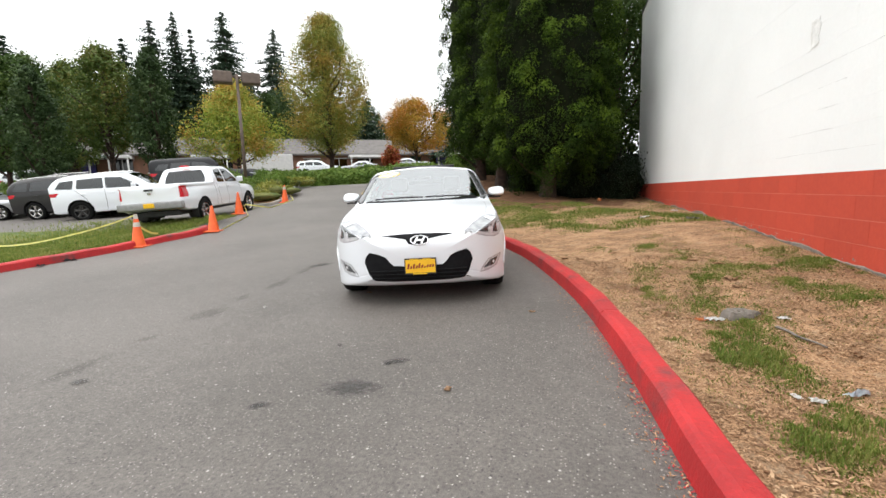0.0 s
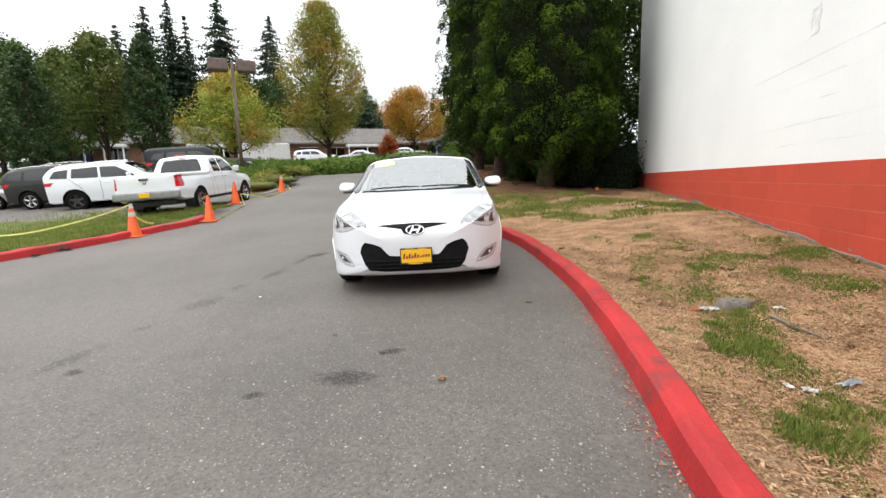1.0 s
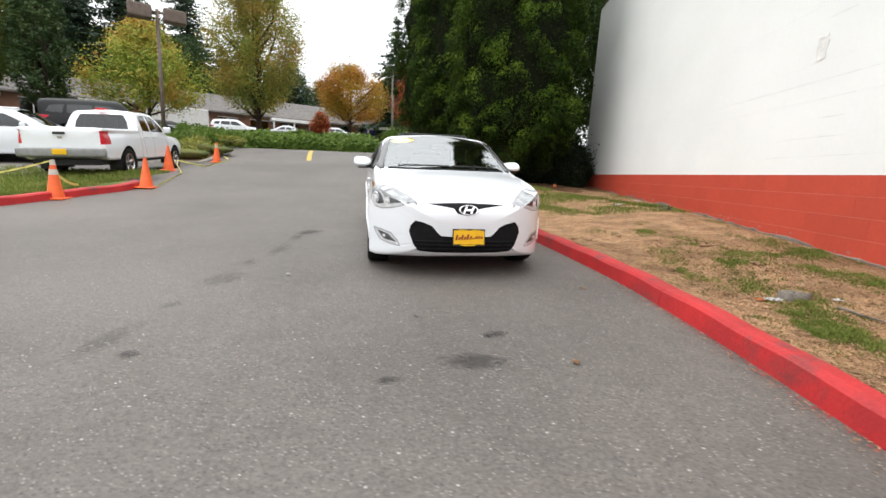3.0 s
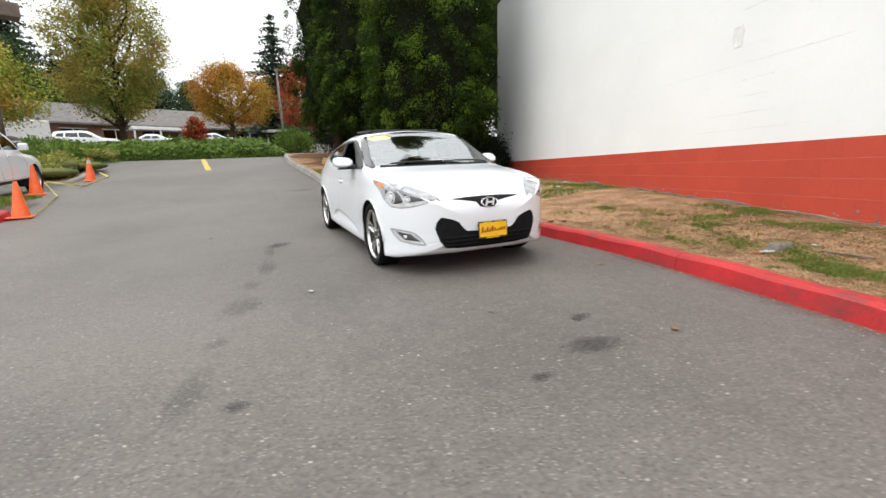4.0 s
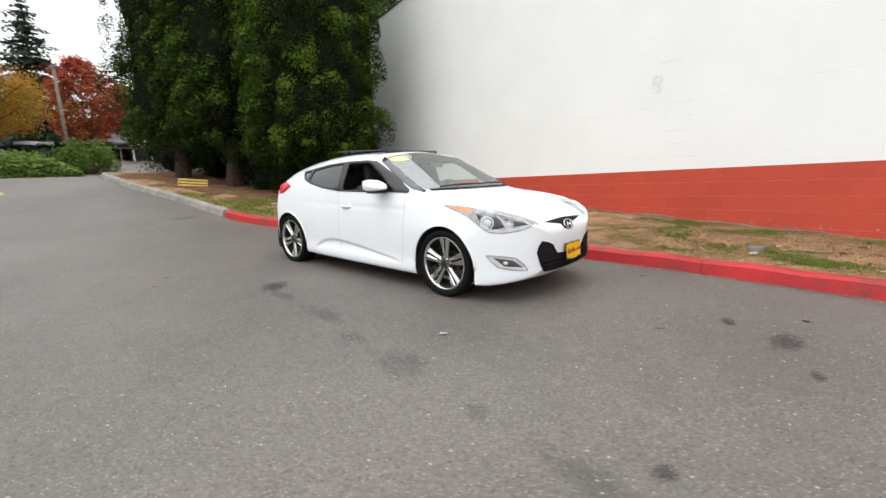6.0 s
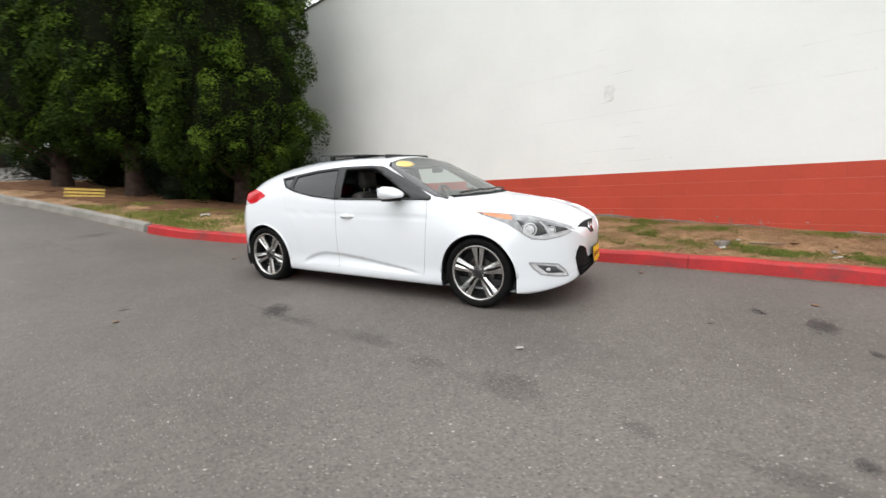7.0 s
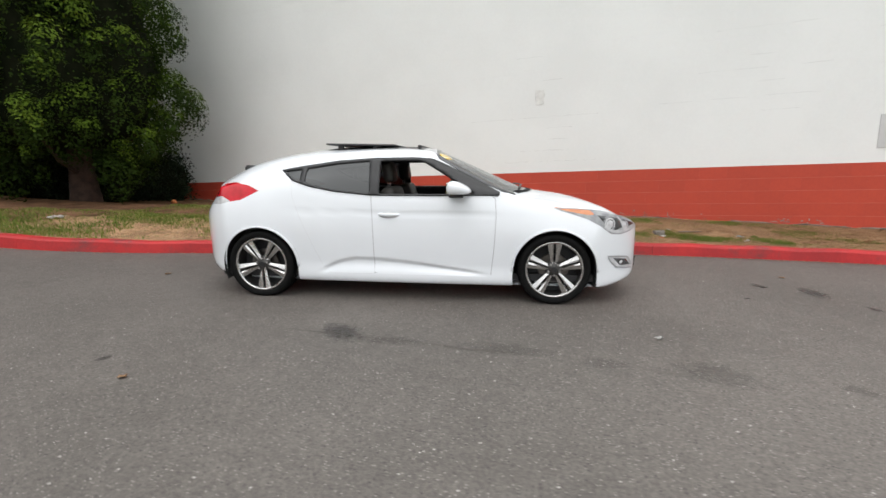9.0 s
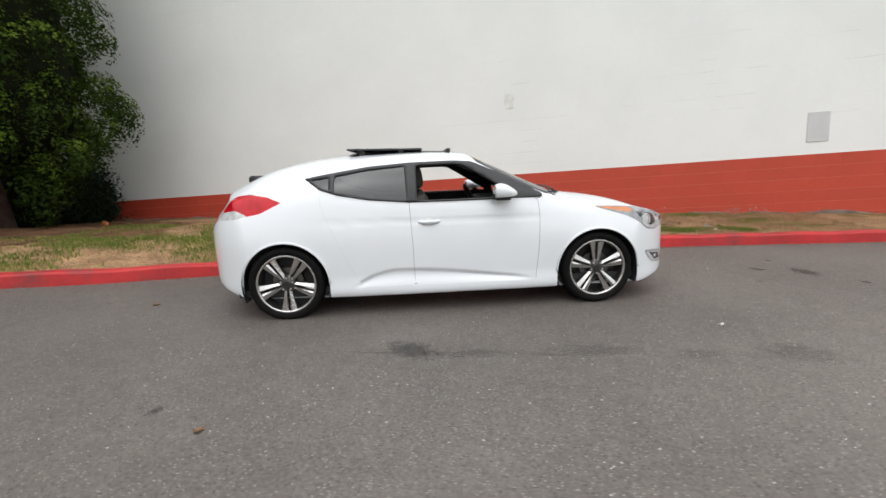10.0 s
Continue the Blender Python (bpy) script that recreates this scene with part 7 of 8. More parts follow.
# longer grass between the kerb and the evergreens
roots = []
while len(roots) < 24000:
    y = rng.uniform(8.2, 14.8)
    x = rng.uniform(kerb_x(y) + 0.2, min(WALL_X - 0.05, kerb_x(y) + 4.2))
    v = noise.noise((x * 0.9, y * 0.9, 6.0)) + 0.5 * noise.noise((x * 3.3, y * 3.3, 6.0))
    if v > -0.1 + rng.uniform(-0.2, 0.4) and math.hypot(x + 1.53, y - 14.5) > 1.7:
        roots.append((x, y, verge_height(x, y) - 0.005))
blades("grass", np.array(roots), np.full(len(roots), 0.055), GRASS, rng, "longer green grass on the bank before the trees", 0.009)
# dry needles and chips
n = 125000
y = np.where(rng.uniform(size=n) < 0.5, rng.uniform(0.8, 6.0, n), rng.uniform(-1.0, 14.0, n))
x0 = np.array([kerb_x(v) + 0.17 for v in y])
x = x0 + (WALL_X - x0) * rng.uniform(0, 1, n)
z = np.array([verge_height(a, b) for a, b in zip(x, y)]) + 0.008
pts = np.stack([x, y, z], 1)
tagged(leaf_mesh("needles", pts, rng.uniform(0.008, 0.026, n) * rng.choice([1.0, 1.9], n, p=[0.93, 0.07]), [STRAW], None, rng, np.tile(np.array((0, 0, 2.2)), (n, 1)), 0.28), "scattered dry needles, bark chips and leaf crumbs", "needles", kind="stuff")
# a line of the same along the gutter
n = 5000
i = rng.integers(0, len(KERB) - 1, n)
kx = np.array([KERB[k].x for k in i]) - np.abs(rng.normal(size=n)) * 0.07 - 0.01
ky = np.array([KERB[k].y for k in i]) + rng.uniform(-0.05, 0.05, n)
pts = np.stack([kx, ky, np.array([lie(a, b) for a, b in zip(kx, ky)]) + 0.005], 1)
tagged(leaf_mesh("gutter_litter", pts, rng.uniform(0.008, 0.026, n), [STRAW], None, rng, np.tile(np.array((0, 0, 2.5)), (n, 1)), 0.35), "dry needles and grit gathered in the gutter", "needles", kind="stuff")
n = 900
ky = rng.uniform(0.2, 4.2, n)
kx = np.array([kerb_x(v) for v in ky]) - np.abs(rng.normal(size=n)) * 0.035
pts = np.stack([kx, ky, np.array([lie(a, b) for a, b in zip(kx, ky)]) + 0.006], 1)
tagged(leaf_mesh("paint_flecks", pts, rng.uniform(0.004, 0.014, n), [KERB_RED], None, rng, np.tile(np.array((0, 0, 6.0)), (n, 1)), 0.8), "red paint overspray flecks beside the kerb", "paint flecks", kind="stuff")
# loose grit on the asphalt
n = 1200
x, y = rng.uniform(-8.5, -0.4, n), rng.uniform(0.2, 9.0, n)
keep = x < np.array([kerb_x(v) for v in y]) - 0.05
pts = np.stack([x, y, np.array([lie(a, b) for a, b in zip(x, y)]) + 0.003], 1)[keep]
PALE = material("pale_grit", (0.4, 0.38, 0.35), (0.6, 0.58, 0.54), rough=0.9, scale=10, vary=0.3, island=True)
tagged(leaf_mesh("grit", pts, rng.uniform(0.004, 0.011, len(pts)), [PALE], None, rng, np.tile(np.array((0, 0, 2.0)), (len(pts), 1)), 0.8), "pale loose grit on the asphalt", "grit", kind="stuff")

PAPER = material("crumpled_paper", (0.75, 0.74, 0.72), (0.6, 0.59, 0.57), rough=0.8, scale=20, fine=80, bump=0.3)
PAPER_BLUE = material("pale_blue_wrapper", (0.5, 0.58, 0.64), (0.66, 0.7, 0.73), rough=0.5, scale=20, fine=80)
PAPER_ORANGE = material("orange_print", (0.6, 0.2, 0.06), (0.5, 0.15, 0.05), rough=0.7, scale=20)
STUMP = material("weathered_stump", (0.2, 0.175, 0.15), (0.1, 0.085, 0.07), rough=0.95, scale=14, fine=60, bump=0.8, bump_scale=30)
DRY_LEAF = material("dry_leaf", (0.42, 0.26, 0.14), (0.3, 0.17, 0.09), rough=0.8, scale=30)


def scrap(x, y, w, d, mat, seed, label, category="litter", name="litter", ground=None, crumple=0.3):
    """A crumpled sheet: a small grid bent by noise, with thickness."""
    r = np.random.default_rng(seed)
    g0 = ground or (lambda a, b: verge_height(a, b))
    turn = r.uniform(0, 6.28)
    bm = bmesh.new()
    n = 7
    grid = [[bm.verts.new(((i / (n - 1) - 0.5) * w * (1 + 0.2 * r.normal() * (i in (0, n - 1))), (j / (n - 1) - 0.5) * d * (1 + 0.2 * r.normal() * (j in (0, n - 1))), crumple * w * (0.5 + 0.8 * noise.noise((i * 0.7 + seed, j * 0.7, 0.0))))) for j in range(n)] for i in range(n)]
    for i in range(n - 1):
        for j in range(n - 1):
            bm.faces.new((grid[i][j], grid[i + 1][j], grid[i + 1][j + 1], grid[i][j + 1]))
    low = min(v.co.z for v in bm.verts)
    for v in bm.verts:
        v.co.z -= low
    bmesh.ops.solidify(bm, geom=bm.faces[:], thickness=0.002)
    ob = finish(name, bm, mat)
    ob.matrix_world = Matrix.Translation((x, y, g0(x, y) + 0.006)) @ pose(0, 0, 0, 0, 0, math.degrees(turn))
    return tagged(ob, label, category)


scrap(0.17, 3.88, 0.11, 0.06, PAPER, 1, "crumpled white paper cup on dry grass")
scrap(0.1, 3.9, 0.06, 0.07, PAPER_ORANGE, 2, "torn orange wrapper beside white paper")
scrap(0.44, 2.84, 0.12, 0.03, PAPER_BLUE, 3, "pale blue plastic wrapper lying in grass")
scrap(0.27, 2.78, 0.06, 0.045, PAPER, 4, "crumpled grey-white tissue on dry needles")
scrap(0.2, 2.82, 0.045, 0.03, PAPER, 5, "small scrap of white tissue on needles")
scrap(0.53, 3.77, 0.06, 0.05, PAPER, 6, "small scrap of white paper on grass")
scrap(0.54, 9.09, 0.2, 0.06, PAPER, 7, "flat white paper scrap on dry earth")
scrap(1.17, 8.49, 0.22, 0.12, STUMP, 8, "grey crumpled rag near the wall")
scrap(1.3, 10.4, 0.12, 0.05, PAPER, 9, "flat white paper scrap on dry earth")
scrap(-3.1, 12.3, 0.18, 0.09, PAPER, 10, "white paper scrap on grass beside the kerb")
scrap(0.54, 4.73, 0.14, 0.1, DRY_LEAF, 11, "pale dry leaf on the bank", "leaf", "dry_leaf", None, 0.15)
for k in range(26):
    yy = rng.uniform(0.8, 6.5)
    xx = rng.uniform(kerb_x(yy) + 0.25, WALL_X - 0.1)
    scrap(xx, yy, rng.uniform(0.05, 0.1), rng.uniform(0.04, 0.07), DRY_LEAF, 30 + k, "curled brown dry leaf on the bank", "leaf", "dry_leaf", None, 0.3)
for xx, yy in ((-1.46, 2.87), (-3.8, 9.07), (-2.9, 4.9), (-1.1, 4.4), (-5.5, 7.2)):
    scrap(xx, yy, 0.05, 0.035, DRY_LEAF, int(70 + 10 * abs(xx)), "small dry leaf on the asphalt", "leaf", "dry_leaf", lie, 0.25)
scrap(-3.757, 4.243, 0.05, 0.03, PAPER, 90, "small white paper scrap on asphalt", ground=lie)
# stump and stick
bm = bmesh.new()
rows = []
for h, r in ((-0.05, 0.1), (0.02, 0.085), (0.038, 0.075), (0.04, 0.035)):
    rows.append([bm.verts.new((r * 1.2 * math.cos(6.283 * k / 18) * (1 + 0.15 * math.sin(k * 2.3)), r * math.sin(6.283 * k / 18) * (1 + 0.15 * math.cos(k * 1.7)), h + 0.012 * math.sin(k * 3.1))) for k in range(18)])
for u, v in zip(rows, rows[1:]):
    for k in range(18):
        bm.faces.new((u[k], u[(k + 1) % 18], v[(k + 1) % 18], v[k]))
bm.faces.new(rows[-1])
ob = finish("tree_stump", bm, STUMP)
ob.location = (0.34, 3.92, verge_height(0.34, 3.92))
tagged(ob, "low weathered grey tree stump in the grass", "stump")
bm = bmesh.new()
rows = []
for k in range(9):
    t = k / 8
    px, py = 0.44 + 0.1 * t, 3.64 - 0.33 * t
    c = Vector((px + 0.01 * math.sin(9 * t), py, verge_height(px, py) + 0.02))
    rows.append([bm.verts.new(c + Vector((math.cos(i * math.pi / 3), 0.3 * math.cos(i * math.pi / 3), math.sin(i * math.pi / 3))) * (0.009 - 0.005 * t)) for i in range(6)])
for u, v in zip(rows, rows[1:]):
    for i in range(6):
        bm.faces.new((u[i], u[(i + 1) % 6], v[(i + 1) % 6], v[i]))
bm.faces.new(rows[0])
bm.faces.new(rows[-1])
tagged(finish("stick", bm, STUMP), "thin grey dead stick lying on the bank", "stick")
bm = bmesh.new()
bmesh.ops.create_icosphere(bm, subdivisions=2, radius=0.06)
for v in bm.verts:
    v.co *= 1 + 0.2 * noise.noise(v.co * 14)
ob = finish("ball", bm, PAPER_ORANGE, True)
ob.location = (0.1, 14.0, verge_height(0.1, 14.0) + 0.045)
tagged(ob, "small orange-red ball under the shrub", "ball")

# ---- traffic cones and tape ----
CONE_ORANGE = material("faded_orange_plastic", (0.85, 0.13, 0.02), (0.7, 0.1, 0.018), rough=0.5, scale=6, fine=60)
CONE_PALE = material("grey_reflective_collar", (0.55, 0.52, 0.46), (0.4, 0.37, 0.32), rough=0.5, scale=8)
TAPE = material("yellow_barrier_tape", (0.72, 0.66, 0.16), (0.62, 0.58, 0.2), rough=0.5, scale=8)
BLACK_RUBBER = material("black_rubber_scrap", (0.015, 0.015, 0.015), (0.03, 0.03, 0.03), rough=0.8)


def cone(x, y, h, collar, lean, label):
    c = thing("traffic_cone", Matrix.Translation((x, y, lie(x, y))) @ pose(0, 0, 0, lean, lean * 0.5, 20), label, "traffic cone", "cones along the drive")
    bm = bmesh.new()
    rounded_box(bm, -0.19, -0.19, 0.0, 0.19, 0.19, 0.035, 0.015, 2)
    part("base", bm, CONE_ORANGE, c)
    bm = bmesh.new()
    n = 24
    rows = [[bm.verts.new((r * math.cos(6.2832 * k / n), r * math.sin(6.2832 * k / n), z)) for k in range(n)] for r, z in ((0.145, 0.035), (0.135, 0.06), (0.03, h - 0.015), (0.024, h), (0.012, h))]
    for u, v in zip(rows, rows[1:]):
        for k in range(n):
            bm.faces.new((u[k], u[(k + 1) % n], v[(k + 1) % n], v[k]))
    part("cone_body", bm, CONE_ORANGE, c, smooth=True)
    for z0, z1 in collar:
        bm = bmesh.new()
        f = lambda z: 0.135 + (0.03 - 0.135) * (z - 0.06) / (h - 0.075) + 0.004
        rows = [[bm.verts.new((f(z) * math.cos(6.2832 * k / n), f(z) * math.sin(6.2832 * k / n), z)) for k in range(n)] for z in (z0, z1)]
        for k in range(n):
            bm.faces.new((rows[0][k], rows[0][(k + 1) % n], rows[1][(k + 1) % n], rows[1][k]))
        part("collar", bm, CONE_PALE, c, "grey reflective collar")
    return c


cone(-10.12, 8.15, 0.74, ((0.46, 0.56), (0.64, 0.74)), 1, "orange traffic cone with pale collars and tape tied on")
cone(-9.68, 9.9, 0.68, (), 0, "plain orange traffic cone at the kerb's end")
cone(-11.13, 12.57, 0.71, (), 2, "plain orange traffic cone beside the pickup")
cone(-11.95, 16.2, 0.72, ((0.54, 0.65),), 3, "orange traffic cone with a pale top by the island")


def tape(points, width, label):
    """A slack ribbon of plastic tape, twisting as it goes."""
    pts = []
    for a, b in zip(points, points[1:]):
        for k in range(14):
            t = k / 14
            p = Vector(a).lerp(Vector(b), t)
            pts.append(p)
    pts.append(Vector(points[-1]))
    tv, tf = [], []
    for i, p in enumerate(pts):
        tw = 0.9 + 0.7 * math.sin(i * 0.35)
        d = Vector((0.25 * math.cos(tw), 0.25 * math.sin(tw), abs(math.sin(tw)) + 0.3)).normalized() * width / 2
        tv += [p - d, p + d]
    for i in range(len(pts) - 1):
        tf.append((2 * i, 2 * i + 1, 2 * i + 3, 2 * i + 2))
    tagged(mesh_object("barrier_tape", tv, tf, TAPE, True), label, "tape")


def sag(a, b, drop, n=8):
    return [Vector(a).lerp(Vector(b), k / n) - Vector((0, 0, drop * 4 * (k / n) * (1 - k / n))) for k in range(n + 1)]


slack = []
for k in range(25):
    a = k / 24
    b0, b1, b2 = (1 - a) ** 2, 2 * a * (1 - a), a * a
    tx, ty = b0 * -10.14 + b1 * -11.0 + b2 * -16.5, b0 * 8.15 + b1 * 6.1 + b2 * 8.4
    slack.append((tx, ty, lie(tx, ty) + b0 * 0.72 + b1 * 0.02 + b2 * 0.4))
tape(slack, 0.035, "slack yellow barrier tape over the lawn")
tape(sag((-10.12, 8.23, lie(-10.12, 8.23) + 0.45), (-10.22, 8.75, lie(-10.2, 8.75) + 0.2), 0.05), 0.05, "loose end of yellow barrier tape")
tape([(-9.55, 10.05, lie(-9.55, 10.05) + 0.03), (-10.4, 12.1, lie(-10.4, 12.1) + 0.02), (-10.95, 12.6, lie(-10.95, 12.6) + 0.3)], 0.04, "thin yellow tape lying on the asphalt")
tape([(-10.9, 12.6, lie(-10.9, 12.6) + 0.3), (-10.7, 13.6, lie(-10.7, 13.6) + 0.02), (-11.0, 15.4, lie(-11.0, 15.4) + 0.02), (-11.75, 16.3, lie(-11.75, 16.3) + 0.2)], 0.04, "thin yellow tape lying on the asphalt")
scrap(-9.98, 6.1, 0.16, 0.1, BLACK_RUBBER, 120, "black rubber scrap beside the red kerb", ground=lie)
scrap(-9.98, 6.6, 0.2, 0.06, BLACK_RUBBER, 121, "black rubber scrap beside the red kerb", ground=lie)

# ---- yellow barrier by the trees ----
SIGN_YELLOW = material("faded_yellow_board", (0.5, 0.33, 0.04), (0.36, 0.23, 0.03), rough=0.6, scale=6, fine=60)
bar = thing("barrier", Matrix.Translation((-4.5, 16.3, verge_height(-4.5, 16.3) - 0.05)) @ pose(0, 0, 0, 0, 0, -14) @ pose(0, 0, 0, -32, 5, 0) @ Matrix.Scale(0.78, 4), "low yellow slatted barrier leaning on the grass", "barrier")
for z in (0.08, 0.2, 0.32):
    bm = bmesh.new()
    rounded_box(bm, -0.5, -0.012, z, 0.5, 0.012, z + 0.075, 0.005, 2)
    part("slat", bm, SIGN_YELLOW, bar)
for x in (-0.42, 0.42):
    bm = bmesh.new()
    rounded_box(bm, x - 0.03, 0.013, 0.0, x + 0.03, 0.05, 0.42, 0.006, 2)
    part("leg", bm, TRIM_BLACK, bar)

# ---- road paint ----
LINE_YELLOW = material("worn_yellow_paint", (0.62, 0.42, 0.06), (0.45, 0.33, 0.1), rough=0.8, scale=3, fine=50, grain=0.8)
LINE_WHITE = material("worn_white_paint", (0.6, 0.59, 0.56), (0.35, 0.34, 0.32), rough=0.8, scale=3, fine=50, grain=0.8)


def road_line(points, width, mat, label):
    pts = smooth_line(points, 0.3)
    lv, lf = [], []
    for i, p in enumerate(pts):
        a, b = pts[max(0, i - 1)], pts[min(len(pts) - 1, i + 1)]
        d = (b - a).normalized()
        for s in (-1, 1):
            q = p + Vector((-d.y, d.x, 0)) * s * width / 2
            lv.append((q.x, q.y, lie(q.x, q.y) + 0.006))
    for i in range(len(pts) - 1):
        lf.append((2 * i, 2 * i + 1, 2 * i + 3, 2 * i + 2))
    tagged(mesh_object("road_marking", lv, lf, mat), label, "road marking", kind="structure")


road_line([(-8.55, 16.5), (-9.5, 19.0), (-10.45, 21.6)], 0.17, LINE_YELLOW, "worn yellow centre line on the ramp")
road_line([(-20.0, 22.9), (-14.0, 22.6), (-10.2, 22.4)], 0.3, LINE_WHITE, "worn white stop line across the top of the ramp")
road_line([(-9.0, 22.4), (-7.2, 22.2)], 0.3, LINE_WHITE, "worn white line at the top of the ramp")

# ---- lamp posts ----
POLE_BROWN = material("brown_steel_pole", (0.1, 0.07, 0.055), (0.14, 0.1, 0.08), rough=0.6, scale=5)
POLE_GREY = material("grey_wooden_pole", (0.2, 0.18, 0.16), (0.14, 0.12, 0.1), rough=0.9, scale=5, fine=60)
bx, by = -16.1, 19.0
lamp_post = thing("street_lamp", Matrix.Translation((bx, by, lie(bx, by))), "brown steel lamp post with two box heads", "street lamp")
top = 7.15 - lie(bx, by)
bm = bmesh.new()
tube(bm, (0, 0, 0), (0, 0, top), 0.085, 0.065, 12)
part("pole", bm, POLE_BROWN, lamp_post, smooth=True)
bm = bmesh.new()
ax_ = Vector((0.77, 0.64, 0))
tube(bm, -ax_ * 0.6 + Vector((0, 0, top - 0.12)), ax_ * 0.6 + Vector((0, 0, top - 0.12)), 0.05, 0.05, 8)
part("arm", bm, POLE_BROWN, lamp_post)
for s in (-1, 1):
    bm = bmesh.new()
    rounded_box(bm, -0.42, -0.3, -0.36, 0.42, 0.3, 0.16, 0.06, 3)
    bmesh.ops.transform(bm, matrix=Matrix.Translation(ax_ * 0.62 * s + Vector((0, 0, top - 0.1))) @ pose(0, 0, 0, 0, 0, 40), verts=bm.verts)
    part("lamp_head", bm, POLE_BROWN, lamp_post, smooth=False)
bm = bmesh.new()
rounded_box(bm, -0.25, -0.25, -0.1, 0.25, 0.25, 0.5, 0.03, 2)
part("footing", bm, CONCRETE, lamp_post)
pole = thing("utility_pole", Matrix.Translation((-9.4, 35.4, lie(-9.4, 35.4))), "tall thin grey pole behind the hedge", "pole")
bm = bmesh.new()
tube(bm, (0, 0, 0), (-0.15, 0, 5.9), 0.1, 0.07, 10)
part("shaft", bm, POLE_GREY, pole, smooth=True)
bm = bmesh.new()
rounded_box(bm, -0.3, -0.1, 5.8, 0.1, 0.1, 5.95, 0.03, 2)
part("lamp_head", bm, POLE_GREY, pole)

# ---- low buildings behind the trees ----
BRICK_FAR = material("brown_brick", (0.24, 0.12, 0.075), (0.17, 0.09, 0.06), rough=0.9, scale=1.5, fine=8)
ROOF_FAR = material("grey_shingle_roof", (0.16, 0.145, 0.135), (0.11, 0.1, 0.095), rough=0.9, scale=2, fine=10)
TRIM_FAR = material("white_fascia", (0.7, 0.69, 0.67), (0.62, 0.61, 0.6), rough=0.7)
PANE_FAR = glass_material("dark_shop_glass", (0.08, 0.09, 0.1), 1.6)
BLUE_DOOR = material("purple_blue_door", (0.06, 0.05, 0.22), (0.05, 0.04, 0.18), rough=0.6)


def low_building(p, q, depth, base, eave, ridge, label, awnings):
    p, q = Vector((*p, 0)), Vector((*q, 0))
    L = (q - p).length
    yaw = math.degrees(math.atan2(q.y - p.y, q.x - p.x))
    b = thing("building", Matrix.Translation((p.x, p.y, base)) @ pose(0, 0, 0, 0, 0, yaw), label, "building")
    bm = bmesh.new()
    box(bm, 0, 0, -1.0, L, depth, eave)
    part("wall", bm, BRICK_FAR, b)
    bm = bmesh.new()
    prof = [(-0.9, eave - 0.05), (-0.9, eave + 0.12), (depth / 2, ridge), (depth + 0.9, eave + 0.12), (depth + 0.9, eave - 0.05)]
    rows = [[bm.verts.new((x, y, z)) for y, z in prof] for x in (-0.7, L + 0.7)]
    for i in range(5):
        bm.faces.new((rows[0][i], rows[0][(i + 1) % 5], rows[1][(i + 1) % 5], rows[1][i]))
    bm.faces.new(rows[0])
    bm.faces.new(rows[1][::-1])
    part("roof", bm, ROOF_FAR, b)
    k = 0
    x = 1.2
    while x < L - 2.5:
        w = 2.0
        bm = bmesh.new()
        box(bm, x, -0.03, 0.5, x + w, 0.02, 2.0)
        win = part("window", bm, PANE_FAR, b)
        bm = bmesh.new()
        box(bm, x - 0.08, -0.05, 2.0, x + w + 0.08, 0.0, 2.1)
        box(bm, x - 0.08, -0.05, 0.42, x + w + 0.08, 0.0, 0.5)
        box(bm, x + w / 2 - 0.04, -0.05, 0.5, x + w / 2 + 0.04, 0.0, 2.0)
        part("frame", bm, TRIM_FAR, win)
        x += 3.4
        k += 1
    for a0, a1 in awnings:
        bm = bmesh.new()
        rounded_box(bm, a0 * L, -2.0, eave - 0.45, a1 * L, -0.02, eave - 0.12, 0.03, 2)
        part("awning", bm, TRIM_FAR, b, "white flat entrance canopy")
        for t in (0.04, 0.5, 0.96):
            bm = bmesh.new()
            xx = (a0 + (a1 - a0) * t) * L
            box(bm, xx - 0.07, -1.9, -1.0, xx + 0.07, -1.76, eave - 0.45)
            part("post", bm, TRIM_FAR, b)
    bm = bmesh.new()
    box(bm, 0.12 * L, -0.06, 0, 0.12 * L + 1.4, 0.02, 2.05)
    part("door", bm, BLUE_DOOR, b)
    return b


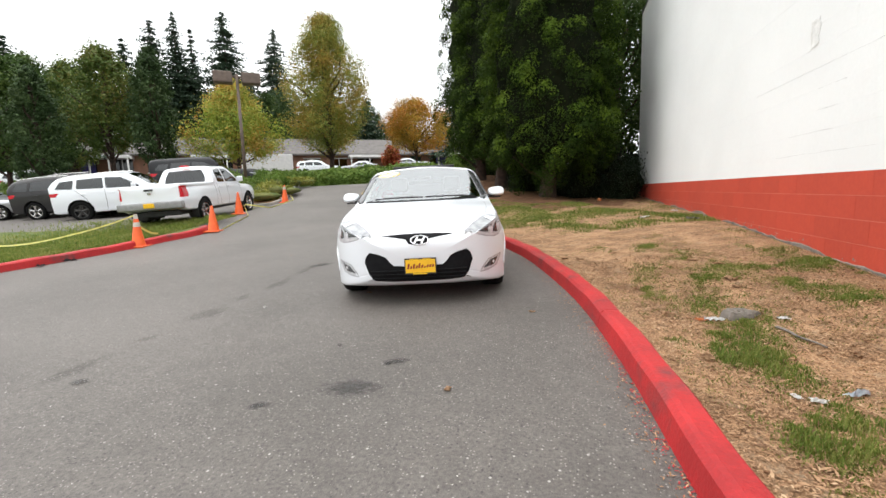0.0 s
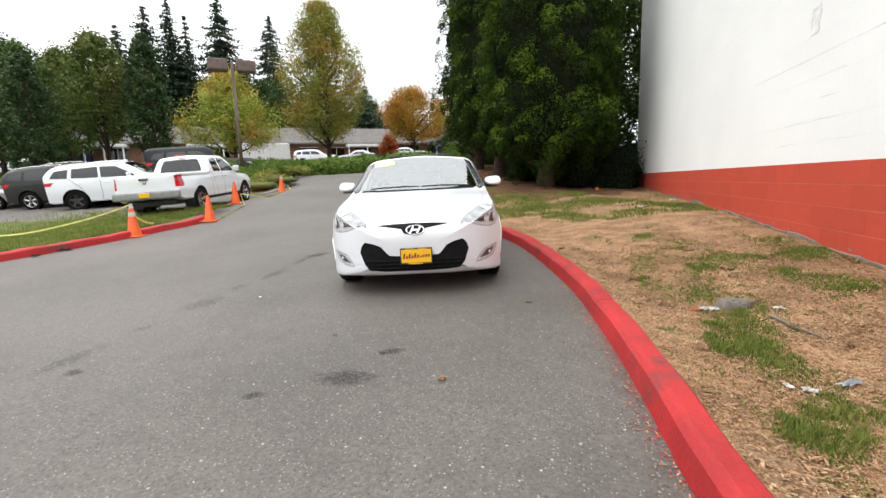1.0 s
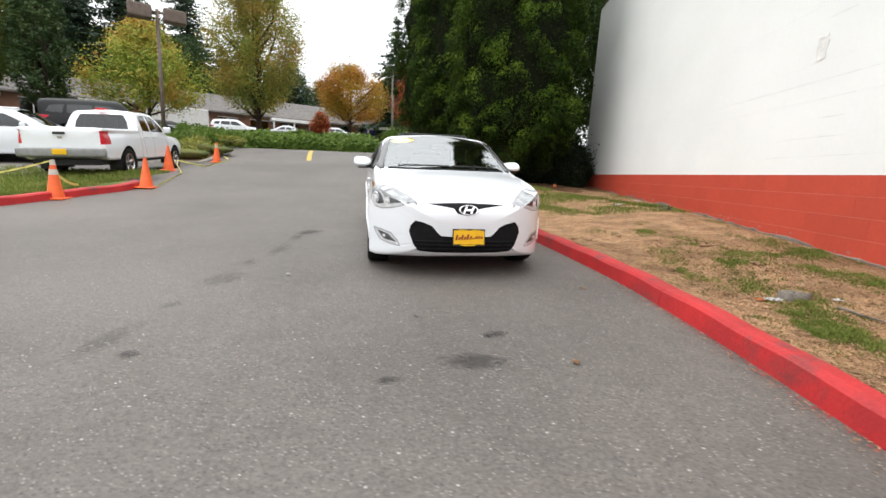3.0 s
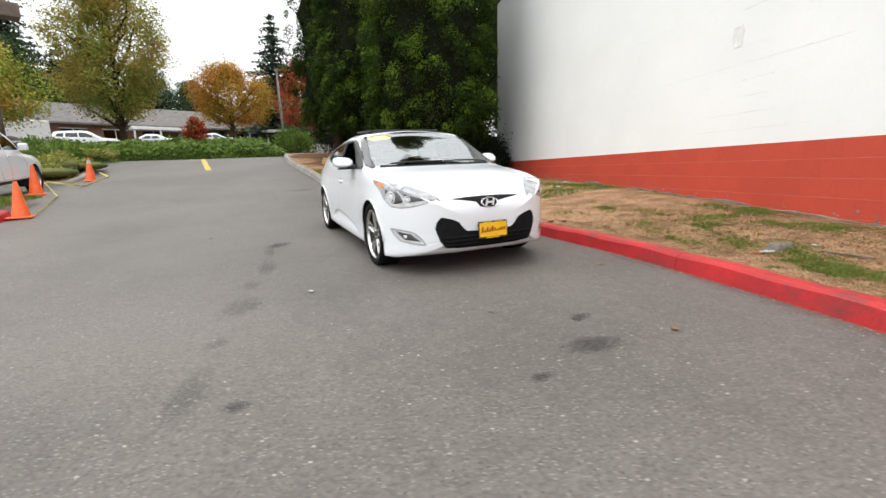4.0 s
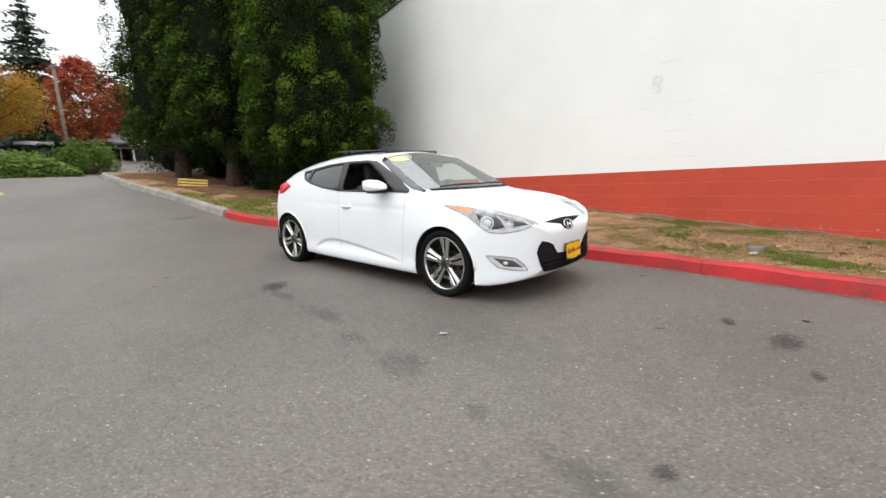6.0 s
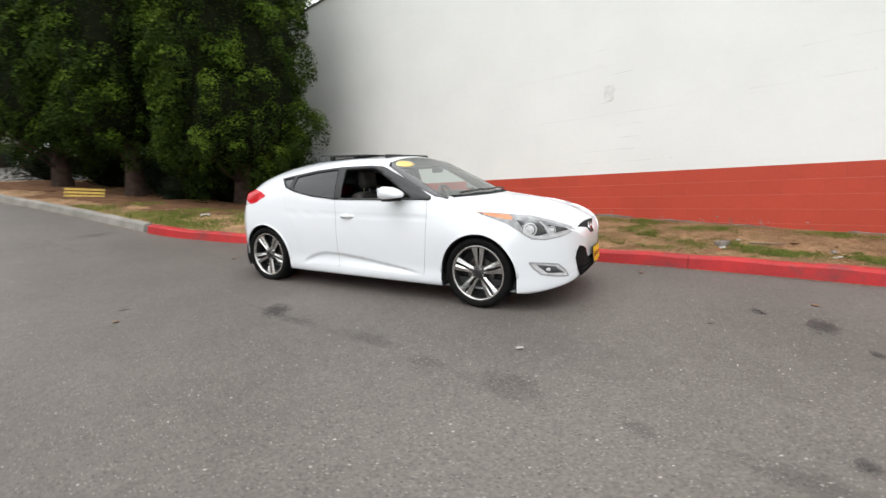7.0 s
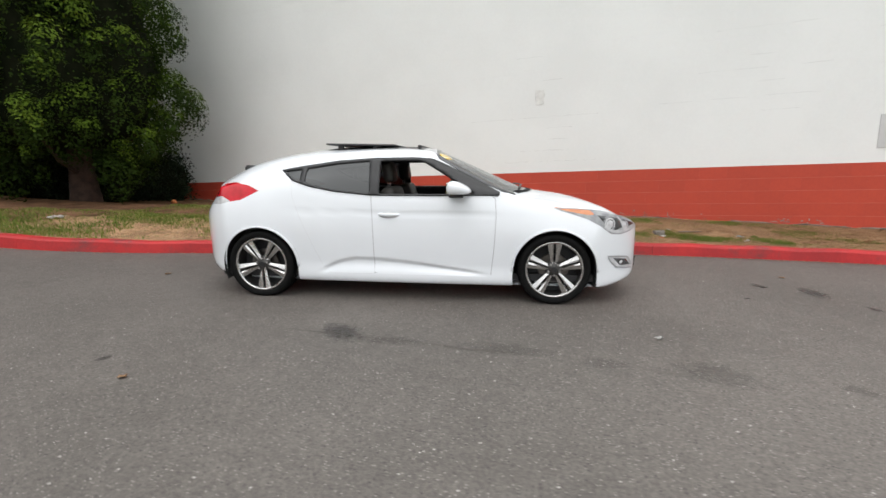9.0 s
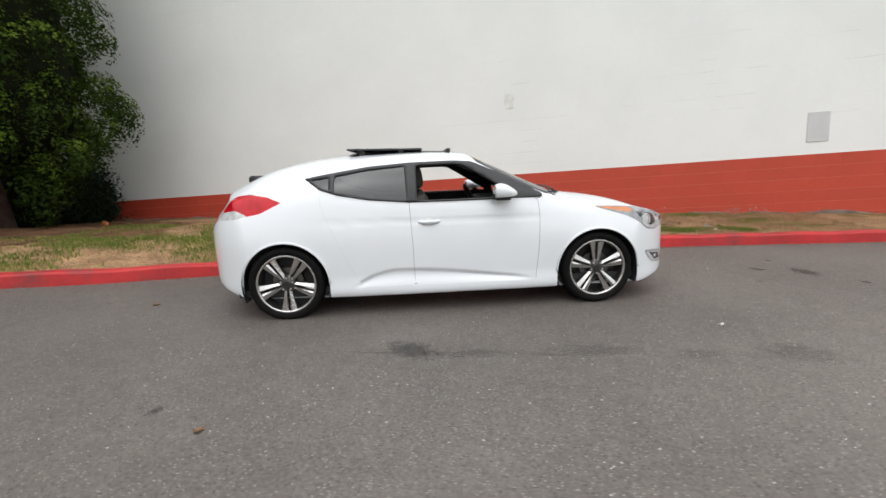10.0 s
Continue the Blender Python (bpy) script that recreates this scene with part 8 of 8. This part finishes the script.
low_building((-56, 33.5), (-21.5, 58.2), 9.0, 4.0, 2.45, 5.0, "long low brown brick building with shingle roof", ((0.15, 0.24), (0.38, 0.47), (0.8, 0.92)))
low_building((-20.5, 59.8), (-3.0, 62.0), 9.0, 4.1, 2.45, 5.1, "low brown brick building with white canopy", ((0.15, 0.4), (0.75, 0.95)))

# white box trailer before the building
tr = thing("trailer", Matrix.Translation((-30.2, 35.6, lie(-28.5, 36.5))) @ pose(0, 0, 0, 0, 0, 38), "white box trailer parked behind the hedge", "trailer")
bm = bmesh.new()
rounded_box(bm, 0, 0, 0.5, 4.6, 2.1, 2.75, 0.08, 2)
part("box", bm, TRIM_FAR, tr)
bm = bmesh.new()
rounded_box(bm, 0.02, -0.06, 0.45, 4.58, 2.16, 0.6, 0.03, 2)
part("sill", bm, ALLOY_DARK, tr)
for x in (1.8, 2.6):
    for y in (0.1, 2.0):
        bm = bmesh.new()
        lathe(bm, [(0.0, -0.1), (0.3, -0.1), (0.34, -0.06), (0.34, 0.06), (0.3, 0.1), (0.0, 0.1)], 20)
        bmesh.ops.translate(bm, vec=(x, y, 0.34), verts=bm.verts)
        part("tyre", bm, RUBBER, tr)


# ---- red block courses: single blocks along the stretch beside the drive ----
BLOCK = block_mesh(0.406, COURSE, 0.012)
rest = bmesh.new()
red_rows = 6
for r in range(red_rows):
    z0 = BAND_TOP - (r + 1) * COURSE
    start = -13.8 + 0.203 * (r % 2)
    k = 0
    while start + k * 0.406 < WALL_END:
        y = start + k * 0.406
        if verge_height(WALL_X, y + 0.2) < z0 + COURSE:
            if -2.4 < y < WALL_END - 0.41 and z0 + COURSE > verge_height(WALL_X, y) + 0.05:
                ob = new("block", BLOCK)
                ob.location = (WALL_X - 0.002 + 0.0003 * math.sin(17.3 * k + r), y, z0)
                ob.parent = wall
            else:
                box(rest, WALL_X - 0.001, y + 0.0006, z0 + 0.003, WALL_X + 0.01, min(y + 0.405, WALL_END), z0 + COURSE - 0.003)
        k += 1
BLOCK.materials.append(WALL_RED)
tagged(part("far_blocks", rest, WALL_RED, wall), kind="stuff")
bm = bmesh.new()
box(bm, WALL_X + 0.0004, -13.9, -0.5, WALL_X + 0.0055, WALL_END, BAND_TOP - 0.001)
part("mortar", bm, MORTAR, wall)
